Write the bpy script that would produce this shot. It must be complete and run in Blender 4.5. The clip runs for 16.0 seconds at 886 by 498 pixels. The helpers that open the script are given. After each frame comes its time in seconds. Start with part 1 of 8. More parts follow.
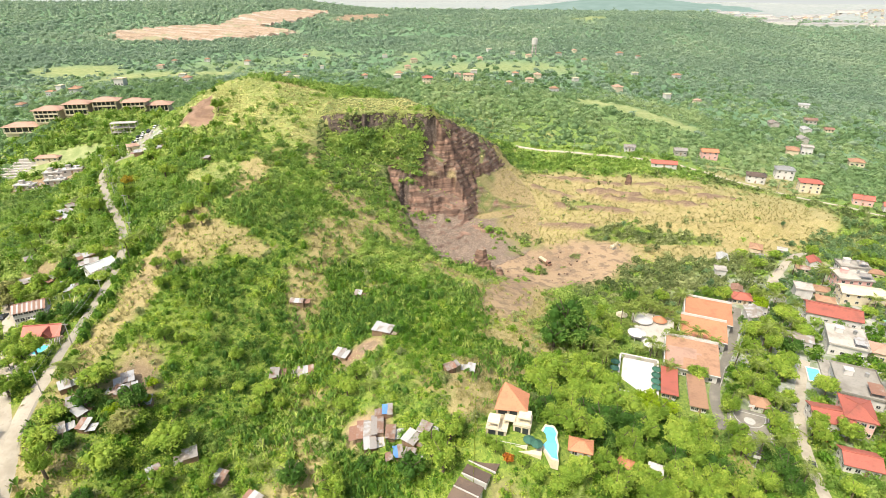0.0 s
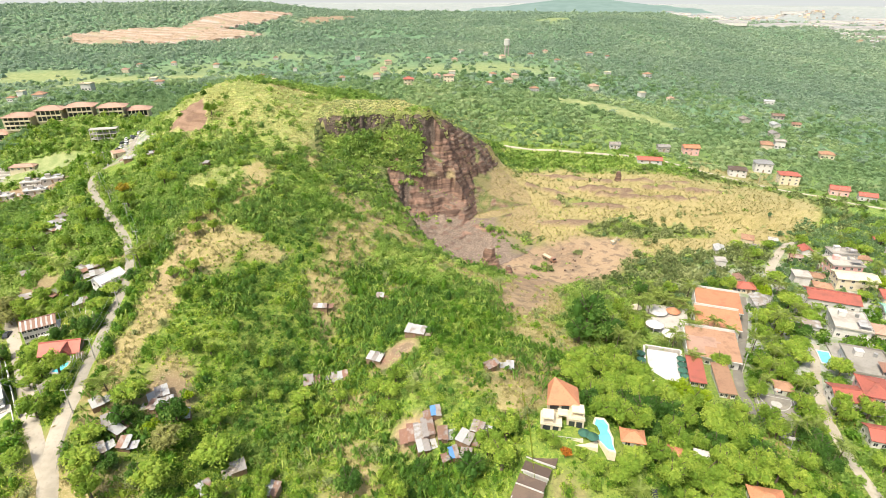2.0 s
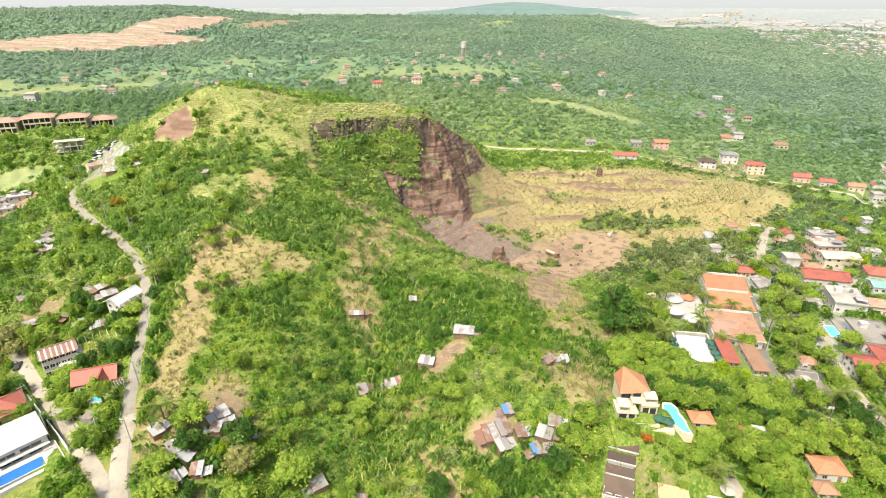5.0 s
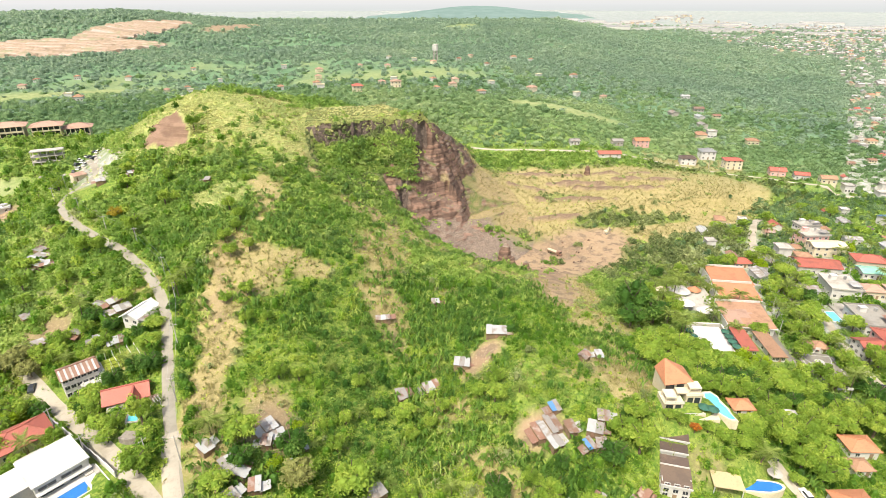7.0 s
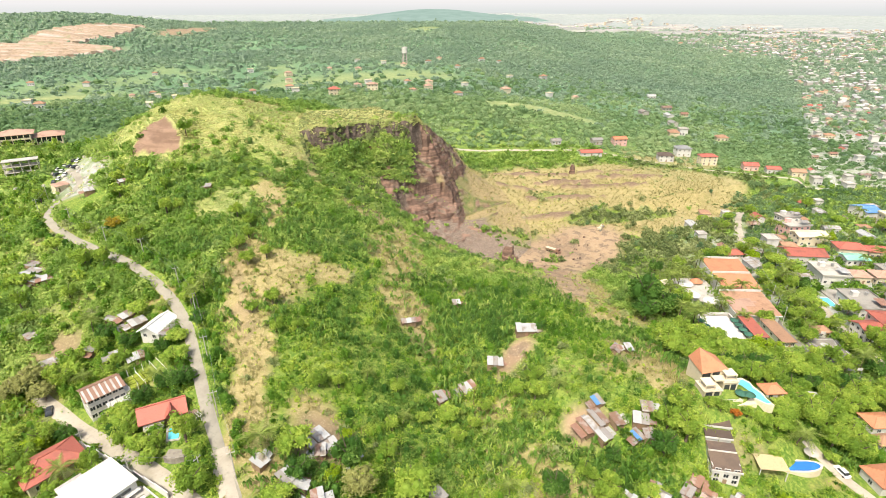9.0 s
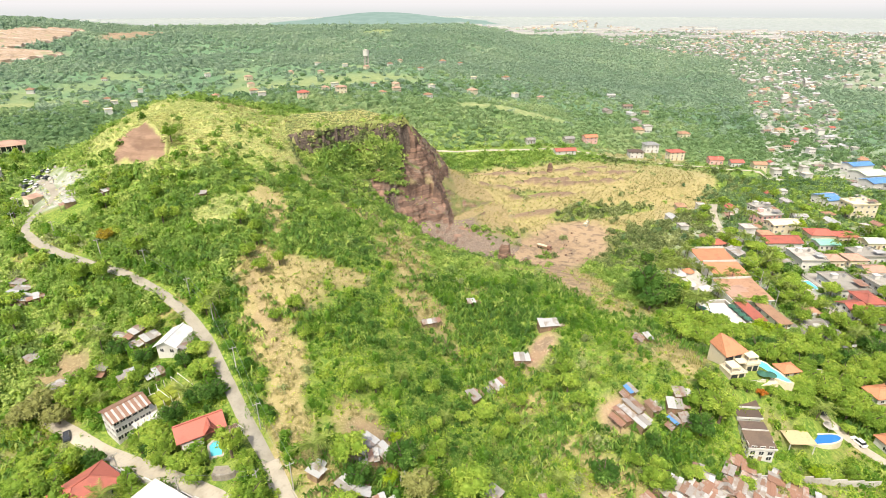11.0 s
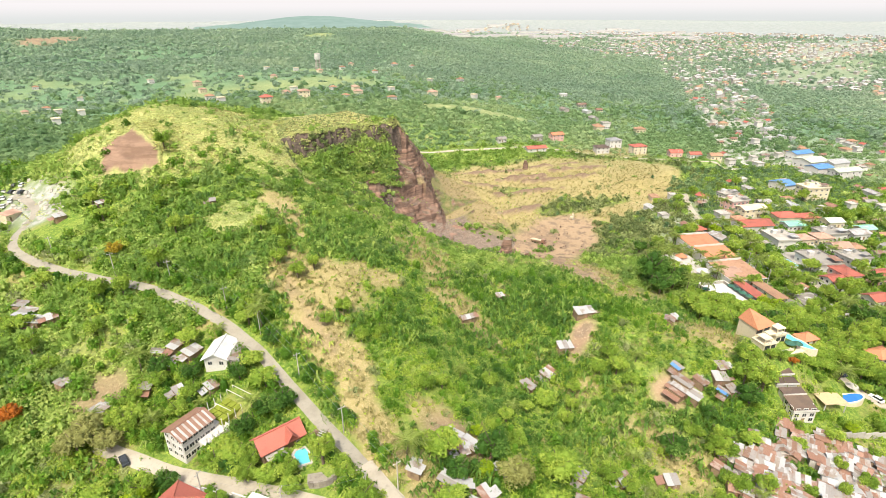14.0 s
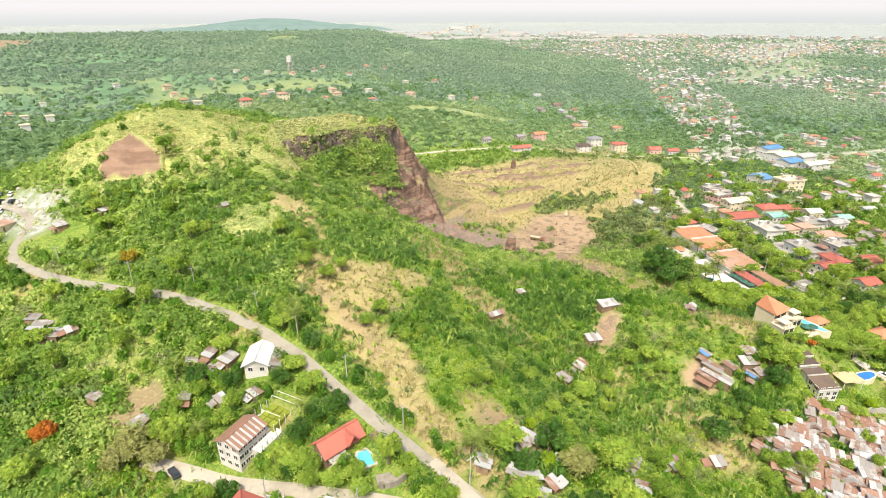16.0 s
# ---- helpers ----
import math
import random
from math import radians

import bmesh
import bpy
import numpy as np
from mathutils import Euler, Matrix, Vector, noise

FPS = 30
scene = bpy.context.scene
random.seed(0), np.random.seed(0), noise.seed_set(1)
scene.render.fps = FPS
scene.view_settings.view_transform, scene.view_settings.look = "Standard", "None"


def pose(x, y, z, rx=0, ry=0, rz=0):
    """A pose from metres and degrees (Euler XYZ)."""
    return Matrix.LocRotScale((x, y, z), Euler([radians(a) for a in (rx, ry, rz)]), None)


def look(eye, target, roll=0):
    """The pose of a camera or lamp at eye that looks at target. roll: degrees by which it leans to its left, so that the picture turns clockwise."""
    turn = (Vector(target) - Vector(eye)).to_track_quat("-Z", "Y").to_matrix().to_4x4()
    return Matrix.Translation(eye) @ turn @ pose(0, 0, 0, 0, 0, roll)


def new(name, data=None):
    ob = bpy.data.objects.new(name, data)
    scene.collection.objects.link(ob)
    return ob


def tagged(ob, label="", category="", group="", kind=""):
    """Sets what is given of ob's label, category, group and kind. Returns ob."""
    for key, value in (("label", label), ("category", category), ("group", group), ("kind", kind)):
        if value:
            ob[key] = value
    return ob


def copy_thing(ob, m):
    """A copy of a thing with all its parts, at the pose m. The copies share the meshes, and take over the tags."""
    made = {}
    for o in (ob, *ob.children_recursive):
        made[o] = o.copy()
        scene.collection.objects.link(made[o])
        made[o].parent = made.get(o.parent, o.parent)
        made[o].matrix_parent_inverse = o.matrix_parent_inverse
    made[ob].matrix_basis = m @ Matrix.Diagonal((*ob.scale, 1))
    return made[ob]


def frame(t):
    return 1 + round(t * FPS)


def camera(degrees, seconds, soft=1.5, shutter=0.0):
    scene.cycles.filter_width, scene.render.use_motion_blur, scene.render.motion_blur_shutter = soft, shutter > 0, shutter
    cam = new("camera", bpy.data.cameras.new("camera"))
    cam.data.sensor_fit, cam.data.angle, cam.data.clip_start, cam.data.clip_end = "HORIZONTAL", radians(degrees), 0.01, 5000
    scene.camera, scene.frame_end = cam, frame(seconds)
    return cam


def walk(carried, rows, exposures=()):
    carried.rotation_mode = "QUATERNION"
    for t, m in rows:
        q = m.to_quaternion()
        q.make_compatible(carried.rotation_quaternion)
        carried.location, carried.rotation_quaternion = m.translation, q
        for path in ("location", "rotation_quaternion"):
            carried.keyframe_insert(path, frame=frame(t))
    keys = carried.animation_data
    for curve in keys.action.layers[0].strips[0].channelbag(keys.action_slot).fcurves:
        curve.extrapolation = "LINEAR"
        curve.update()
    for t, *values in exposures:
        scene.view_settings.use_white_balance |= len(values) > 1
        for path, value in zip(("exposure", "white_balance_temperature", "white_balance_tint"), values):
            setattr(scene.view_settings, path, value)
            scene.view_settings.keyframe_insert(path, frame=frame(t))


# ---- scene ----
cam = camera(79.5, 16.0, soft=0.4)
METRES, EYE, TILT, LEAN, TURN = 180.0, 115.0, -26.0, 0.0, 0.0
ROWS = [
    (0.0, 0.0, 0.0, 0.0, 0.0, 0.0, -0.0),
    (0.5, -0.0313, 0.0007, -0.0009, -1.02, 0.04, 0.47),
    (1.0, -0.0624, 0.0018, -0.0019, -1.94, 0.07, 0.92),
    (1.5, -0.0935, 0.0038, -0.0023, -2.85, 0.11, 1.34),
    (2.0, -0.1249, 0.0062, -0.0023, -3.78, 0.13, 1.82),
    (2.5, -0.1556, 0.0094, -0.0022, -4.75, 0.16, 2.3),
    (3.0, -0.1867, 0.0129, -0.0018, -5.79, 0.18, 2.85),
    (3.5, -0.2169, 0.0168, -0.001, -6.75, 0.18, 3.29),
    (4.0, -0.248, 0.0217, -0.0002, -7.73, 0.18, 3.79),
    (6.5, -0.4008, 0.0538, 0.0083, -12.56, 0.1, 6.2),
    (7.0, -0.431, 0.0619, 0.011, -13.58, 0.09, 6.68),
    (7.5, -0.461, 0.0704, 0.0139, -14.62, 0.02, 7.15),
    (8.0, -0.4907, 0.0794, 0.0169, -15.71, -0.03, 7.64),
    (8.5, -0.5203, 0.0888, 0.0201, -16.74, -0.09, 8.11),
    (9.0, -0.5502, 0.0988, 0.0237, -17.8, -0.17, 8.58),
    (11.5, -0.6954, 0.1536, 0.0428, -23.87, -0.88, 11.26),
    (12.0, -0.7242, 0.1646, 0.0468, -24.86, -1.03, 11.68),
    (12.5, -0.7531, 0.1769, 0.0512, -25.94, -1.19, 12.13),
    (13.0, -0.7815, 0.1897, 0.056, -27.25, -1.42, 12.71),
    (13.5, -0.81, 0.2024, 0.0606, -28.41, -1.62, 13.21),
    (14.0, -0.8383, 0.2154, 0.0655, -29.35, -1.77, 13.6),
    (14.5, -0.8658, 0.2292, 0.0712, -30.32, -1.94, 13.98),
    (15.0, -0.8931, 0.2438, 0.0773, -31.29, -2.12, 14.36),
    (15.5, -0.9183, 0.2582, 0.0829, -32.31, -2.33, 14.76),
    (16.0, -0.9448, 0.2737, 0.0894, -33.36, -2.54, 15.15),
]
walk(cam, [(t, pose(0, 0, EYE, TILT, LEAN, TURN) @ pose(METRES * x, METRES * y, METRES * z, 90 + pitch, roll, yaw)) for t, x, y, z, yaw, pitch, roll in ROWS])

# ------------------------------------------------------------------ daylight
SUN_ALT, SUN_FROM = 58.0, 226.0          # degrees up; compass bearing that it shines from (y is north)
world = bpy.data.worlds.new("sky")
scene.world = world
world.use_nodes = True
wn = world.node_tree.nodes
sky = wn.new("ShaderNodeTexSky")
sky.sky_type = "NISHITA"
sky.sun_disc = False
sky.sun_elevation, sky.sun_rotation = radians(SUN_ALT), radians(SUN_FROM)
sky.altitude, sky.air_density, sky.dust_density, sky.ozone_density = 100, 1.3, 7.0, 1.0
world.node_tree.links.new(sky.outputs["Color"], wn["Background"].inputs["Color"])
wn["Background"].inputs["Strength"].default_value = 0.17
sun = new("sun", bpy.data.lights.new("sun", "SUN"))
sun.data.energy, sun.data.angle, sun.data.color = 3.7, radians(1.0), (1.0, 0.955, 0.82)
a, b = radians(SUN_ALT), radians(SUN_FROM)
sun.matrix_world = look((math.sin(b) * math.cos(a) * 300, math.cos(b) * math.cos(a) * 300, math.sin(a) * 300), (0, 0, 0))
scene.view_settings.exposure = 0.31

# ------------------------------------------------------------------ materials
def mat(name, rough=0.8, metal=0.0, spec=0.5):
    m = bpy.data.materials.new(name)
    m.use_nodes = True
    b = m.node_tree.nodes["Principled BSDF"]
    b.inputs["Roughness"].default_value, b.inputs["Metallic"].default_value = rough, metal
    b.inputs["Specular IOR Level"].default_value = spec
    return m, m.node_tree.nodes, m.node_tree.links, b


def node(ns, kind, **inputs):
    n = ns.new(kind)
    for k, v in inputs.items():
        n.inputs[k.replace("_", " ")].default_value = v
    return n


def tex(ns, ls, size, detail=4.0, rough=0.6, kind="ShaderNodeTexNoise"):
    """Noise at a size in metres of the world."""
    g = ns.new("ShaderNodeNewGeometry")
    n = node(ns, kind, Scale=1.0 / size)
    if kind == "ShaderNodeTexNoise":
        n.inputs["Detail"].default_value, n.inputs["Roughness"].default_value = detail, rough
    ls.new(g.outputs["Position"], n.inputs["Vector"])
    return n


def blend(ns, ls, fac, a, b, kind="MIX"):
    """Mixes two colours, each a tuple or a socket, by a socket or a number."""
    n = ns.new("ShaderNodeMix")
    n.data_type, n.blend_type = "RGBA", kind
    for sock, v in ((n.inputs[0], fac), (n.inputs[6], a), (n.inputs[7], b)):
        if isinstance(v, bpy.types.NodeSocket):
            ls.new(v, sock)
        else:
            sock.default_value = v if isinstance(v, (int, float)) else (*v, 1.0)
    return n.outputs[2]


def step(ns, ls, sock, lo, hi):
    n = node(ns, "ShaderNodeMapRange", From_Min=lo, From_Max=hi)
    n.interpolation_type = "SMOOTHSTEP"
    ls.new(sock, n.inputs["Value"])
    return n.outputs["Result"]


def attr(ns, name):
    n = ns.new("ShaderNodeAttribute")
    n.attribute_name = name
    return n.outputs["Fac"]


def bump(ns, ls, bsdf, height, strength=0.4, distance=0.3):
    n = node(ns, "ShaderNodeBump", Strength=strength, Distance=distance)
    ls.new(height, n.inputs["Height"])
    ls.new(n.outputs["Normal"], bsdf.inputs["Normal"])


def painted(name, base, other=None, size=1.5, amount=0.5, rough=0.75, spec=0.3, vary=0.25, metal=0.0, relief=0.0):
    """A surface with stains at two scales and a shade of its own for each object."""
    m, ns, ls, b = mat(name, rough, metal, spec)
    other = other or tuple(c * 0.6 for c in base)
    big, small = tex(ns, ls, size * 3), tex(ns, ls, size * 0.35)
    c = blend(ns, ls, step(ns, ls, big.outputs["Fac"], 0.62 - 0.3 * amount, 0.85 - 0.2 * amount), base, other)
    c = blend(ns, ls, step(ns, ls, small.outputs["Fac"], 0.5, 0.8), c, tuple(x * 0.72 for x in base))
    info = ns.new("ShaderNodeObjectInfo")
    r = node(ns, "ShaderNodeMapRange", To_Min=1 - vary, To_Max=1 + vary * 0.5)
    ls.new(info.outputs["Random"], r.inputs["Value"])
    hsv = ns.new("ShaderNodeHueSaturation")
    ls.new(c, hsv.inputs["Color"])
    ls.new(r.outputs["Result"], hsv.inputs["Value"])
    ls.new(hsv.outputs["Color"], b.inputs["Base Color"])
    if relief:
        bump(ns, ls, b, small.outputs["Fac"], relief, 0.08)
    return m


def corrugated(name, base, rust, amount=0.5, rough=0.5, metal=0.0):
    """Metal roofing: ribs along the object's own x, sheet by sheet shades and rust."""
    m, ns, ls, b = mat(name, rough, metal, 0.5)
    tc = ns.new("ShaderNodeTexCoord")
    sep = ns.new("ShaderNodeSeparateXYZ")
    ls.new(tc.outputs["Object"], sep.inputs[0])
    wave = node(ns, "ShaderNodeMath")
    wave.operation = "SINE"
    mul = node(ns, "ShaderNodeMath")
    mul.operation = "MULTIPLY"
    mul.inputs[1].default_value = 20.0
    ls.new(sep.outputs["X"], mul.inputs[0])
    ls.new(mul.outputs[0], wave.inputs[0])
    big, small = tex(ns, ls, 2.2), tex(ns, ls, 0.5)
    info = ns.new("ShaderNodeObjectInfo")
    add = node(ns, "ShaderNodeMath")
    add.operation = "MULTIPLY_ADD"
    add.inputs[1].default_value = 0.35
    ls.new(info.outputs["Random"], add.inputs[0])
    ls.new(big.outputs["Fac"], add.inputs[2])
    c = blend(ns, ls, step(ns, ls, add.outputs[0], 0.95 - 0.5 * amount, 1.1 - 0.4 * amount), base, rust)
    c = blend(ns, ls, step(ns, ls, small.outputs["Fac"], 0.55, 0.75), c, tuple(0.5 * (x + y) for x, y in zip(base, rust)))
    ls.new(c, b.inputs["Base Color"])
    bump(ns, ls, b, wave.outputs[0], 0.35, 0.03)
    return m


def foliage(name, dark, mid, light, translucent=0.3, rough=0.5, sheen=0.0, each=0.0, chance=0.48):
    """Leaves: the shade follows the plant's own tint and each leaf's chance."""
    m, ns, ls, b = mat(name, rough, 0.0, 0.12)
    geo = ns.new("ShaderNodeNewGeometry")
    mix = node(ns, "ShaderNodeMath")
    mix.operation = "MULTIPLY_ADD"
    mix.inputs[1].default_value = chance
    ls.new(geo.outputs["Random Per Island"], mix.inputs[0])
    own = node(ns, "ShaderNodeMath")
    own.operation = "MULTIPLY_ADD"
    own.inputs[1].default_value = each
    ls.new(ns.new("ShaderNodeObjectInfo").outputs["Random"], own.inputs[0])
    ls.new(attr(ns, "tint"), own.inputs[2])
    ls.new(own.outputs[0], mix.inputs[2])
    rampn = ns.new("ShaderNodeValToRGB")
    e = rampn.color_ramp.elements
    e[0].position, e[0].color = 0.08, (*dark, 1)
    e[1].position, e[1].color = 1.05, (*light, 1)
    k = e.new(0.55)
    k.color = (*mid, 1)
    ls.new(mix.outputs[0], rampn.inputs["Fac"])
    ls.new(rampn.outputs["Color"], b.inputs["Base Color"])
    b.inputs["Sheen Weight"].default_value = sheen
    b.inputs["Sheen Roughness"].default_value, b.inputs["Sheen Tint"].default_value = 0.6, (0.95, 1.0, 0.96, 1)
    t = ns.new("ShaderNodeBsdfTranslucent")
    ls.new(blend(ns, ls, 0.5, rampn.outputs["Color"], light), t.inputs["Color"])
    mx = node(ns, "ShaderNodeMixShader", Fac=translucent)
    ls.new(b.outputs[0], mx.inputs[1])
    ls.new(t.outputs[0], mx.inputs[2])
    ls.new(mx.outputs[0], ns["Material Output"].inputs["Surface"])
    return m


def ground_material():
    m, ns, ls, b = mat("earth_and_grass", 0.95, 0.0, 0.15)
    n30, n6, n1 = tex(ns, ls, 26), tex(ns, ls, 5), tex(ns, ls, 0.9, 6, 0.7)
    n03 = tex(ns, ls, 0.45, 3, 0.75)
    green = blend(ns, ls, step(ns, ls, n6.outputs["Fac"], 0.38, 0.66), (0.095, 0.175, 0.024), (0.20, 0.255, 0.05))
    green = blend(ns, ls, step(ns, ls, n1.outputs["Fac"], 0.45, 0.6), green, (0.27, 0.33, 0.065))
    green = blend(ns, ls, step(ns, ls, n03.outputs["Fac"], 0.53, 0.62), green, (0.05, 0.105, 0.018))
    green = blend(ns, ls, step(ns, ls, n30.outputs["Fac"], 0.56, 0.70), green, (0.29, 0.245, 0.10))
    straw = blend(ns, ls, step(ns, ls, n6.outputs["Fac"], 0.4, 0.65), (0.335, 0.28, 0.125), (0.245, 0.215, 0.08))
    straw = blend(ns, ls, step(ns, ls, n1.outputs["Fac"], 0.52, 0.72), straw, (0.175, 0.19, 0.05))
    straw = blend(ns, ls, step(ns, ls, n03.outputs["Fac"], 0.5, 0.62), straw, (0.43, 0.345, 0.19))
    soil = blend(ns, ls, step(ns, ls, n30.outputs["Fac"], 0.4, 0.62), (0.35, 0.25, 0.155), (0.26, 0.18, 0.115))
    soil = blend(ns, ls, step(ns, ls, n6.outputs["Fac"], 0.48, 0.62), soil, (0.20, 0.145, 0.10))
    soil = blend(ns, ls, step(ns, ls, n1.outputs["Fac"], 0.5, 0.75), soil, (0.42, 0.33, 0.22))
    lawn = blend(ns, ls, step(ns, ls, n6.outputs["Fac"], 0.3, 0.7), (0.20, 0.25, 0.095), (0.30, 0.325, 0.15))
    town = blend(ns, ls, step(ns, ls, n6.outputs["Fac"], 0.35, 0.65), (0.38, 0.375, 0.35), (0.20, 0.24, 0.14))
    c = blend(ns, ls, attr(ns, "straw"), green, straw)
    # woodland floor, lifted with distance: haze put into its green
    c = blend(ns, ls, attr(ns, "hazy_wood"), c, blend(ns, ls, step(ns, ls, n30.outputs["Fac"], 0.4, 0.65), (0.11, 0.19, 0.10), (0.15, 0.245, 0.13)))
    c = blend(ns, ls, attr(ns, "lawn"), c, lawn)
    c = blend(ns, ls, attr(ns, "hilltop"), c, blend(ns, ls, step(ns, ls, n6.outputs["Fac"], 0.35, 0.65), (0.29, 0.335, 0.11), (0.42, 0.40, 0.16)))
    c = blend(ns, ls, attr(ns, "town"), c, town)
    # far plain greyed with distance, haze put into the ground colour
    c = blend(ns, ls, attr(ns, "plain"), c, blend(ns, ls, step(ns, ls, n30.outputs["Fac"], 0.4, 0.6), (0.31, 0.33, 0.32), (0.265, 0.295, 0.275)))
    c = blend(ns, ls, attr(ns, "soil"), c, soil)
    # spoil banks: brown earth, darkened further for the shade on their faces
    c = blend(ns, ls, attr(ns, "bank"), c, blend(ns, ls, step(ns, ls, n1.outputs["Fac"], 0.42, 0.62), (0.15, 0.10, 0.07), (0.26, 0.19, 0.125)))
    c = blend(ns, ls, attr(ns, "pale"), c, blend(ns, ls, step(ns, ls, n6.outputs["Fac"], 0.4, 0.6), (0.44, 0.34, 0.28), (0.32, 0.25, 0.19)))
    ls.new(c, b.inputs["Base Color"])
    bump(ns, ls, b, n1.outputs["Fac"], 0.6, 0.5)
    return m


def rock_material(name="layered_rock", dark=(0.15, 0.098, 0.075), warm=(0.33, 0.205, 0.15), flat=0.72, grass=((0.08, 0.13, 0.03), (0.22, 0.22, 0.085))):
    """Layered volcanic rock: brown-red beds and dark ones, with fallen soil on the flatter places."""
    m, ns, ls, b = mat(name, 0.9, 0.0, 0.2)
    geo = ns.new("ShaderNodeNewGeometry")
    mp = ns.new("ShaderNodeMapping")
    mp.inputs["Scale"].default_value = (0.03, 0.03, 0.42)
    mp.inputs["Rotation"].default_value = (radians(9), radians(-12), 0)
    ls.new(geo.outputs["Position"], mp.inputs["Vector"])
    beds = node(ns, "ShaderNodeTexNoise", Scale=1.0, Detail=6.0, Roughness=0.65)
    ls.new(mp.outputs["Vector"], beds.inputs["Vector"])
    n8, n1 = tex(ns, ls, 9), tex(ns, ls, 0.9, 6, 0.7)
    c = blend(ns, ls, step(ns, ls, beds.outputs["Fac"], 0.4, 0.6), dark, warm)
    c = blend(ns, ls, step(ns, ls, n8.outputs["Fac"], 0.48, 0.68), c, tuple(0.9 * v for v in dark))
    c = blend(ns, ls, step(ns, ls, n1.outputs["Fac"], 0.56, 0.78), c, (0.32, 0.21, 0.14))
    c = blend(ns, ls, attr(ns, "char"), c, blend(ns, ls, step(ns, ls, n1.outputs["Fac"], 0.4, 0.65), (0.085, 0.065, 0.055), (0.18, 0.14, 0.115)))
    sep = ns.new("ShaderNodeSeparateXYZ")
    ls.new(geo.outputs["True Normal"], sep.inputs[0])
    c = blend(ns, ls, step(ns, ls, sep.outputs["Z"], flat, flat + 0.18), c, blend(ns, ls, step(ns, ls, n1.outputs["Fac"], 0.42, 0.6), (0.15, 0.115, 0.09), (0.28, 0.215, 0.165)))
    c = blend(ns, ls, attr(ns, "straw"), c, blend(ns, ls, step(ns, ls, n1.outputs["Fac"], 0.4, 0.65), *grass))
    c = blend(ns, ls, attr(ns, "field"), c, blend(ns, ls, step(ns, ls, n1.outputs["Fac"], 0.42, 0.62), (0.33, 0.26, 0.135), (0.21, 0.165, 0.085)))
    ls.new(c, b.inputs["Base Color"])
    bump(ns, ls, b, beds.outputs["Fac"], 1.0, 1.2)
    return m


def earthwork_material():
    """Freshly cut building land: pinkish earth, darker banks between the steps and grass that comes back in patches."""
    m, ns, ls, b = mat("fresh_pinkish_earth", 0.95, 0.0, 0.1)
    n40, n12, n3 = tex(ns, ls, 55), tex(ns, ls, 16), tex(ns, ls, 4)
    c = blend(ns, ls, step(ns, ls, n12.outputs["Fac"], 0.4, 0.62), (0.47, 0.385, 0.325), (0.37, 0.285, 0.225))
    c = blend(ns, ls, attr(ns, "band"), c, blend(ns, ls, step(ns, ls, n3.outputs["Fac"], 0.4, 0.6), (0.27, 0.205, 0.135), (0.36, 0.27, 0.20)))
    c = blend(ns, ls, step(ns, ls, n40.outputs["Fac"], 0.55, 0.66), c, (0.26, 0.25, 0.15))
    ls.new(c, b.inputs["Base Color"])
    return m


EARTH, ROCK = ground_material(), rock_material()
SCAR = rock_material("red_brown_earth", (0.19, 0.12, 0.082), (0.275, 0.18, 0.125), 0.9, ((0.29, 0.335, 0.11), (0.42, 0.40, 0.16)))
LEAF = foliage("leaves", (0.026, 0.085, 0.011), (0.125, 0.265, 0.028), (0.40, 0.49, 0.075), 0.42, chance=0.42)
LEAF_TREE = foliage("tree_leaves", (0.075, 0.165, 0.022), (0.24, 0.365, 0.05), (0.48, 0.56, 0.10), 0.45, 0.5, 0.0, 0.2, 0.42)
LEAF_DEEP = foliage("deep_green_leaves", (0.022, 0.075, 0.014), (0.095, 0.205, 0.034), (0.28, 0.38, 0.085), 0.42, chance=0.44)
LEAF_SLOPE = foliage("hillside_leaves", (0.095, 0.20, 0.034), (0.25, 0.38, 0.075), (0.45, 0.53, 0.15), 0.45, chance=0.34)
LEAF_DUSTY = foliage("dusty_olive_leaves", (0.075, 0.115, 0.04), (0.19, 0.235, 0.085), (0.36, 0.39, 0.17), 0.35)
# far and middle woods: haze put into paler, bluer leaf colours and sheen
LEAF_FAR = foliage("haze_pale_leaves", (0.175, 0.265, 0.18), (0.24, 0.335, 0.215), (0.33, 0.42, 0.26), 0.5, 0.8, 0.3, chance=0.18)
LEAF_MID = foliage("hazed_woodland_leaves", (0.10, 0.185, 0.085), (0.195, 0.305, 0.135), (0.34, 0.43, 0.20), 0.48, 0.6, chance=0.22)
LEAF_BANK = foliage("shaded_hillside_leaves", (0.07, 0.155, 0.036), (0.175, 0.285, 0.07), (0.35, 0.43, 0.13), 0.45, chance=0.3)
GRASS_HILL = foliage("hill_grass_blades", (0.26, 0.36, 0.115), (0.45, 0.50, 0.19), (0.65, 0.61, 0.29), 0.45, chance=0.2)
GRASS_DRY = foliage("dry_grass_blades", (0.17, 0.16, 0.055), (0.29, 0.26, 0.10), (0.44, 0.38, 0.18), 0.3)
PLANT = foliage("long_leaves", (0.035, 0.10, 0.018), (0.13, 0.255, 0.04), (0.42, 0.49, 0.12), 0.42, 0.45)
PALM_LEAF = foliage("palm_fronds", (0.10, 0.14, 0.03), (0.22, 0.29, 0.06), (0.38, 0.43, 0.13), 0.3, 0.4)
BLOSSOM = foliage("flame_blossom", (0.20, 0.06, 0.015), (0.42, 0.13, 0.02), (0.5, 0.24, 0.03), 0.3)
GOLD_LEAF = foliage("golden_leaves", (0.15, 0.24, 0.012), (0.30, 0.42, 0.02), (0.43, 0.53, 0.04), 0.4)
BROWN_LEAF = foliage("brownish_olive_leaves", (0.11, 0.118, 0.034), (0.26, 0.268, 0.085), (0.41, 0.41, 0.15), 0.35)
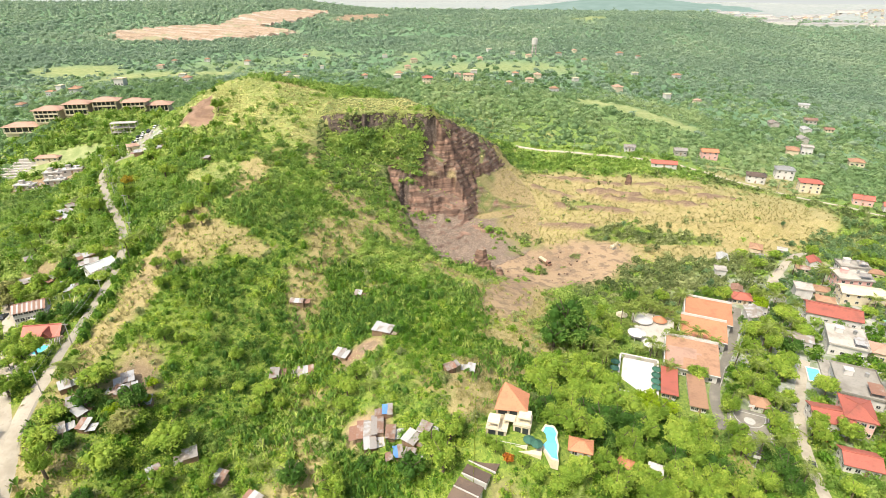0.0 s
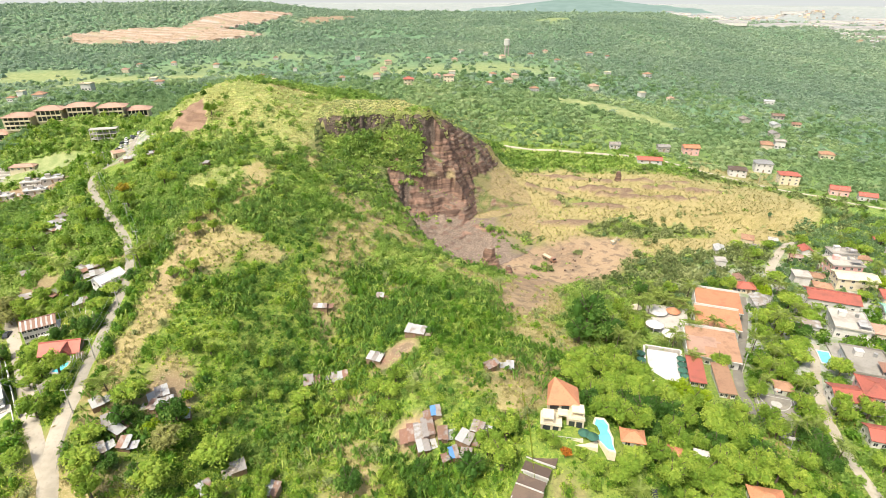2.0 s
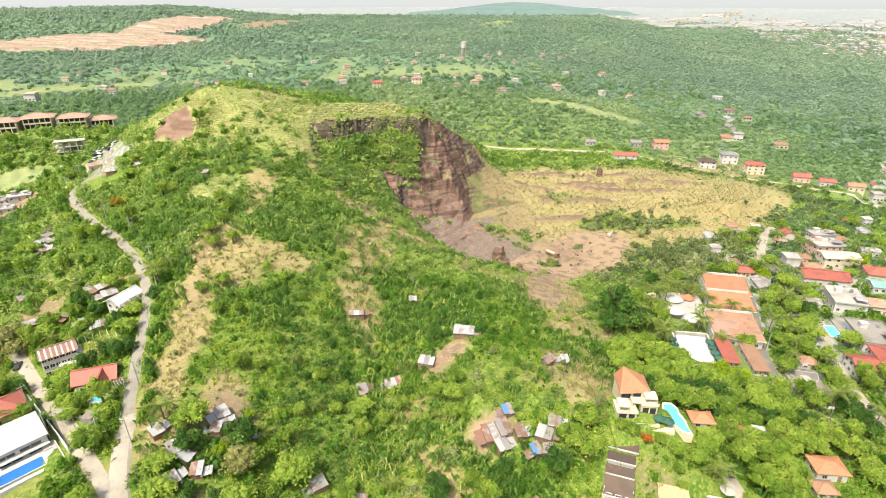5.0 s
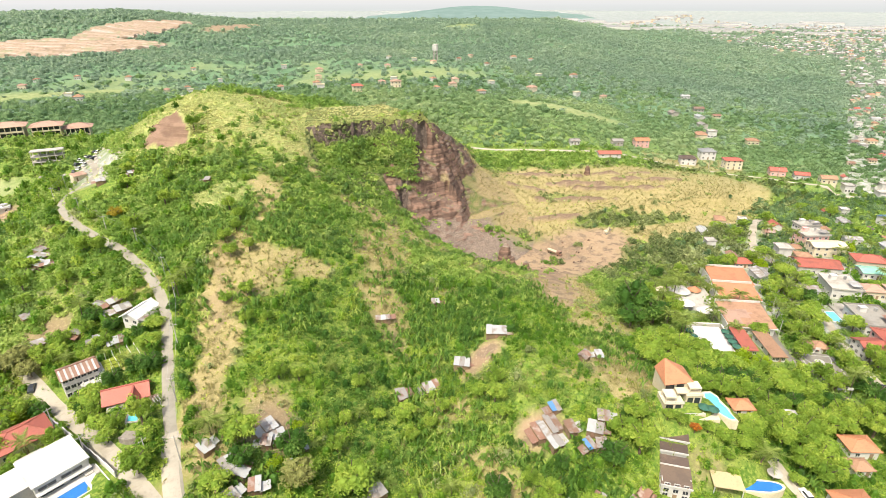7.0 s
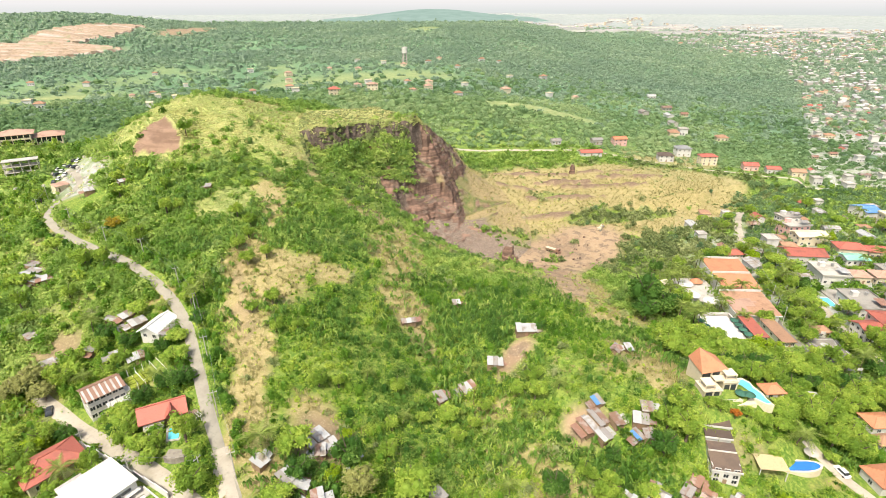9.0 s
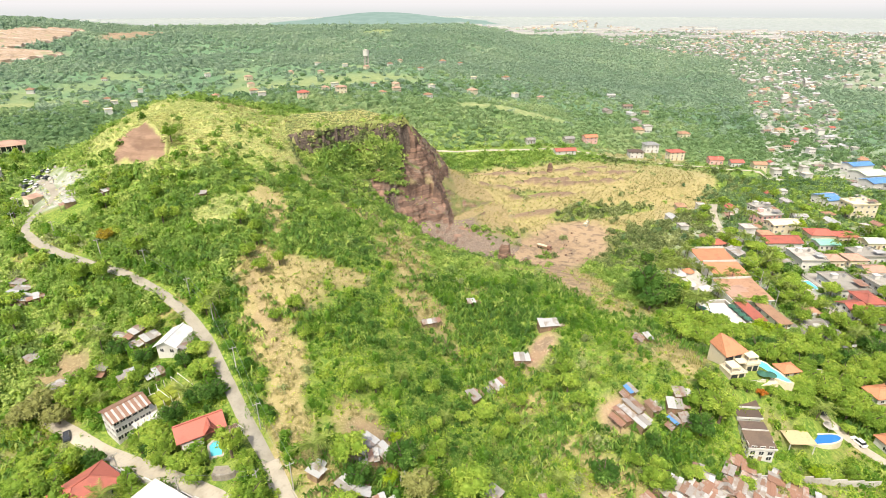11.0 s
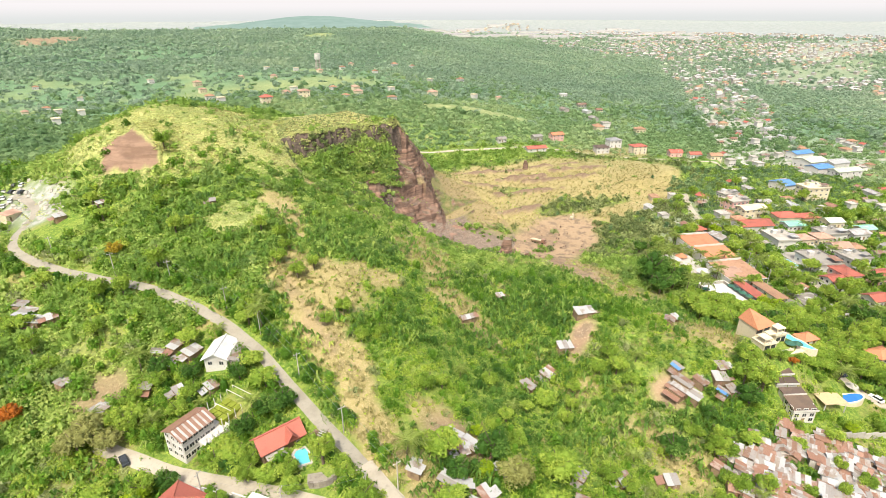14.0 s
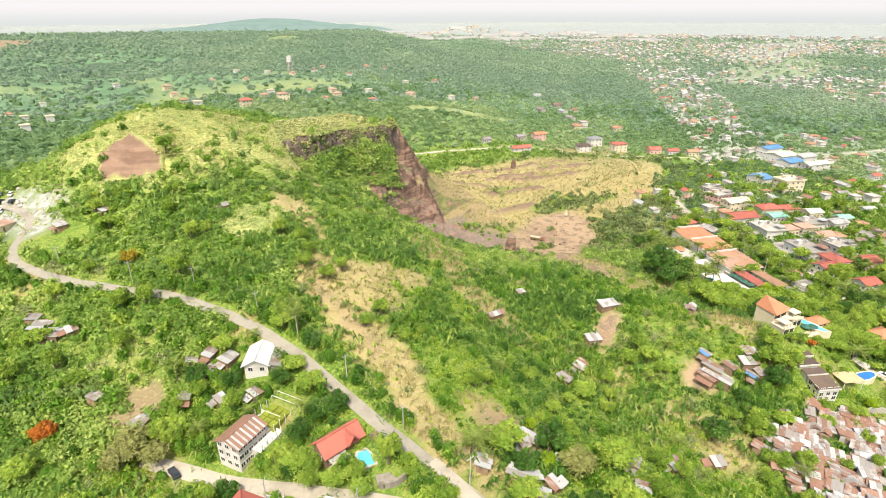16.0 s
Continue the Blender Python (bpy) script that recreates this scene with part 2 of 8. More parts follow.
PINK_BLOSSOM = foliage("pink_blossom", (0.16, 0.14, 0.06), (0.42, 0.28, 0.22), (0.58, 0.40, 0.36), 0.3)
AMBER_LEAF = foliage("amber_leaves", (0.20, 0.16, 0.02), (0.40, 0.30, 0.03), (0.55, 0.44, 0.06), 0.4)
BARK = painted("bark", (0.16, 0.12, 0.085), (0.09, 0.065, 0.045), 0.6)
ASPHALT = painted("worn_asphalt", (0.19, 0.175, 0.15), (0.27, 0.245, 0.20), 2.0, 0.6, 0.95, 0.2, 0.0)
WORN_ROAD = painted("dusty_concrete_road", (0.30, 0.275, 0.225), (0.235, 0.21, 0.17), 2.0, 0.6, 0.95, 0.2, 0.0)
DIRT_ROAD = painted("pale_dirt_road", (0.41, 0.365, 0.295), (0.31, 0.275, 0.215), 2.5, 0.6, 0.95, 0.1, 0.0)
ROOF_FLAT = painted("stained_flat_roofing", (0.40, 0.375, 0.33), (0.27, 0.245, 0.21), 2.2, 0.6, 0.9, 0.2, 0.3)
EARTHWORK = earthwork_material()
ROOF_WHITE = painted("bright_white_roofing", (0.55, 0.55, 0.54), (0.40, 0.385, 0.355), 1.6, 0.3, 0.6, 0.3, 0.05)
CONCRETE = painted("concrete", (0.44, 0.41, 0.365), (0.30, 0.275, 0.235), 1.2, 0.5, 0.9, 0.2, 0.15)
WHITE = painted("white_paint", (0.57, 0.55, 0.52), (0.44, 0.41, 0.37), 1.5, 0.4, 0.7, 0.3, 0.08)
CREAM = painted("cream_paint", (0.62, 0.54, 0.39), (0.50, 0.43, 0.30), 1.5, 0.4, 0.8, 0.3, 0.12)
PINK = painted("pink_paint", (0.70, 0.42, 0.38), (0.58, 0.33, 0.30), 1.5, 0.4, 0.8, 0.3, 0.12)
STONE = painted("grey_fieldstone", (0.27, 0.24, 0.20), (0.17, 0.15, 0.125), 0.5, 0.6, 0.95, 0.2, 0.2, 0.0, 0.6)
TIMBER = painted("weathered_timber", (0.27, 0.19, 0.12), (0.16, 0.11, 0.075), 0.5, 0.5, 0.9, 0.2, 0.25)
TILE_RED = painted("red_roof_tiles", (0.40, 0.12, 0.085), (0.27, 0.095, 0.07), 1.2, 0.5, 0.6, 0.4, 0.18)
TILE_ORANGE = painted("orange_roof_tiles", (0.47, 0.205, 0.11), (0.34, 0.15, 0.085), 1.4, 0.5, 0.7, 0.3, 0.15)
TILE_CLAY = painted("clay_roof_tiles", (0.34, 0.20, 0.125), (0.22, 0.125, 0.08), 1.4, 0.5, 0.8, 0.3, 0.2)
TILE_SALMON = painted("salmon_roof_tiles", (0.42, 0.27, 0.20), (0.30, 0.19, 0.14), 1.6, 0.5, 0.8, 0.3, 0.12)
TILE_BROWN = painted("dark_brown_roof", (0.105, 0.075, 0.058), (0.16, 0.11, 0.08), 1.2, 0.5, 0.55, 0.4, 0.2)
TILE_UMBER = painted("umber_brown_roof", (0.15, 0.105, 0.075), (0.11, 0.08, 0.06), 1.2, 0.5, 0.6, 0.4, 0.1)
TAN_CANVAS = painted("tan_awning", (0.50, 0.40, 0.23), (0.42, 0.33, 0.19), 1.2, 0.4, 0.85, 0.2, 0.05)
TIN = corrugated("corrugated_iron", (0.26, 0.24, 0.22), (0.20, 0.115, 0.075), 0.62)
TIN_BRIGHT = corrugated("bright_corrugated_iron", (0.37, 0.37, 0.365), (0.25, 0.205, 0.165), 0.55)
TIN_WHITE = corrugated("white_metal_roofing", (0.46, 0.45, 0.43), (0.33, 0.30, 0.265), 0.55)
TIN_RUST = corrugated("rusty_corrugated_iron", (0.25, 0.135, 0.09), (0.34, 0.28, 0.24), 0.4)
TIN_BLUE = corrugated("blue_roof_sheets", (0.09, 0.22, 0.46), (0.2, 0.32, 0.5), 0.3)
TIN_GREEN = corrugated("green_roof_sheets", (0.22, 0.46, 0.36), (0.34, 0.50, 0.36), 0.3)
TIN_SAGE = corrugated("pale_green_roof_sheets", (0.50, 0.56, 0.40), (0.42, 0.48, 0.32), 0.3)
GLASS = mat("window_glass", 0.12, 0.0, 0.6)[0]
GLASS.node_tree.nodes["Principled BSDF"].inputs["Base Color"].default_value = (0.035, 0.04, 0.045, 1)
WATER = painted("pool_water", (0.16, 0.52, 0.72), (0.10, 0.40, 0.66), 1.0, 0.4, 0.08, 0.5, 0.0)
WATER_GREEN = painted("turquoise_pool_water", (0.12, 0.50, 0.56), (0.08, 0.40, 0.50), 1.0, 0.4, 0.08, 0.5, 0.0)
WATER_DEEP = painted("deep_blue_pool_water", (0.035, 0.17, 0.48), (0.05, 0.24, 0.56), 1.0, 0.4, 0.08, 0.5, 0.0)
CANVAS = painted("dark_green_canvas", (0.045, 0.12, 0.085), (0.03, 0.085, 0.06), 0.8, 0.4, 0.9, 0.2, 0.2)
NET = painted("green_crop_netting", (0.22, 0.26, 0.035), (0.13, 0.16, 0.025), 0.8, 0.5, 0.9, 0.1, 0.2)
LINE = painted("white_line_paint", (0.42, 0.41, 0.38), (0.28, 0.27, 0.24), 0.6, 0.4, 0.8, 0.2, 0.0)
STEEL = painted("grey_steel", (0.34, 0.34, 0.33), (0.25, 0.22, 0.19), 0.5, 0.4, 0.5, 0.5, 0.2, 0.4)
CAR_WHITE = painted("white_car_paint", (0.78, 0.78, 0.78), (0.7, 0.7, 0.7), 2.0, 0.2, 0.25, 0.5, 0.05)
CAR_RED = painted("red_car_paint", (0.42, 0.05, 0.035), (0.36, 0.04, 0.03), 2.0, 0.2, 0.25, 0.5, 0.1)
CAR_DARK = painted("dark_car_paint", (0.05, 0.055, 0.065), (0.04, 0.04, 0.05), 2.0, 0.2, 0.25, 0.5, 0.2)
RUBBER = painted("tyre_rubber", (0.03, 0.03, 0.03), (0.05, 0.048, 0.045), 0.5, 0.4, 0.9, 0.2, 0.1)


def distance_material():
    """The pale band of far haze and sky along the horizon, painted as glowing colour."""
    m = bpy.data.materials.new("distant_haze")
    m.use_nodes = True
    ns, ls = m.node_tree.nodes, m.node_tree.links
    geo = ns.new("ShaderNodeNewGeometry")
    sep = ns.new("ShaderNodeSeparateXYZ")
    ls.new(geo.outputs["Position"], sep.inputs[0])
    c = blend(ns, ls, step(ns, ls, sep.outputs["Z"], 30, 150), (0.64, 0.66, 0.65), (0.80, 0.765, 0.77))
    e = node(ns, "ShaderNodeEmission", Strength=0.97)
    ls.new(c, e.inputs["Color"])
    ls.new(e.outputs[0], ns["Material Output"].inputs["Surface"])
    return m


HAZE = distance_material()
# the far hill glows in pale greens, its haze put into the colour
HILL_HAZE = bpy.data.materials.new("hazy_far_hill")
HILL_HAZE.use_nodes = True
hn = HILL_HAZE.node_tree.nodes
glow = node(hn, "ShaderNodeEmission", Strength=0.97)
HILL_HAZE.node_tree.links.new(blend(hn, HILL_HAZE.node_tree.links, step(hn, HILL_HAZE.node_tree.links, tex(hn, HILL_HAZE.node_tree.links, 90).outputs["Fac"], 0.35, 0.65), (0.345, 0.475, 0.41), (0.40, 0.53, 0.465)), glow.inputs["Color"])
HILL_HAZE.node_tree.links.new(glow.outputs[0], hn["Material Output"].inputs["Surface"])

# ------------------------------------------------------------------ the lie of the land
def lattice(ix, iy, seed):
    n = (ix.astype(np.int64) * 374761393 + iy.astype(np.int64) * 668265263 + seed * 974711) & 0x7FFFFFFF
    n = ((n ^ (n >> 13)) * 1274126177) & 0x7FFFFFFF
    return ((n ^ (n >> 16)) & 0xFFFF) / 65535.0


def grain(x, y, size, seed=0):
    """Smooth value noise from -1 to 1 with features of that size in metres."""
    x, y = np.asarray(x, float) / size, np.asarray(y, float) / size
    ix, iy = np.floor(x), np.floor(y)
    fx, fy = x - ix, y - iy
    fx, fy = fx * fx * (3 - 2 * fx), fy * fy * (3 - 2 * fy)
    a, b = lattice(ix, iy, seed), lattice(ix + 1, iy, seed)
    c, d = lattice(ix, iy + 1, seed), lattice(ix + 1, iy + 1, seed)
    return 2 * ((a * (1 - fx) + b * fx) * (1 - fy) + (c * (1 - fx) + d * fx) * fy) - 1


def rough(x, y, size, seed=0, octaves=3):
    return sum(grain(x, y, size / 2 ** k, seed + 7 * k) / 2 ** k for k in range(octaves)) / (2 - 2 ** (1 - octaves))


def ramp(a, b, v):
    t = np.clip((v - a) / (b - a), 0, 1)
    return t * t * (3 - 2 * t)


def blob(x, y, cx, cy, rx, ry, turn=0.0, soft=0.35, wild=0.25, seed=3):
    """1 inside a ragged ellipse, 0 outside."""
    c, s = math.cos(radians(turn)), math.sin(radians(turn))
    u, v = ((x - cx) * c + (y - cy) * s) / rx, (-(x - cx) * s + (y - cy) * c) / ry
    r = np.sqrt(u * u + v * v) + wild * rough(x, y, min(rx, ry) * 0.8, seed)
    return 1 - ramp(1 - soft, 1 + soft, r)


def swell(x, y, cx, cy, sx, sy, h):
    return h * np.exp(-((x - cx) / sx) ** 2 / 2 - ((y - cy) / sy) ** 2 / 2)


def near_land(x, y):
    h = -12.0 + swell(x, y, -130, 355, 45, 45, 51.7) + swell(x, y, -85, 320, 40, 35, 15.9)
    h = h + swell(x, y, -15, 350, 40, 30, 38.2) + swell(x, y, -105, 270, 40, 40, 22.8)
    h = h + swell(x, y, -75, 215, 35, 35, 20.7) + swell(x, y, -105, 165, 28, 35, 19.6)
    h = h + swell(x, y, -150, 235, 35, 35, 18.8) + swell(x, y, -190, 330, 40, 40, 12.0)
    h = h + swell(x, y, -125, 110, 40, 30, 11.5) + swell(x, y, -12, 145, 22, 25, 11.0)
    h = h + swell(x, y, 5, 118, 25, 22, 10.8) + swell(x, y, -5, 200, 30, 30, 9.4)
    h = h + swell(x, y, -45, 275, 35, 30, 7.1) + swell(x, y, 60, 250, 40, 35, -7.5)
    h = h + swell(x, y, 60, 150, 35, 40, 3.1) + swell(x, y, 130, 200, 60, 60, -2.4)
    h = h + swell(x, y, -60, 85, 40, 30, 0.9) + swell(x, y, -230, 180, 60, 70, 14.6)
    h = h + swell(x, y, -300, 320, 60, 70, 4.6) + swell(x, y, -260, 380, 40, 40, 6.7)
    h = h + swell(x, y, 30, 310, 30, 30, -8.4) + swell(x, y, 120, 330, 60, 50, -3.0)
    h = h + swell(x, y, 150, 500, 60, 60, 14.8) + swell(x, y, 0, 560, 90, 90, 24.2)
    h = h + swell(x, y, -180, 450, 80, 60, 19.5) + swell(x, y, -60, 420, 50, 40, 34.2)
    h = h + swell(x, y, 60, 410, 40, 40, -4.6) + swell(x, y, 130, 850, 200, 180, 43.4)
    h = h + swell(x, y, -300, 600, 140, 120, 36.6) + swell(x, y, 300, 560, 120, 120, 4.4)
    h = h + swell(x, y, 420, 300, 150, 200, -3.7) + swell(x, y, 100, 60, 80, 60, 1.2)
    h = h + swell(x, y, -190, 288, 22, 26, 9) + swell(x, y, -184, 326, 15, 14, -5) + swell(x, y, -30, 232, 20, 20, 3) + swell(x, y, -20, 153, 11, 9, 3.5) + swell(x, y, -255, 388, 34, 26, 8) + swell(x, y, -305, 414, 48, 24, 13) + swell(x, y, -238, 428, 34, 20, 3)
    h = h + swell(x, y, 25, 105, 16, 9.5, 9.5)
    return h + swell(x, y, -150, 40, 120, 50, 10.8)


def far_land(x, y):
    """The wooded plateau to the north-west, the plain with the town, and the rim of the horizon."""
    r = np.hypot(x, y)
    high = ramp(-180, 220, -(x - 260) * 0.88 + (y - 430) * 0.47)
    h = -17 + high * (38 + 27 * ramp(700, 1600, r) - 50 * ramp(1900, 3200, r)) + 5 * rough(x, y, 420, 11) * ramp(500, 1500, r) * (0.2 + high)
    h = h + swell(x, y, 1950, 2650, 130, 110, 45)
    return h + 40 * ramp(3700, 4950, r) * (1 - 0.3 * high) + 34 * ramp(900, 1600, y) * ramp(-150, -550, x) * (1 - ramp(1900, 2600, y))


def quarry_lines(x, y):
    """The quarry's plan: the rim, the lower lip, the distance east of the rib and the height of the rib's line."""
    wob = 2.2 * rough(x, y, 14, 21) + 1.1 * grain(x, y, 4, 22)
    rim = 326 + 1.6 * np.sin(x / 8.0) + 1.5 * wob + 2.5 * ramp(-52, -66, x)
    lip = 310 + 3.0 * np.sin(x / 7.0 + 1.0) + 0.7 * wob
    east = (x + 6) * 0.768 - (y - 324) * 0.64 + 0.5 * wob
    along = (x + 6) * 0.64 + (y - 324) * 0.768
    return wob, rim, lip, east, along


def quarry_cut(x, y, h):
    """Takes the quarry's bites out of the east side of the hill: a dark band under the rim, a steep green bench, a lower face, rubble and the floor."""
    wob, rim, lip, east, along = quarry_lines(x, y)
    side = ramp(-76, -64, x)
    # the grassy top behind the rim and the ridge that falls away to the north-east
    top = 47.5 + 4.5 * ramp(2, 22, y - rim) - 0.55 * np.maximum(y - 350, 0) + 0.8 * rough(x, y, 8, 24)
    spine = 48 - 0.486 * np.maximum(along, 0) + 0.9 * grain(x, y, 3, 23)
    steep = 2.05 - 0.6 * ramp(326, 350, y)
    outer = np.where(east > 0, spine - steep * east, spine - 0.25 * np.minimum(east, 0))
    crown = np.minimum(top, outer)
    h = h + np.maximum(crown - h, 0) * side * (y > rim) * (1 - ramp(70, 90, along))
    # south of the rim
    d = rim - y
    foot = np.interp(x, (-64, -40, -10, 0), (36, 40.0, 43.0, 43)) + 4.0 * rough(x, 0 * y, 7, 25)
    lipz = np.interp(x, (-60, -40, -24, -10, 6, 20), (27, 21, 17, 13, 9, 4))
    t = np.clip((d - 2) / np.maximum(rim - 2 - lip, 4), 0, 1)
    wall = ramp(-15, -8, x + 0.4 * wob)
    bench = foot + (lipz - foot) * (t * (1 - wall) + wall * t ** 0.45)
    upper = np.where(d < 2, 48 + (foot - 48) * np.clip(d / 2, 0, 1), bench + 0.6 * rough(x, y, 6, 5))
    cut = (d > 0) & (y > 285) & (x < 45)
    k = side * cut * np.where(y > lip, 1.0, ramp(285, 300, y))
    h = h + (np.where(y > lip, upper, np.minimum(h, upper)) - h) * k
    # lower face, with a cleft near its west end, and the rubble below it
    low = lip - y
    apron = np.maximum(np.interp(x, (-27, 26), (-1, -17)) - 0.36 * np.maximum(300 - y, 0), -20.0) + 0.9 * rough(x, y, 7, 31) + 0.5 * grain(x, y, 2.5, 32)
    face = np.maximum(lipz - 2.0 * np.maximum(low, 0) + 0.6 * wob, apron)
    face = face - 7 * np.exp(-((x + 25 + 0.2 * (y - 312)) / 1.7) ** 2) * ramp(0, 3, low) * ramp(apron + 1, apron + 6, face)
    bowl = ramp(-40, -35, x - 0.45 * (318 - y) + wob) * ramp(232, 246, y - 0.12 * x)
    h = h + (np.minimum(h, face) - h) * (low > 0) * bowl
    # all that lies east of the rib falls to the field
    h = h + (np.minimum(h, np.maximum(outer, np.maximum(-14.5 + 0.02 * (y - 300), 9 - 0.5 * np.maximum(east - 8, 0) - 0.75 * np.maximum(332 - y, 0) + rough(x, y, 9, 26)))) - h) * (east > 0) * ramp(285, 300, y) * (1 - ramp(70, 95, along))
    return h + 3.4 * np.exp(-(np.hypot(x + 7.5, y - 325) / 1.8) ** 2)


def field_ridges(x, y):
    """Long banks of spoil left in the dry field."""
    k = 0
    for ax, ay, bx, by, tall in ((72, 378, 126, 364, 3.4), (96, 354, 134, 345, 4.2), (112, 340, 172, 328, 3.6), (76, 330, 130, 319, 2.6), (150, 352, 196, 338, 2.6), (64, 352, 88, 346, 2.8), (140, 366, 180, 356, 2.2), (60, 306, 96, 300, 1.8)):
        ux, uy = bx - ax, by - ay
        t = np.clip(((x - ax) * ux + (y - ay) * uy) / (ux * ux + uy * uy), 0, 1)
        d = np.hypot(x - ax - t * ux, y - ay - t * uy) + 1.5 * grain(x, y, 7, 48)
        k = np.maximum(k, tall * np.exp(-(d / 2.6) ** 2) * (0.7 + 0.5 * grain(x, y, 9, 49)))
    return k


def land(x, y):
    x, y = np.asarray(x, float), np.asarray(y, float)
    r = np.hypot(x, y - 200)
    w = ramp(430, 800, r)
    h = near_land(x, y) * (1 - w) + far_land(x, y) * w
    h = h + (0.9 * rough(x, y, 34, 1) + 0.35 * grain(x, y, 9, 2)) * (1 - blob(x, y, 130, 200, 110, 110, wild=0))
    # the spine that stands up at the rim's end
    h = h + swell(x, y, -60, 338, 14, 8, 3.0)
    top = blob(x, y, -105, 335, 62, 34, -6, 0.4, 0.2)
    h = h + top * (1.5 * np.abs(rough(x, y, 15, 46)) + 0.5 * grain(x, y, 5, 47))
    h = quarry_cut(x, y, h)
    flat = blob(x, y, 125, 320, 105, 62, -8, 0.2, 0.1)
    h = h + flat * (0.8 * np.abs(np.sin(y / 9.0 + 0.02 * x + rough(x, y, 40, 41))) ** 6 + 0.5 * grain(x, y, 5, 42))
    h = h + field_ridges(x, y)
    # the slipped face on the hill's west side
    p = (y - 309) + 0.40 * (x + 140)
    side = np.abs((x + 143) - 0.40 * (y - 318) + 1.5 * grain(x, y, 5, 44))
    wide = 18.5 - 0.62 * np.clip(p, 0, 26)
    slip = (1 - ramp(-2, 1, side - wide)) * ramp(-2, 2, p) * (1 - ramp(22, 26, p))
    return h + (np.minimum(h, 40 + 1.15 * np.maximum(p, 0) + 0.5 * rough(x, y, 6, 45)) - h) * slip


def ground_at(x, y):
    return float(land(np.array([x]), np.array([y]))[0])

# ------------------------------------------------------------------ mesh makers
def part(name, mesh, material, parent=None, label=""):
    """Links a mesh as one object, under a thing where one is given."""
    ob = new(name, mesh)
    if material and not mesh.materials:
        mesh.materials.append(material)
    if parent is not None:
        ob.parent = parent
    return tagged(ob, label)


def array_mesh(name, verts, quads=None, tris=None, smooth=False, **floats):
    """A mesh from number arrays; floats: values for each vertex, stored under their names."""
    me = bpy.data.meshes.new(name)
    q = np.zeros((0, 4), int) if quads is None else np.asarray(quads)
    t = np.zeros((0, 3), int) if tris is None else np.asarray(tris)
    me.vertices.add(len(verts))
    me.vertices.foreach_set("co", np.asarray(verts, np.float32).ravel())
    loops = np.concatenate([q.ravel(), t.ravel()]).astype(np.int32)
    me.loops.add(len(loops))
    me.loops.foreach_set("vertex_index", loops)
    size = np.concatenate([np.full(len(q), 4), np.full(len(t), 3)])
    me.polygons.add(len(size))
    me.polygons.foreach_set("loop_start", (np.cumsum(size) - size).astype(np.int32))
    me.polygons.foreach_set("use_smooth", np.full(len(size), smooth))
    for k, v in floats.items():
        me.attributes.new(k, "FLOAT", "POINT").data.foreach_set("value", np.asarray(v, np.float32))
    me.update(calc_edges=True)
    return me


def grid_mesh(name, X, Y, Z, smooth=True, **floats):
    n, m = X.shape
    i = np.arange(n * m).reshape(n, m)
    quads = np.stack([i[:-1, :-1], i[:-1, 1:], i[1:, 1:], i[1:, :-1]], -1).reshape(-1, 4)
    if X[0, 1] <= X[0, 0]:
        quads = quads[:, ::-1]
    return array_mesh(name, np.stack([X, Y, Z], -1).reshape(-1, 3), quads, smooth=smooth, **{k: v.ravel() for k, v in floats.items()})


class Shape:
    """Gathers solids into one mesh."""

    def __init__(self):
        self.v, self.f = [], []

    def add(self, verts, faces):
        k = len(self.v)
        self.v += [tuple(p) for p in verts]
        self.f += [tuple(i + k for i in f) for f in faces]
        return self

    def box(self, cx, cy, z0, z1, w, d, turn=0.0):
        c, s = math.cos(radians(turn)), math.sin(radians(turn))
        p = [(cx + x * c - y * s, cy + x * s + y * c) for x, y in ((-w / 2, -d / 2), (w / 2, -d / 2), (w / 2, d / 2), (-w / 2, d / 2))]
        return self.add([(*q, z0) for q in p] + [(*q, z1) for q in p],
                        [(3, 2, 1, 0), (4, 5, 6, 7), (0, 1, 5, 4), (1, 2, 6, 5), (2, 3, 7, 6), (3, 0, 4, 7)])

    def slab(self, top, thick):
        """A plate under a ring of points."""
        n = len(top)
        low = [(x, y, z - thick) for x, y, z in top]
        return self.add(list(top) + low, [tuple(range(n)), tuple(range(2 * n - 1, n - 1, -1))] +
                        [(i, i + n, (i + 1) % n + n, (i + 1) % n) for i in range(n)])

    def tube(self, p, q, r0, r1=None, n=6):
        p, q, r1 = Vector(p), Vector(q), r0 if r1 is None else r1
        z = (q - p).normalized()
        x = z.orthogonal().normalized()
        y = z.cross(x)
        ring = [(math.cos(a) * x + math.sin(a) * y) for a in (2 * math.pi * i / n for i in range(n))]
        return self.add([p + d * r0 for d in ring] + [q + d * r1 for d in ring],
                        [(i, (i + 1) % n, (i + 1) % n + n, i + n) for i in range(n)] + [tuple(range(n - 1, -1, -1)), tuple(range(n, 2 * n))])

    def cone(self, cx, cy, z0, z1, r, n=12, r1=0.02):
        return self.tube((cx, cy, z0), (cx, cy, z1), r, r1, n)

    def mesh(self, name="shape"):
        me = bpy.data.meshes.new(name)
        me.from_pydata(self.v, [], self.f)
        me.update()
        return me


def thing(name, label, category, x, y, z, turn=0.0, group="", kind=""):
    ob = new(name)
    ob.empty_display_size = 0.3
    ob.matrix_basis = pose(x, y, z, 0, 0, turn)
    return tagged(ob, label, category, group, kind)


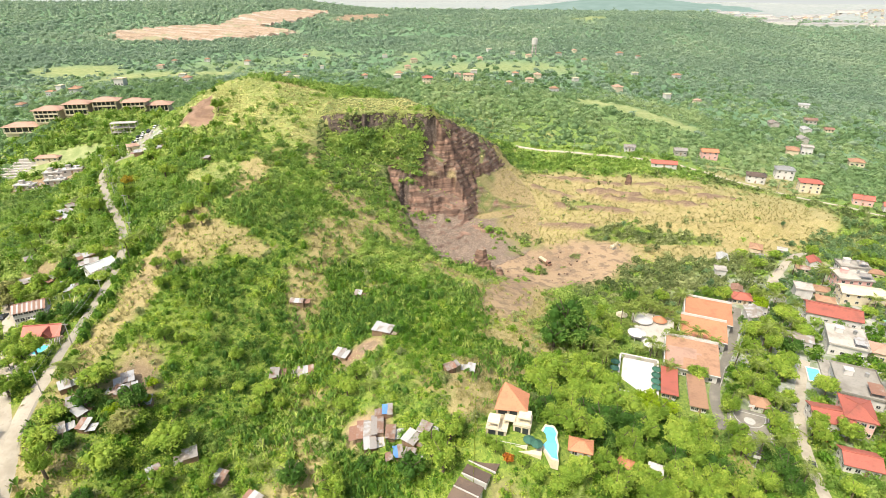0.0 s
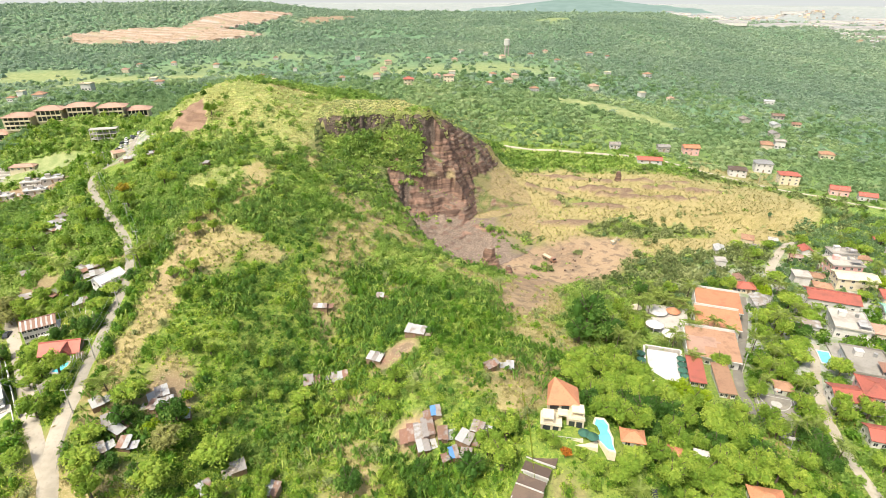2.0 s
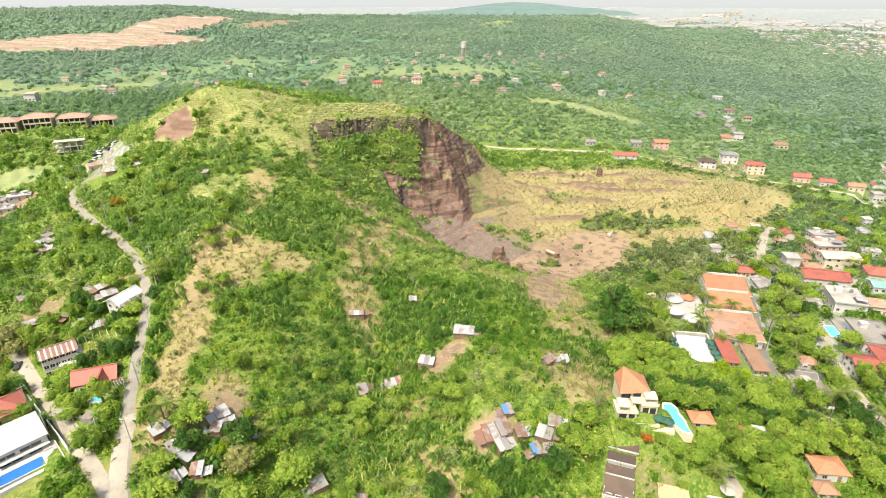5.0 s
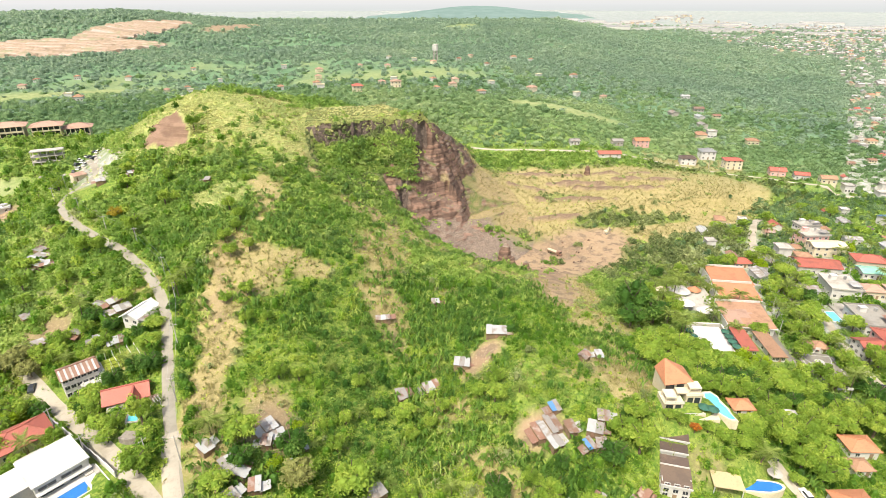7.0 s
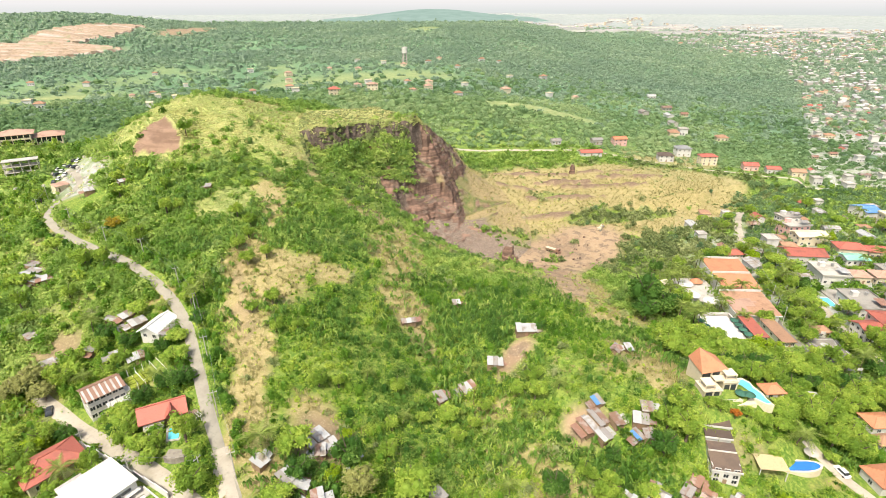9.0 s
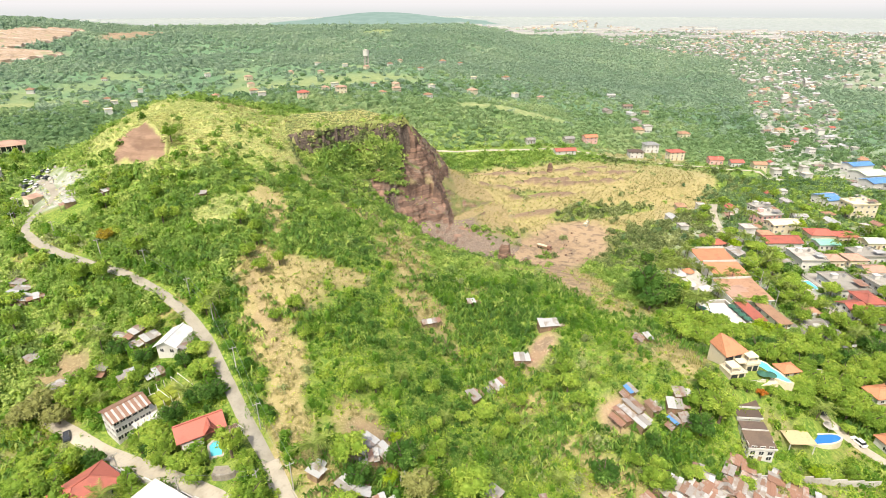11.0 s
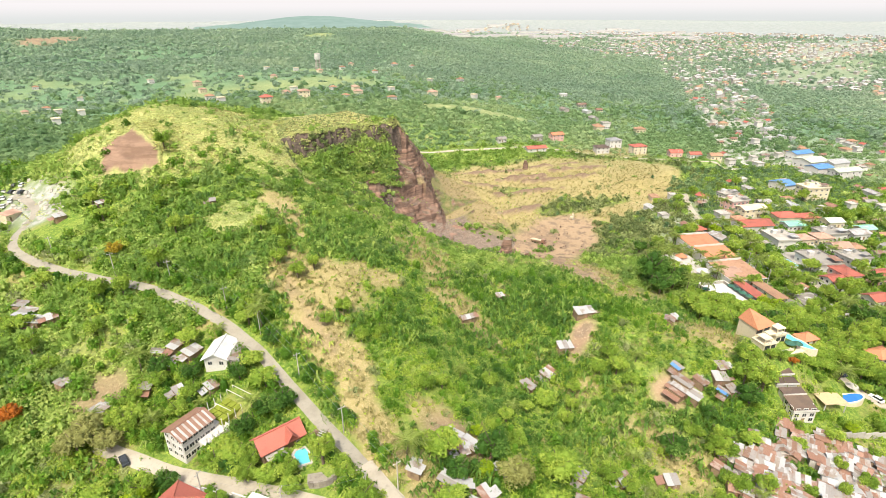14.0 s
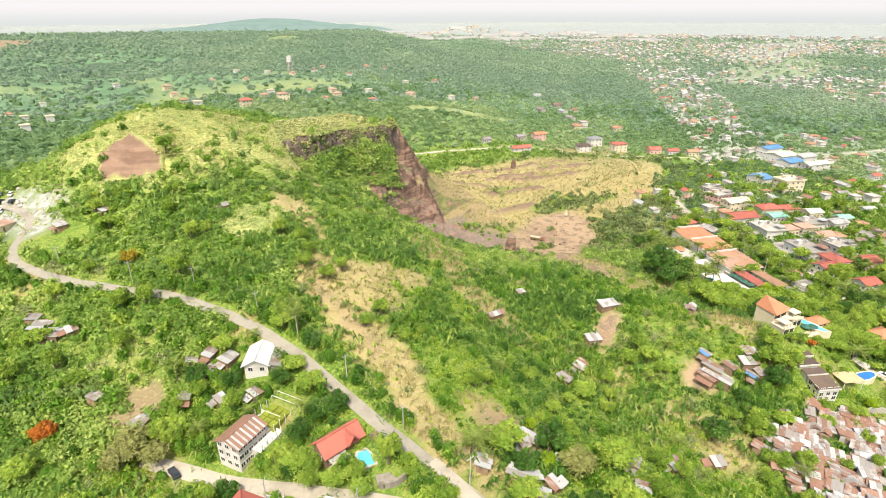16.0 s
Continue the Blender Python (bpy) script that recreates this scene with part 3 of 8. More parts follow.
# ------------------------------------------------------------------ plan of roads and clearings
HILL_ROAD = [(-103, 78), (-111.5, 101), (-116.5, 122), (-120, 140), (-124, 163), (-128, 187), (-137, 209), (-147, 223), (-158, 237), (-170, 254), (-186, 278), (-193, 292), (-193.5, 304), (-190, 316), (-185, 325), (-188, 336), (-196, 350)]
SIDE_ROAD = [(-112, 100), (-119, 110), (-125, 118), (-132, 128), (-138, 136), (-145, 145.5), (-155, 158), (-164, 170), (-171, 179)]
SOUTH_LANE = [(41, 66), (40, 80), (38, 92)]
COURT_ROAD = [(88, 126), (93, 143), (99, 152), (112, 170), (124, 188), (134, 206)]
EAST_LANE = [(103, 92), (107, 110), (115, 130), (128, 150), (140, 166)]
MID_LANE = [(158, 224), (170, 238), (184, 252), (205, 268)]
FAR_STREET = [(60, 432), (104, 420), (140, 411), (182, 400), (212, 374), (240, 346), (264, 323), (282, 306), (330, 270), (400, 238), (520, 190)]


def near_line(x, y, line):
    """Distance in metres from a line of the plan."""
    d = np.full(np.shape(x), 1e9)
    for (ax, ay), (bx, by) in zip(line, line[1:]):
        ux, uy = bx - ax, by - ay
        t = np.clip(((x - ax) * ux + (y - ay) * uy) / (ux * ux + uy * uy), 0, 1)
        d = np.minimum(d, np.hypot(x - ax - t * ux, y - ay - t * uy))
    return d


def terraces(x, y):
    """Building land stepped into the far hillside."""
    return np.maximum(blob(x, y, -455, 1090, 150, 75, 22, 0.12, 0.3), blob(x, y, -385, 1330, 62, 230, -12, 0.12, 0.35))


def parkland(x, y):
    """Open grass with scattered trees and villas on the plateau."""
    return blob(x, y, -90, 800, 350, 135, -6, 0.25, 0.35)


def bare_soil(x, y):
    k = blob(x, y, 62, 256, 48, 27, 24, 0.25, 0.3) + 0.9 * blob(x, y, 30, 205, 11, 22, -20)
    k = np.maximum(k, blob(x, y, -54, 168, 3.4, 14, 25) * 0.6)
    k = np.maximum(k, 0.5 * blob(x, y, 17, 91, 6, 4, -30, 0.3, 0.4))
    k = np.maximum(k, np.maximum(blob(x, y, -28, 147, 9, 4, 20), blob(x, y, -22, 114, 7, 6, 0)))
    k = np.maximum(k, 0.8 * np.maximum(blob(x, y, -93, 126, 7, 9, 0), blob(x, y, -170, 196, 8, 7, 30)))
    k = np.maximum(k, 0.5 * (near_line(x, y, [(-110, 206), (-111, 190), (-109, 172), (-109, 160)]) < 2.0 + 2 * grain(x, y, 6, 9)))
    k = np.maximum(k, blob(x, y, 10, 276, 32, 26, 0, 0.3, 0.2))
    k = np.maximum(k, blob(x, y, -248, 322, 24, 14, 10))
    k = np.maximum(k, terraces(x, y) * (0.72 + 0.28 * np.sin(y / 14.0 + 3 * rough(x, y, 90, 14))))
    k = np.maximum(k, 0.9 * ramp(0.5, 1.4, field_ridges(x, y)))
    k = np.maximum(k, 0.8 * blob(x, y, -850, 1900, 300, 90, 20))
    k = np.maximum(k, 0.95 * blob(x, y, -205, 1560, 55, 200, -8, 0.2, 0.2))
    k = np.maximum(k, blob(x, y, -145.5, 322, 11.5, 12.5, 15, 0.12, 0.05))
    return np.clip(k, 0, 1)


def dry_grass(x, y):
    k = np.maximum(blob(x, y, 125, 322, 112, 60, -8, 0.2, 0.2), blob(x, y, 11, 131, 11, 17, -20, 0.4, 0.45))
    strip = ramp(8.5, 3.5, near_line(x, y, [(-108, 214), (-111, 186), (-108, 163), (-110, 145), (-112, 128)]) + 5 * rough(x, y, 13, 18))
    k = np.maximum(k, np.maximum(strip, 0.85 * blob(x, y, -51, 214, 8, 20, -6, 0.5, 0.5)))
    k = np.maximum(k, np.maximum(blob(x, y, -54, 184, 7, 13, 12, 0.5, 0.5), blob(x, y, 34, 206, 16, 26, -20)))
    k = np.maximum(k, 0.8 * np.maximum(blob(x, y, 8, 216, 14, 8, -25, 0.5, 0.4), blob(x, y, -78, 196, 9, 5, 30, 0.5, 0.5)))
    k = np.maximum(k, 0.8 * np.maximum(blob(x, y, -94, 132, 6, 10, 10, 0.5, 0.5), blob(x, y, 24, 147, 13, 4, -40, 0.5, 0.4)))
    k = np.maximum(k, np.maximum(blob(x, y, 2000, 960, 700, 120, 14), np.maximum(0.7 * blob(x, y, 1250, 640, 420, 90, 12), terraces(x, y))))
    k = np.maximum(k, np.maximum(blob(x, y, -20, 128, 22, 14, 20) * 0.22, blob(x, y, 232, 372, 36, 16, -38)))
    k = k * (1 - 0.92 * np.maximum(blob(x, y, 124, 291, 40, 9, -8), 0.7 * blob(x, y, 92, 330, 16, 7, -8)))
    k = np.maximum(k, (0.36 + 0.36 * ramp(-122, -112, x)) * ramp(0.0, 0.42, rough(x, y, 24, 17)) * (1 - 0.8 * blob(x, y, -74, 140, 30, 62, 8, 0.3, 0.3)) * ramp(-250, -180, x) * (1 - ramp(30, 60, x)))
    return np.clip(k, 0, 1)


def hill_grass(x, y):
    gully = ramp(0.0, 0.3, rough(x, y, 18, 143)) * (x < -75)
    return np.clip(blob(x, y, -112, 332, 70, 35, -6, 0.3, 0.4) * (1 - 0.8 * gully) + blob(x, y, -34, 345, 44, 17, 2, 0.3, 0.15) + blob(x, y, -150, 352, 22, 22) + 0.9 * blob(x, y, -115.5, 253, 13, 11.5, 20, 0.3, 0.25), 0, 1)


def lawns(x, y):
    k = np.maximum(0.5 * blob(x, y, -115.5, 253, 13, 11.5, 20, 0.3, 0.25), blob(x, y, 175, 505, 66, 15, -28))
    k = np.maximum(k, np.maximum(blob(x, y, -330, 690, 110, 60, 10), blob(x, y, -262, 352, 28, 12, 10)))
    k = np.maximum(k, np.maximum(0.8 * blob(x, y, 40, 720, 130, 40, 5), blob(x, y, -470, 720, 60, 40)))
    k = np.maximum(k, 0.45 * blob(x, y, 1250, 640, 420, 90, 12))
    k = np.maximum(k, np.maximum(blob(x, y, -640, 1960, 110, 60, 15), blob(x, y, 380, 1500, 40, 120, -30)))
    k = np.maximum(k, 0.6 * parkland(x, y) * ramp(-0.1, 0.4, rough(x, y, 50, 19)))
    return np.clip(k, 0, 1)


def built_up(x, y):
    east = -(x - 285) * 0.88 + (y - 430) * 0.47
    out = ramp(560, 760, np.hypot(x, y))
    k = (1 - ramp(-260 - 170 * out, -60 - 240 * out, east)) * ramp(-0.25, 0.4, rough(x, y, 330, 51) + 0.35 * ramp(1200, 2600, np.hypot(x, y)))
    k = np.maximum(k, blob(x, y, 165, 180, 75, 70, 30))
    # far plain counts as built-up, so a haze grey replaces its green
    k = np.maximum(k, 0.9 * ramp(2700, 3400, np.hypot(x, y)))
    k = np.maximum(k, near_line(x, y, [(330, 270), (736, 585), (956, 780), (1400, 1150), (2441, 1800)]) < 24 + 0.03 * np.hypot(x, y))
    return np.clip(k, 0, 1) * (1 - lawns(x, y))


# ------------------------------------------------------------------ the ground, one sheet
def spaced(lo, hi, fine, ends):
    mid = np.arange(lo, hi + fine / 2, fine)
    a, b, s = [lo], [hi], fine
    while a[-1] > -ends or b[-1] < ends:
        s *= 1.085
        if a[-1] > -ends:
            a.append(a[-1] - s)
        if b[-1] < ends:
            b.append(b[-1] + s)
    return np.concatenate([np.array(a[:0:-1]), mid, np.array(b[1:])])


gx, gy = spaced(-290, 330, 2.5, 4980), spaced(40, 450, 2.5, 4980)
GX, GY = np.meshgrid(gx, gy)
GZ = land(GX, GY)
dig = np.maximum(9.0 * blob(GX, GY, -6, 320, 62, 68, 0, 0.02, 0.0), 1.6 * blob(GX, GY, -138, 322, 17, 18, 0, 0.02, 0.0))
ground = part("ground", grid_mesh("ground", GX, GY, GZ - 1.5 * dig, soil=bare_soil(GX, GY), straw=ramp(0.2, 0.62, dry_grass(GX, GY)), hilltop=hill_grass(GX, GY),
                                  lawn=lawns(GX, GY), town=np.maximum(built_up(GX, GY), blob(GX, GY, -187, 330, 13, 24, 22, 0.3, 0.3)), pale=terraces(GX, GY) * (0.7 + 0.3 * np.sin(GY / 14.0 + 3 * rough(GX, GY, 90, 14))), bank=ramp(0.5, 1.4, field_ridges(GX, GY)), plain=ramp(2300, 3300, np.hypot(GX, GY)), hazy_wood=ramp(330, 600, np.hypot(GX + 60, GY - 60))), EARTH)
tagged(ground, "dry grass, green scrub and bare brown earth", "ground", kind="structure")

# the quarry's rock faces, in finer relief
qx, qy = np.meshgrid(np.arange(-80, 68, 0.75), np.arange(242, 402, 0.75))
qz = land(qx, qy)
nx, ny = -np.gradient(qz, 0.75, axis=1), -np.gradient(qz, 0.75, axis=0)
steep = np.hypot(nx, ny)
wob, rim_y, lip_y, out_e, _ = quarry_lines(qx, qy)
strata = qz * 0.40 + 0.05 * qx + 0.35 * np.sin(qx / 9.0) + 0.6 * rough(qx, qy, 12, 61)
ledge = (np.abs((strata % 1.0) - 0.5) - 0.25) * 4.6 + 1.3 * rough(qx, qy, 5, 62) + 0.6 * grain(qx, qy, 2, 63)
under_rib = ramp(-18, -13, qx) * ramp(14, 18, qz) * (1 - ramp(40, 45, qz)) * (out_e < 1)
push = (1 - 0.7 * under_rib) * ledge * np.clip(steep - 0.7, 0, 1.0) / np.maximum(np.sqrt(1 + steep ** 2), 1)
keep = blob(qx, qy, -6, 320, 70, 76, 0, 0.02, 0.0)
pit = bare_soil(qx, qy)
bench_ = (qy < rim_y - 2.5) & (qy > lip_y + 0.5) & (qx < -13 + 0.8 * wob) & (out_e < 0) & (steep < 2.4)
veg = np.where(bench_, 0.95, np.clip((1 - ramp(1.0, 1.35, steep)) * (1 - pit), 0, 0.95))
rubble_ = ramp(-2, 0, lip_y - qy) * (1 - ramp(30, 40, qx)) * ramp(246, 256, qy) * (1 - ramp(1.0, 0.0, qx + 38 - 0.45 * (318 - qy)))
veg = veg * (1 - rubble_)
veg = np.where((qy < lip_y + 0.5) & (qx < -36 + 0.4 * (318 - qy)), 0.95, veg)
ledge_ = ramp(-1, 0.5, qy - lip_y) * (1 - ramp(2.5, 5, qy - lip_y)) * ramp(-27, -22, qx) * (1 - ramp(6, 10, qx)) * (1 - ramp(1.3, 2.0, steep))
veg = veg * (1 - ledge_)
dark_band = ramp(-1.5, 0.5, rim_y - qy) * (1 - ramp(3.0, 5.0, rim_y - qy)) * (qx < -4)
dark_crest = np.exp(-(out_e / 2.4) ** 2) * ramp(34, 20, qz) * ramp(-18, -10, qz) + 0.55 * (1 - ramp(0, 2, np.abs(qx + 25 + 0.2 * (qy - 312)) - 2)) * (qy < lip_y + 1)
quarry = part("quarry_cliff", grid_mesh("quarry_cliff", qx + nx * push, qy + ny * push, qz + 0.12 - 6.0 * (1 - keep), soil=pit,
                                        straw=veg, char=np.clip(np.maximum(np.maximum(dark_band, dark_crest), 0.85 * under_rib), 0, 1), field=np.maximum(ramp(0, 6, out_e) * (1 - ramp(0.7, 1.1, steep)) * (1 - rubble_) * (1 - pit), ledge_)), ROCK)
tagged(quarry, "layered reddish-brown quarry faces cut into the green hill", "cliff", kind="structure")

# building land cut into steps on the far hillside
ex, ey = np.meshgrid(np.arange(-640, -280, 5.0), np.arange(980, 1600, 5.0))
ez = land(ex, ey)
lane = ey * 0.034 + 0.006 * ex + 2.4 * rough(ex, ey, 170, 15)
cut_ = terraces(ex, ey)
earthworks = part("earthworks", grid_mesh("earthworks", ex, ey, ez + 1.6 + 2.6 * ((lane % 1.0) > 0.5) * (cut_ > 0.45) - 9.0 * (1 - ramp(0.25, 0.5, cut_)), smooth=False, band=ramp(0.35, 0.5, lane % 1.0) * (1 - ramp(0.85, 1.0, lane % 1.0))), EARTHWORK)
tagged(earthworks, "stepped terraces of bare pinkish building land", "earthworks", kind="structure")

# the slipped earth face on the west side of the hill
sx_, sy_ = np.meshgrid(np.arange(-162, -118, 0.9), np.arange(298, 350, 0.9))
sz_ = land(sx_, sy_)
SCAR_EDGE = [(-135, 309.5), (-133.5, 316), (-140.5, 335.5), (-156, 333.3), (-157.5, 317.6)]
inside = 1.2 * grain(sx_, sy_, 4, 44) + 0.6 * rough(sx_, sy_, 1.8, 45)
inside = inside + np.min([((ay - by) * (sx_ - ax) + (bx - ax) * (sy_ - ay)) / math.hypot(bx - ax, by - ay) for (ax, ay), (bx, by) in zip(SCAR_EDGE, SCAR_EDGE[1:] + SCAR_EDGE[:1])], axis=0)
raw = ramp(-0.4, 1.0, inside)
scar = part("earth_scar", grid_mesh("earth_scar", sx_, sy_, sz_ + 0.12 + 0.35 * rough(sx_, sy_, 2.5, 64) * raw - 6.0 * (1 - ramp(-2.2, -1.2, inside)), straw=0.95 * (1 - raw)), SCAR)
tagged(scar, "bare red-brown landslip face in the grassy hillside", "earth face", kind="structure")


def ribbon(name, line, width, material, label, lift=0.16):
    """A road draped over the land along a smoothed line."""
    p = np.array(line, float)
    for _ in range(3):
        q = np.empty((2 * len(p) - 2, 2))
        q[0::2], q[1::2] = 0.75 * p[:-1] + 0.25 * p[1:], 0.25 * p[:-1] + 0.75 * p[1:]
        p = np.vstack([p[:1], q, p[-1:]])
    d = np.gradient(p, axis=0)
    d /= np.maximum(np.linalg.norm(d, axis=1), 1e-6)[:, None]
    off = np.linspace(-0.5, 0.5, 5) * width
    X, Y = p[:, :1] - d[:, 1:] * off, p[:, 1:] + d[:, :1] * off
    Z = land(X, Y)
    Z = np.maximum(Z, Z.mean(1, keepdims=True)) + lift
    Z[:, 0] -= 0.5
    Z[:, -1] -= 0.5
    return tagged(part(name, grid_mesh(name, X[:, ::-1], Y[:, ::-1], Z[:, ::-1]), material), label, "road", kind="structure")


ribbon("road_hill", HILL_ROAD, 4.1, WORN_ROAD, "narrow worn grey road winding up the hill")
ribbon("road_fork", [(-102, 76), (-107, 90), (-112, 101), (-115.5, 113), (-117.5, 128)], 5.6, DIRT_ROAD, "wide pale concrete road at the fork", 0.24)
ribbon("road_side", SIDE_ROAD, 5.0, DIRT_ROAD, "pale dirt side road past the houses", 0.12)
ribbon("road_court", COURT_ROAD, 4.8, ASPHALT, "grey asphalt drive beside the resort roofs")
ribbon("road_lane_south", SOUTH_LANE, 5.0, DIRT_ROAD, "pale concrete lane between houses")
ribbon("road_lane_east", EAST_LANE, 5.0, DIRT_ROAD, "pale lane between trees and houses")
ribbon("road_lane_middle", MID_LANE, 6.0, DIRT_ROAD, "pale gravel lane by the quarry scrub")
ribbon("road_far", FAR_STREET, 3.5, DIRT_ROAD, "straight pale street beyond the quarry field")

ang = np.linspace(0, 2 * np.pi, 97)[:, None]
lev = np.array([[-120.0, 0, 80, 150, 420]])
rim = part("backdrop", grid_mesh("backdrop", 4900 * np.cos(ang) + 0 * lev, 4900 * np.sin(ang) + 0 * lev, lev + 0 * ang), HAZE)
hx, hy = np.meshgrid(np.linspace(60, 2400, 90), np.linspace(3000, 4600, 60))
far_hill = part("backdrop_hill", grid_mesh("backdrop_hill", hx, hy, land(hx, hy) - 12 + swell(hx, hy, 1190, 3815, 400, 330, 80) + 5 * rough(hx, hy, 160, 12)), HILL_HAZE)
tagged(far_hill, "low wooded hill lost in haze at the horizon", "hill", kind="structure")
tagged(rim, "pale hazy sky and distance at the horizon", "backdrop", kind="structure")

# ------------------------------------------------------------------ vegetation
rng = np.random.default_rng(7)
CLEAR = []        # footprints that stay free of plants: x, y, half width, half depth, turn


def free(x, y, margin=0.0):
    ok = np.ones(np.shape(x), bool)
    for cx, cy, w, d, turn in CLEAR:
        c, s = math.cos(radians(turn)), math.sin(radians(turn))
        u, v = (x - cx) * c + (y - cy) * s, -(x - cx) * s + (y - cy) * c
        ok &= (np.abs(u) > w + margin) | (np.abs(v) > d + margin)
    for line, w in ((HILL_ROAD, 2.0), (SIDE_ROAD, 2.8), (COURT_ROAD, 2.2), (EAST_LANE, 2.6), (MID_LANE, 3.0), (SOUTH_LANE, 2.6), (FAR_STREET, 3.4)):
        ok &= near_line(x, y, line) > w + margin
    return ok


def leaf_cloud(name, c, r, tall, tint, count, size, material, core=True, spread=0.75, tri=False, dark=0.4, slim=0.5, heart=0.66):
    """Bushes and crowns as one mesh: each is some lobes of small bent leaves round a core darkened for inner shade. c:
    n x 3 feet, r: radii, tall: heights.
    """
    n = len(c)
    lobes = 6
    off = rng.normal(0, 1, (n, lobes, 3))
    off /= np.linalg.norm(off, axis=2, keepdims=True)
    off[..., 2] = np.abs(off[..., 2])
    lob = off * (0.25 + 0.5 * rng.random((n, lobes, 1)))
    lr = 0.38 + 0.26 * rng.random((n, lobes))
    pick = rng.integers(0, lobes, (n, count))
    u = rng.normal(0, 1, (n, count, 3))
    u /= np.linalg.norm(u, axis=2, keepdims=True)
    u[..., 2] = np.where(u[..., 2] < -0.25, -u[..., 2], u[..., 2])
    rows = np.arange(n)[:, None]
    p = lob[rows, pick] + u * lr[rows, pick][..., None] * (0.85 + 0.25 * rng.random((n, count, 1)))
    p = np.stack([p[..., 0] * r[:, None], p[..., 1] * r[:, None], np.maximum(p[..., 2], -0.1) * 0.95 * tall[:, None]], -1) + c[:, None, :]
    nrm = u + spread * rng.normal(0, 1, u.shape) + np.array([0, 0, 0.25])
    nrm /= np.linalg.norm(nrm, axis=2, keepdims=True)
    t = np.cross(nrm, rng.normal(0, 1, u.shape))
    t /= np.maximum(np.linalg.norm(t, axis=2, keepdims=True), 1e-6)
    w = np.cross(nrm, t)
    s = (size * (0.6 + 0.8 * rng.random((n, count, 1)))) * (0.75 + 0.25 * (r / np.median(r)))[:, None, None]
    corners = np.stack([p - t * s, p + w * s * slim - nrm * s * 0.12, p + t * s, p - w * s * slim - nrm * s * 0.12], 2)
    if tri:
        corners = np.stack([p - t * s * 0.9 - w * s * 0.5, p + t * s * 0.9 - w * s * 0.35, p + w * s * 0.8], 2)
    verts = corners.reshape(-1, 3)
    leaves = np.arange(len(verts)).reshape(-1, 3 if tri else 4)
    quads = np.zeros((0, 4), int) if tri else leaves
    ct = leaves if tri else None
    tints = np.repeat(tint, count * (3 if tri else 4))
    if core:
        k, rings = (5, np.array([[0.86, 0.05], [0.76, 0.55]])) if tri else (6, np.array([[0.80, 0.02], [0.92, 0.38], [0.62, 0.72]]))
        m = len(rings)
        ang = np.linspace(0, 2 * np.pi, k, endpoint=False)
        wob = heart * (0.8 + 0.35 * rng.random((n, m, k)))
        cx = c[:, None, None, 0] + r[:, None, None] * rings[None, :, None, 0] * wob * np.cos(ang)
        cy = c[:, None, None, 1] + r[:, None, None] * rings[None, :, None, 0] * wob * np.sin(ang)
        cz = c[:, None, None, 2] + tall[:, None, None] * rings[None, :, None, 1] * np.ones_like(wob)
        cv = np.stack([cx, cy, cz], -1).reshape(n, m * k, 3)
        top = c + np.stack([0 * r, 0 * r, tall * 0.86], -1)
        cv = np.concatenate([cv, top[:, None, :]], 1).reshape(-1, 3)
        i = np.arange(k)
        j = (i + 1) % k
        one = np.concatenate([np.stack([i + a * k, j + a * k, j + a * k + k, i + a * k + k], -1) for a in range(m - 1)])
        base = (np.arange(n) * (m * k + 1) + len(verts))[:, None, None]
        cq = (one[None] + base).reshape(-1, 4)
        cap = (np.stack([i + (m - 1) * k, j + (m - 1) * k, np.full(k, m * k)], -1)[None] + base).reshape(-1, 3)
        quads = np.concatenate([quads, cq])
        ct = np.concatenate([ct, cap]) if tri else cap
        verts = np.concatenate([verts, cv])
        # lower core tint: the shade inside the plant, put into its colour
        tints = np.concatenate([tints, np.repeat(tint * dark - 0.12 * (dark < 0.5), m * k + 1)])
    return part(name, array_mesh(name, verts, quads, ct, tint=tints), material)


def blades(name, c, length, tint, count, width, material, rise=0.8, droop=0.6):
    """Plants of long arching blades: banana, reeds, grass tufts. c: feet."""
    n = len(c)
    a = rng.random((n, count)) * 2 * np.pi
    tilt = rise * (0.6 + 0.6 * rng.random((n, count)))
    L = length[:, None] * (0.6 + 0.6 * rng.random((n, count)))
    d = np.stack([np.cos(a), np.sin(a), 0 * a], -1)
    side = np.stack([-np.sin(a), np.cos(a), 0 * a], -1) * width * (0.7 + 0.6 * rng.random((n, count, 1)))
    up = np.array([0, 0, 1.0])
    p0 = c[:, None, :] + d * 0.1
    p1 = p0 + d * (L * 0.45)[..., None] + up * (L * tilt * 0.75)[..., None]
    p2 = p0 + d * L[..., None] + up * (L * (tilt * 0.75 - droop * 0.55))[..., None]
    verts = np.stack([p0 - side * 0.4, p0 + side * 0.4, p1 - side, p1 + side, p2 - side * 0.25, p2 + side * 0.25], 2).reshape(-1, 3)
    k = np.arange(n * count)[:, None] * 6
    quads = np.concatenate([k + np.array([0, 1, 3, 2]), k + np.array([2, 3, 5, 4])])
    return part(name, array_mesh(name, verts, quads, tint=np.repeat(tint, count * 6)), material)


def scatter(x0, x1, y0, y1, spacing):
    nx_, ny_ = int((x1 - x0) / spacing), int((y1 - y0) / spacing)
    X, Y = np.meshgrid(np.linspace(x0, x1, nx_), np.linspace(y0, y1, ny_))
    j = spacing * 0.48
    return X.ravel() + rng.uniform(-j, j, X.size), Y.ravel() + rng.uniform(-j, j, X.size)


def in_view(x, y):
    """The wedge of country that the walk looks over."""
    left = (x + 40) * 0.70 + (y + 10) * 0.72 > -10
    right = -(x + 150) * 0.24 + (y - 20) * 0.97 > -60
    return left & right


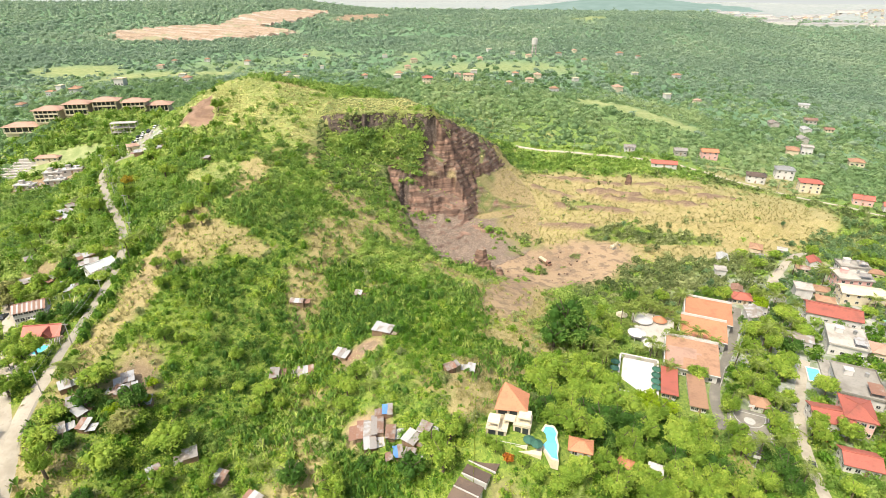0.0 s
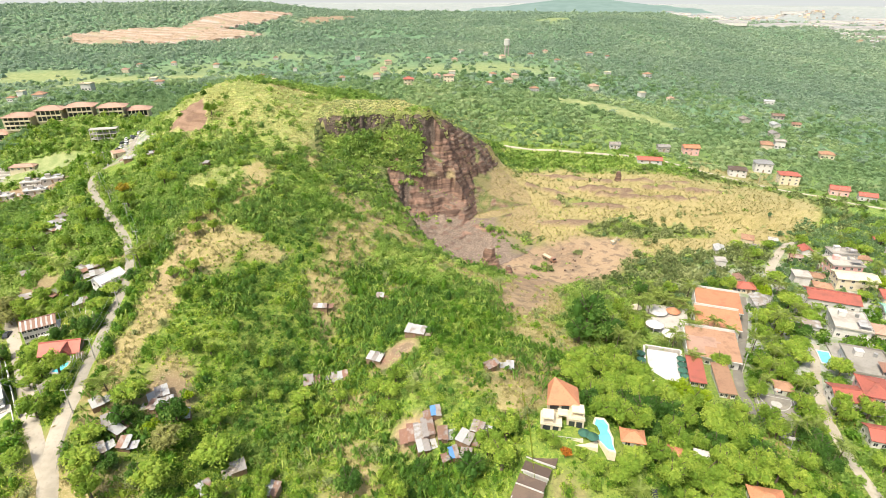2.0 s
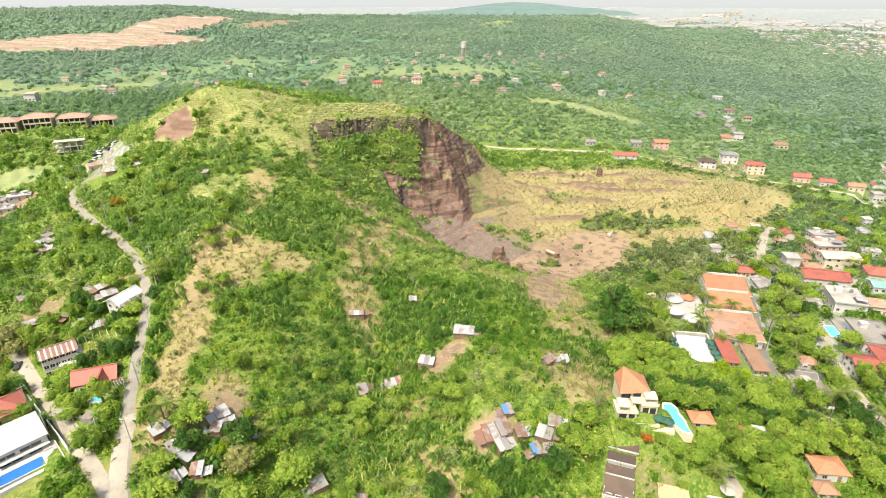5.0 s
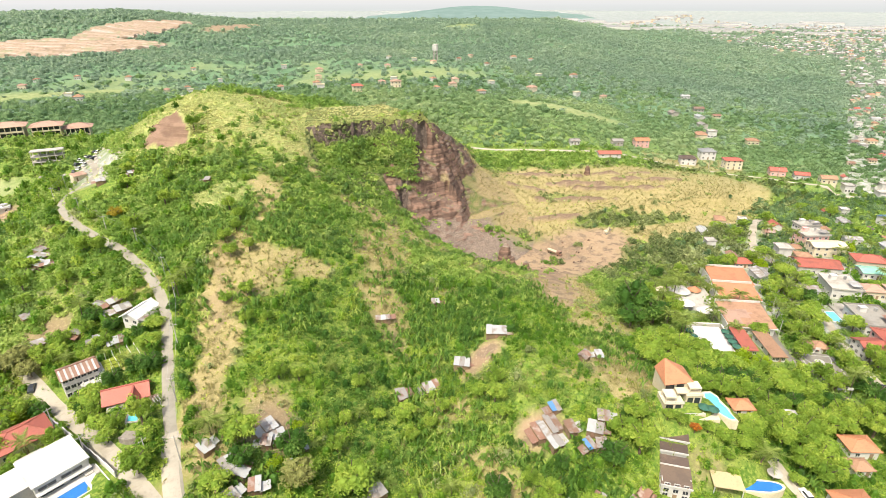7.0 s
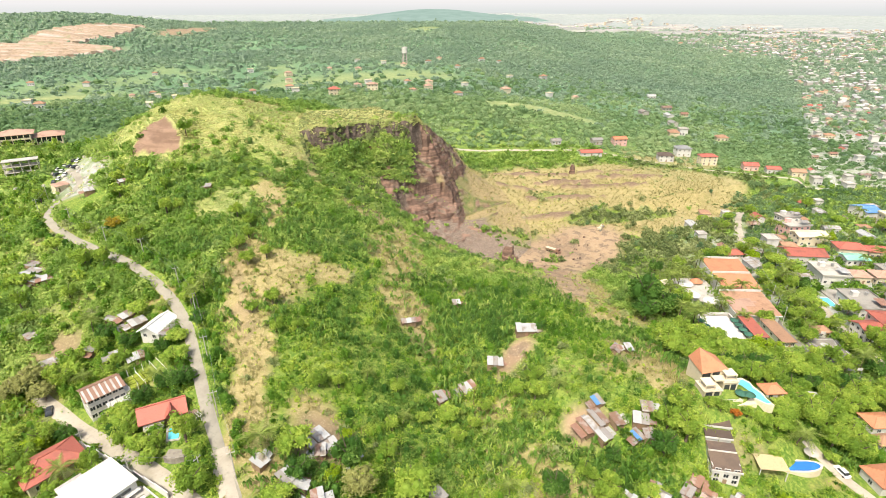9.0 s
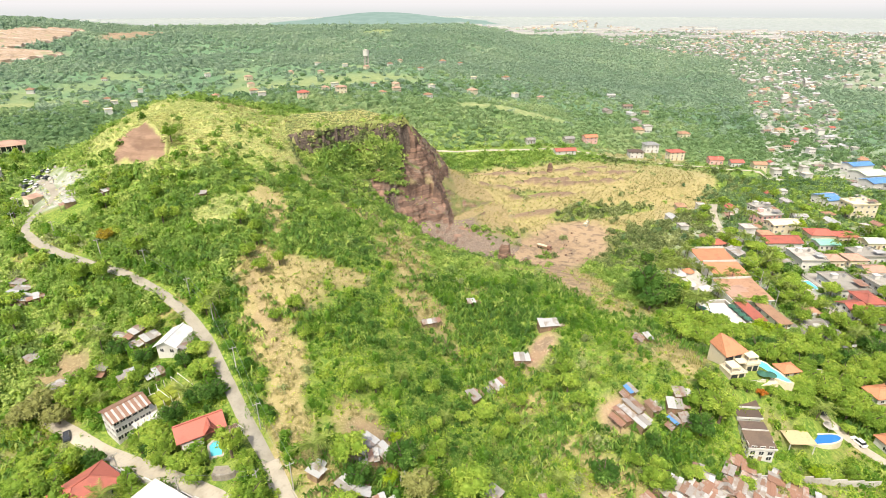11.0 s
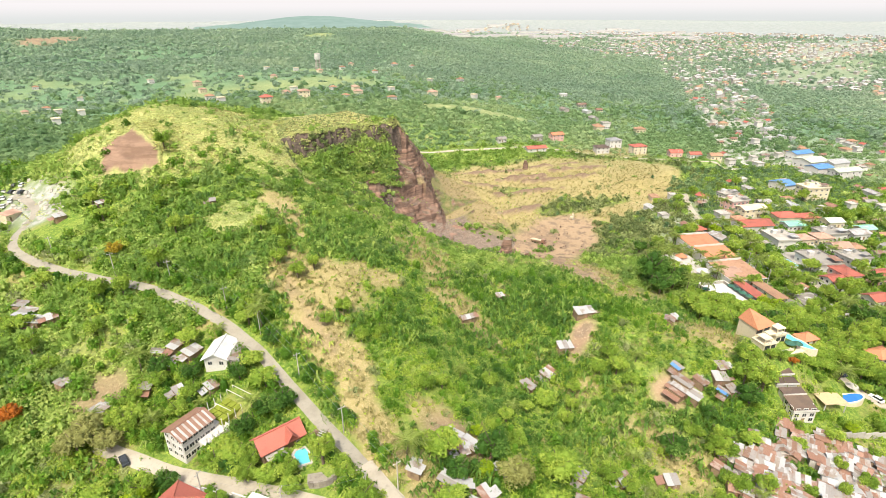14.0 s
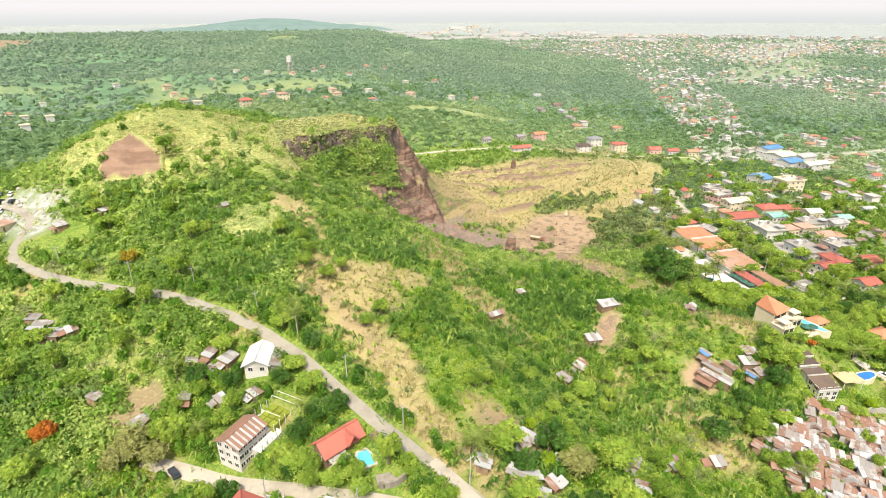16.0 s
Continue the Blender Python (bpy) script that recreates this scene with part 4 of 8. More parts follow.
def wildness(x, y):
    """How thickly green things grow, from 0 to 1."""
    k = 1 - np.where(y > 270, 0.93, 0.84) * ramp(0.1, 0.75, dry_grass(x, y))
    k = np.minimum(k, 1 - bare_soil(x, y))
    k = np.minimum(k, 1 - 0.9 * hill_grass(x, y))
    k = np.minimum(k, 1 - 0.97 * lawns(x, y))
    return k

# ------------------------------------------------------------------ buildings
SHARED = {}


def window_mesh(w, h):
    """A frame with a mullion, and the pane behind it; both face -y."""
    key = ("window", round(w, 2), round(h, 2))
    if key not in SHARED:
        f = Shape()
        xs = (-w / 2 - 0.06, -w / 2 + 0.06, -0.04, 0.04, w / 2 - 0.06, w / 2 + 0.06)
        zs = (-0.12, 0.05, h - 0.05, h + 0.06)
        cells = {(i, j) for i in range(5) for j in range(3)} - {(1, 1), (3, 1)}
        at = {(i, j, k): k * 24 + j * 6 + i for k in (0, 1) for j in range(4) for i in range(6)}
        faces = []
        for i, j in sorted(cells):
            c = [(i, j), (i + 1, j), (i + 1, j + 1), (i, j + 1)]
            faces += [tuple(at[(*p, 0)] for p in c), tuple(at[(*p, 1)] for p in c[::-1])]
            for e, (di, dj) in enumerate(((0, -1), (1, 0), (0, 1), (-1, 0))):
                if (i + di, j + dj) not in cells:
                    p, q = c[e], c[(e + 1) % 4]
                    faces.append((at[(*q, 0)], at[(*p, 0)], at[(*p, 1)], at[(*q, 1)]))
        f.add([(x, y, z) for y in (-0.09, 0.08) for z in zs for x in xs], faces)
        g = Shape().box(0, 0.0, 0.02, h - 0.02, w - 0.04, 0.06)
        fm, gm = f.mesh("window"), g.mesh("pane")
        fm.materials.append(WHITE)
        gm.materials.append(GLASS)
        SHARED[key] = (fm, gm)
    return SHARED[key]


def add_windows(ob, w, d, sides, storeys, base=0.0, storey=3.0, size=(1.3, 1.25), door=True):
    """Rows of windows on the four sides: counts for front (-y), back, left and right."""
    fm, gm = window_mesh(*size)
    spots = []
    for s in range(storeys):
        z = base + s * storey + 1.0
        for k, (n, length, turn) in enumerate(zip(sides, (w, w, d, d), (0, 180, -90, 90))):
            for i in range(n):
                u = (i + 0.5) / n * length - length / 2
                out = (d if k < 2 else w) / 2 + 0.03
                a = radians(turn)
                x, y = u * math.cos(a) + out * math.sin(a), u * math.sin(a) - out * math.cos(a)
                if door and s == 0 and k == 0 and i == n // 2:
                    dm = Shape().box(0, 0, -1.0, 1.1, 1.0, 0.12).mesh("door")
                    o = part("door", dm, TIMBER, ob)
                    o.matrix_basis = pose(x, y, z, 0, 0, turn)
                    continue
                o = part("window", fm, None, ob)
                o.matrix_basis = pose(x, y, z, 0, 0, turn)
                part("pane", gm, None, o)


def roof_shape(kind, w, d, h, rise, over, thick=0.22):
    a, b = w / 2 + over, d / 2 + over
    drop = rise * over / max(d / 2, 0.1)
    lo = h - drop
    s = Shape()
    if kind == "gable":
        for sg in (-1, 1):
            s.slab([(-a, sg * b, lo), (a, sg * b, lo), (a, 0, h + rise), (-a, 0, h + rise)][::sg * -1 if sg > 0 else 1], thick)
        s.box(0, 0, h + rise - 0.1, h + rise + 0.14, 2 * a, 0.45)
    elif kind == "hip":
        r = max(a - b, 0.15)
        lo = h - 0.1
        top = h + rise
        s.slab([(-a, -b, lo), (a, -b, lo), (r, 0, top), (-r, 0, top)], thick)
        s.slab([(a, b, lo), (-a, b, lo), (-r, 0, top), (r, 0, top)], thick)
        s.slab([(a, -b, lo), (a, b, lo), (r, 0, top)], thick)
        s.slab([(-a, b, lo), (-a, -b, lo), (-r, 0, top)], thick)
        s.box(0, 0, top - 0.1, top + 0.12, 2 * r + 0.3, 0.4)
        for sx in (-1, 1):
            for sy in (-1, 1):
                s.tube((sx * a, sy * b, lo + 0.02), (sx * r, 0, top + 0.02), 0.14, 0.14, 5)
    elif kind == "shed":
        s.slab([(-a, -b, h), (a, -b, h), (a, b, h + rise), (-a, b, h + rise)], thick)
    else:
        s.box(0, 0, h, h + 0.25, 2 * a, 2 * b)
        for cx, cy, ww, dd in ((0, -b + 0.1, 2 * a, 0.2), (0, b - 0.1, 2 * a, 0.2), (-a + 0.1, 0, 0.2, 2 * b - 0.4), (a - 0.1, 0, 0.2, 2 * b - 0.4)):
            s.box(cx, cy, h + 0.25, h + 0.25 + rise, ww, dd)
    return s


def walls_shape(kind, w, d, h, rise, down=3.0):
    s = Shape().box(0, 0, -down, h - 0.02, w, d)
    if kind == "gable":
        s.add([(-w / 2, -d / 2, h - 0.02), (-w / 2, d / 2, h - 0.02), (-w / 2, 0, h + rise - 0.3), (w / 2, -d / 2, h - 0.02), (w / 2, d / 2, h - 0.02), (w / 2, 0, h + rise - 0.3)],
              [(0, 2, 1), (3, 4, 5), (0, 3, 5, 2), (1, 2, 5, 4)])
    elif kind == "shed":
        s.add([(-w / 2, -d / 2, h - 0.02), (-w / 2, d / 2, h - 0.02), (-w / 2, d / 2, h + rise - 0.3), (w / 2, -d / 2, h - 0.02), (w / 2, d / 2, h - 0.02), (w / 2, d / 2, h + rise - 0.3)],
              [(0, 2, 1), (3, 4, 5), (0, 3, 5, 2), (1, 2, 5, 4)])
    return s


def house(name, label, x, y, w, d, h, turn, kind="gable", rise=1.8, over=0.6, wall=WHITE, tiles=TILE_RED, storeys=1, sides=(3, 3, 2, 2), z=None, group="", category="house", bare=False):
    z = ground_at(x, y) if z is None else z
    ob = thing(name, label, category, x, y, z, turn, group)
    part("wall", walls_shape(kind, w, d, h, rise).mesh("wall"), wall, ob)
    part("roof", roof_shape(kind, w, d, h, rise, over).mesh("roof"), tiles, ob)
    if sum(sides):
        add_windows(ob, w, d, sides, storeys, storey=h / storeys)
    if kind == "flat" and w > 8 and sum(sides) and not bare:
        part("roof_hut", Shape().box(-w / 5, d / 5, h + 0.25, h + 2.3, 2.6, 2.2).box(-w / 5, d / 5, h + 2.3, h + 2.45, 3.0, 2.6).mesh("roof_hut"), wall, ob)
        part("water_tank", Shape().tube((w / 4, d / 4, h + 0.2), (w / 4, d / 4, h + 1.7), 0.7, 0.7, 12).mesh("water_tank"), STEEL, ob)
        part("awning", Shape().slab([(w / 8, -d / 2 + 0.4, h + 1.9), (w / 2 - 0.4, -d / 2 + 0.4, h + 1.9), (w / 2 - 0.4, -d / 8, h + 2.3), (w / 8, -d / 8, h + 2.3)], 0.06).box(w / 8 + 0.2, -d / 2 + 0.6, h, h + 1.9, 0.1, 0.1).box(w / 2 - 0.6, -d / 2 + 0.6, h, h + 1.9, 0.1, 0.1).mesh("awning"), random.choice((TIN, TIN_RUST, TIN_BRIGHT)), ob)
    CLEAR.append((x, y, w / 2 + over + 0.3, d / 2 + over + 0.3, turn))
    return ob


POST = Shape().tube((0, 0, -3.0), (0, 0, 0.1), 0.06, 0.06, 5).mesh("post")


def shack(label, x, y, w, d, turn, roofs=(TIN,), h=1.8, wall=TIMBER, lean=True, group="makeshift houses on the slope", z=None):
    """A makeshift house: plank or sheet walls under overlapping roof sheets at slightly different heights."""
    z = ground_at(x, y) if z is None else z
    w, d = w * 0.86, d * 0.86
    ob = thing("shack", label, "shack", x, y, z, turn, group)
    part("wall", Shape().box(0, 0, -2.2, h, w, d).mesh("wall"), wall, ob)
    n = max(2, round(w / (1.25 if group == "crowded quarter of shacks" else 1.8)))
    for i in range(n):
        cx = -w / 2 + (i + 0.5) * w / n
        ww = w / n + 0.14
        jig = random.uniform(-0.06, 0.1)
        pitch = 0.35 if lean else 0.0
        s = Shape()
        if lean:
            b = d / 2 + 0.5 + random.uniform(-0.2, 0.3)
            s.slab([(cx - ww / 2, -b, h + 0.05 + jig), (cx + ww / 2, -b, h + 0.05 + jig + random.uniform(-0.03, 0.03)), (cx + ww / 2, b, h + 0.75 + jig), (cx - ww / 2, b, h + 0.75 + jig)], 0.05)
        else:
            b = d / 2 + 0.45
            for sg in (-1, 1):
                ring = [(cx - ww / 2, sg * b, h + jig), (cx + ww / 2, sg * b, h + jig), (cx + ww / 2, 0, h + 0.95 + jig), (cx - ww / 2, 0, h + 0.95 + jig)]
                s.slab(ring if sg < 0 else ring[::-1], 0.05)
        part("roof_sheet", s.mesh("roof_sheet"), roofs[i % len(roofs)], ob)
    dm = Shape().box(random.uniform(-w / 4, w / 4), -d / 2 - 0.02, -0.2, 1.8, 0.8, 0.08)
    part("door", dm.mesh("door"), TIN_RUST if wall is TIMBER else TIMBER, ob)
    if group != "crowded quarter of shacks":
        a, b = random.choice((-1, 1)) * (w / 2 + 0.9), random.uniform(-0.6, 0.6)
        part("lean_to", Shape().slab([(a - 1.3, b - d / 2, h - 0.75), (a + 1.3, b - d / 2 + 0.4, h - 0.6), (a + 1.2, b + d / 2 + 0.3, h - 0.2), (a - 1.35, b + d / 2, h - 0.3)], 0.05).mesh("lean_to"), random.choice((TIN, TIN_BRIGHT, TIN_RUST)), ob)
        for sx, sy in ((a - 1.1, b - d / 2 + 0.2), (a + 1.1, b - d / 2 + 0.6), (a + 1.05, b + d / 2)):
            part("post", POST, TIMBER, ob).matrix_basis = pose(sx, sy, h - 0.75)
    CLEAR.append((x, y, w / 2 - 0.1, d / 2 - 0.1, turn))
    return ob


def pool(label, x, y, ring, water=WATER, z=None, turn=0.0, deck=CONCRETE):
    """A pool: a paved rim round a sunk sheet of water."""
    z = ground_at(x, y) + 0.4 if z is None else z
    ob = thing("swimming_pool", label, "pool", x, y, z, turn)
    n = len(ring)
    out = [(px * 1.0 + 0.7 * px / max(math.hypot(px, py), 0.1), py + 0.7 * py / max(math.hypot(px, py), 0.1)) for px, py in ring]
    s = Shape()
    s.add([(*p, 0.0) for p in ring] + [(*p, 0.0) for p in out] + [(*p, -0.5) for p in ring] + [(*p, -3.0) for p in out],
          [(i, i + n, (i + 1) % n + n, (i + 1) % n) for i in range(n)] + [(i, (i + 1) % n, (i + 1) % n + 2 * n, i + 2 * n) for i in range(n)] +
          [(i + n, i + 3 * n, (i + 1) % n + 3 * n, (i + 1) % n + n) for i in range(n)])
    part("rim", s.mesh("rim"), deck, ob)
    part("water", Shape().add([(*p, -0.12) for p in ring], [tuple(range(n))]).mesh("water"), water, ob)
    r = max(max(abs(a), abs(b)) for a, b in ring) + 1.2
    CLEAR.append((x, y, r, r * 0.8, turn))
    return ob


def oval(a, b, n=18, wave=0.0, k=2):
    return [((a * (1 + wave * math.cos(k * t + 0.7))) * math.cos(t), (b * (1 + wave * math.cos(k * t + 0.7))) * math.sin(t)) for t in (2 * math.pi * i / n for i in range(n))]


def car(label, x, y, turn, paint, z=None, long=4.4, tall=1.5):
    """A parked car: body with a cabin, windows all round, four wheels."""
    ob = thing("car", label, "car", x, y, ground_at(x, y) + 0.17 if z is None else z, turn, "parked vehicles")
    key = ("car", long, tall)
    if key not in SHARED:
        w, hl = 0.86, long / 2
        body = Shape()
        for x0, x1, z0, z1 in ((-hl, hl, 0.28, 0.85),):
            body.add([(x0, -w, z0), (x1, -w, z0), (x1, w, z0), (x0, w, z0), (x0 + 0.06, -w, z1), (x1 - 0.12, -w * 0.96, z1 - 0.06), (x1 - 0.12, w * 0.96, z1 - 0.06), (x0 + 0.06, w, z1)],
                     [(3, 2, 1, 0), (4, 5, 6, 7), (0, 1, 5, 4), (1, 2, 6, 5), (2, 3, 7, 6), (3, 0, 4, 7)])
        body.add([(-hl * 0.62, -0.68, tall - 0.05), (hl * 0.22, -0.68, tall - 0.05), (hl * 0.22, 0.68, tall - 0.05), (-hl * 0.62, 0.68, tall - 0.05),
                  (-hl * 0.58, -0.62, tall), (hl * 0.18, -0.62, tall), (hl * 0.18, 0.62, tall), (-hl * 0.58, 0.62, tall)],
                 [(4, 5, 6, 7), (0, 1, 5, 4), (1, 2, 6, 5), (2, 3, 7, 6), (3, 0, 4, 7)])
        cab = Shape().add([(-hl * 0.8, -0.8, 0.82), (hl * 0.5, -0.8, 0.82), (hl * 0.5, 0.8, 0.82), (-hl * 0.8, 0.8, 0.82),
                           (-hl * 0.62, -0.68, tall - 0.05), (hl * 0.22, -0.68, tall - 0.05), (hl * 0.22, 0.68, tall - 0.05), (-hl * 0.62, 0.68, tall - 0.05)],
                          [(4, 5, 6, 7), (0, 1, 5, 4), (1, 2, 6, 5), (2, 3, 7, 6), (3, 0, 4, 7)])
        SHARED[key] = (body.mesh("body"), cab.mesh("glazing"), Shape().tube((0, -0.1, 0), (0, 0.1, 0), 0.32, 0.32, 12).mesh("wheel"))
        SHARED[key][1].materials.append(GLASS)
        SHARED[key][2].materials.append(RUBBER)
    b, c, wm = SHARED[key]
    bm_ = b.copy()
    part("body", bm_, paint, ob)
    part("glazing", c, None, ob)
    for sx in (-0.3, 0.3):
        for sy in (-0.8, 0.8):
            o = part("wheel", wm, None, ob)
            o.matrix_basis = pose(sx * long, sy, 0.15)
    return ob


# --- west side: houses on the two roads
red = house("house", "two-storey timber house under a bright red tile roof", -132, 146.8, 10.3, 5.4, 4.2, 8, "gable", 2.2, 0.8, TIMBER, TILE_RED, 1, (4, 3, 1, 1), z=9.2)
part("gable_roof", roof_shape("gable", 3.2, 2.6, 4.5, 1.6, 0.3).mesh("gable_roof"), TILE_RED, red, "small front gable of red tiles").matrix_basis = pose(2.0, -2.4, 0, 0, 0, 90)
part("porch", Shape().box(-2.5, -4.0, -2, 0.3, 4.5, 2.4).box(-4.4, -5.0, 0.3, 2.6, 0.2, 0.2).box(-0.6, -5.0, 0.3, 2.6, 0.2, 0.2).box(-2.5, -4.1, 2.6, 2.75, 4.8, 2.8).mesh("porch"), CONCRETE, red)
pool("small pool of turquoise water beside the red-roofed house", -128.4, 138.8, [(-1.7, -2.2), (0.7, -2.6), (1.6, -1.4), (1.0, 2.4), (-1.0, 2.6), (-1.9, 1.6)], WATER_GREEN, z=11.5)
arbour = thing("pergola", "white garden pergola beside the road", "pergola", -123.6, 139.6, ground_at(-123.6, 139.6), 30)
for px in (-1.2, 1.2):
    for py in (-0.9, 0.9):
        part("post", Shape().box(px, py, -0.3, 2.3, 0.12, 0.12).mesh("post"), WHITE, arbour)
for k in range(5):
    part("slat", Shape().box(-1.4 + 0.7 * k, 0, 2.3, 2.42, 0.1, 2.6).mesh("slat"), WHITE, arbour)
stone_wall = thing("retaining_wall", "curved grey stone wall below the pool garden", "wall", -129, 136, 0)
for i in range(6):
    xa, ya = -129.8 + 0.95 * i, 128.9 - 0.35 * i + 0.12 * (i - 2.5) ** 2
    zz = ground_at(xa, ya)
    part("stone_course", Shape().box(xa + 129, ya - 136, zz - 1.5, zz + 1.7, 1.15, 0.5, -20 + 9 * (i - 2.5)).mesh("stone_course"), STONE, stone_wall)
part("stone_paving", Shape().box(1.2, -5.0, 10.4, 11.5, 4.6, 2.6, -20).mesh("stone_paving"), STONE, stone_wall, "small stone terrace behind the wall")
CLEAR.append((-127.6, 129.6, 3.0, 2.4, -20))

white = house("house", "unfinished white three-storey house with a rust-striped iron roof", -150, 164.5, 9.4, 7.0, 7.3, 28, "gable", 1.5, 0.5, WHITE, TIN_RUST, 3, (6, 3, 3, 3), z=4.7)
for i in range(7):
    part("pale_sheet", Shape().slab([(-4.9 + i * 1.45, -4.05, 7.12), (-4.35 + i * 1.45, -4.05, 7.12), (-4.35 + i * 1.45, -0.15, 8.8), (-4.9 + i * 1.45, -0.15, 8.8)], 0.05).mesh("pale_sheet"), TIN_WHITE, white, "strip of pale roofing")
part("wing", Shape().box(3.2, -5.2, -3, 3.6, 7.4, 3.4).mesh("wing"), WHITE, white, "lower white wing with a roof terrace")
part("wing_roof", Shape().box(3.2, -5.2, 3.6, 3.8, 7.8, 3.8).mesh("wing_roof"), WHITE, white)
part("wing", Shape().box(7.4, -0.4, -3, 4.6, 5.0, 6.0).mesh("wing"), WHITE, white)
part("wing_roof", Shape().box(7.4, -0.4, 4.6, 4.8, 5.4, 6.4).mesh("wing_roof"), WHITE, white)
for cx, cy, ww, dd in ((3.2, -7.0, 7.8, 0.15), (7.0, -5.2, 0.15, 3.5), (9.95, -0.4, 0.15, 6.4)):
    part("parapet", Shape().box(cx, cy, 3.8 if cx < 9 else 4.8, 4.6 if cx < 9 else 5.6, ww, dd).mesh("parapet"), WHITE, white)
for i in range(5):
    part("pillar", Shape().box(-0.2 + i * 1.7, -6.8, 3.8, 6.0, 0.22, 0.22).mesh("pillar"), WHITE, white)
for k in range(2):
    for i in range(3):
        part("opening", Shape().box(1.0 + i * 2.3, -6.95, 0.5 + 2.0 * k - 0.6, 1.5 + 2.0 * k - 0.6, 1.5, 0.12).mesh("opening"), GLASS, white, "dark window opening")
part("yard_wall", Shape().box(3.5, -8.6, -3.5, -0.6, 15, 0.3).mesh("yard_wall"), CONCRETE, white, "stained concrete wall along the road")
CLEAR.append((-143.5, 164.5, 4, 4, 28))
bed = thing("crop_bed", "raised beds of yellow-green seedlings behind white posts", "garden bed", -139.8, 168.4, ground_at(-139.8, 168.4) + 0.5, 27)
for i in range(4):
    for j in range(3):
        part("bed", Shape().box(-3.6 + i * 2.4, -2.4 + j * 2.2, -1.5, 0.5, 2.15, 1.95).mesh("bed"), NET, bed)
for i in range(6):
    for s in (-1, 1):
        part("post", Shape().box(-5.2 + i * 2.1, s * 4.2, -1, 2.2, 0.16, 0.16).mesh("post"), WHITE, bed)
    part("beam", Shape().box(-5.2 + i * 2.1, 0, 2.2, 2.35, 0.14, 8.6).mesh("beam"), WHITE, bed) if i > 3 else None
CLEAR.append((-139.6, 167.6, 6.5, 6.5, 27))

house("house", "low house under a broad brownish-red hipped roof", -158, 142.5, 12.5, 9, 3.6, 33, "hip", 2.4, 0.8, CREAM, TILE_RED, 1, (3, 2, 2, 2), z=4.6)
villa_w = house("house", "modern white flat-roofed villa with dark window bands above a pool", -142.8, 124.3, 11.0, 11.0, 3.4, 37, "flat", 0.06, 0.45, WHITE, WHITE, 1, (0, 2, 0, 2), z=10.0, bare=True)
part("basement", Shape().box(0, 0, -8, -2.9, 10.9, 10.9).mesh("basement"), WHITE, villa_w)
part("wing", Shape().box(-9.6, 1.0, -8, 2.6, 8.2, 8.0).mesh("wing"), WHITE, villa_w)
part("wing_roof", Shape().box(-9.8, 1.0, 2.6, 2.85, 8.4, 8.8).mesh("wing_roof"), WHITE, villa_w)
part("side_roof", Shape().box(-2.6, 7.4, 1.6, 1.8, 5.6, 3.4).box(-2.6, 7.4, -8, 1.6, 5.2, 3.2).mesh("side_roof"), CONCRETE, villa_w, "low concrete roof behind the main block")
for k, (cx, ww, z0, z1) in enumerate(((-3.1, 3.6, 1.7, 2.5), (1.9, 4.4, 1.7, 2.5), (-2.6, 4.6, -0.1, 1.0), (2.8, 3.4, -0.1, 1.0))):
    win = part("window", Shape().box(cx, -5.53, z0, z1, ww, 0.08).mesh("window"), GLASS, villa_w, "long dark window band")
    part("mullion", Shape().box(cx, -5.6, z0, z1, 0.1, 0.1).mesh("mullion"), WHITE, win)
part("canopy", Shape().box(0, -6.1, 1.25, 1.45, 11.2, 1.3).mesh("canopy"), WHITE, villa_w, "white canopy slab between the window bands")
deck = Shape().box(-0.9, -6.9, -8, -0.06, 15.2, 2.8).box(5.0, -10.7, -8, -0.06, 3.4, 4.8).box(-7.4, -10.7, -8, -0.06, 2.2, 4.8).box(-0.9, -13.6, -8, -0.06, 15.2, 1.0)
part("terrace", deck.mesh("terrace"), WHITE, villa_w, "white paved pool terrace")
part("parapet", Shape().box(6.6, -9.8, -8, 0.7, 0.22, 8.6).mesh("parapet"), WHITE, villa_w)
part("planter", Shape().box(6.0, -6.6, -1, 0.35, 0.9, 4.0).mesh("planter"), CONCRETE, villa_w)
part("steps", Shape().box(4.6, -6.4, -0.1, 0.3, 1.8, 1.8).box(4.6, -6.0, 0.3, 0.65, 1.8, 1.0).mesh("steps"), CONCRETE, villa_w, "grey steps beside the house")
for px in (4.2, 5.4):
    lounger = thing("sun_lounger", "pale sun lounger on the white terrace", "lounger", *(villa_w.matrix_world @ Vector((px, -10.2, -0.04)))[:3], 62, "loungers by the pool")
    part("frame", Shape().box(0, 0, 0.2, 0.3, 1.9, 0.65).box(-0.8, 0, 0, 0.2, 0.08, 0.6).box(0.8, 0, 0, 0.2, 0.08, 0.6).mesh("frame"), TIMBER, lounger)
    part("cushion", Shape().box(0.2, 0, 0.3, 0.4, 1.4, 0.6).slab([(-0.5, -0.3, 0.32), (-0.5, 0.3, 0.32), (-0.95, 0.3, 0.7), (-0.95, -0.3, 0.7)], 0.08).mesh("cushion"), CREAM, lounger)
pool("deep blue pool on the white villa's terrace", -137.9, 115.3, [(-4.5, -1.85), (4.5, -1.85), (4.5, 1.85), (-4.5, 1.85)], WATER_DEEP, z=10.0, turn=37, deck=WHITE)
CLEAR.append((-140, 119, 9.5, 9, 37))
CLEAR.append((-151.5, 119, 6, 6, 37))
CLEAR.append((-136.5, 110.5, 8, 5, 37))
wall_run = thing("garden_wall", "white rendered garden wall along the dirt road", "wall", -134, 121, 0)
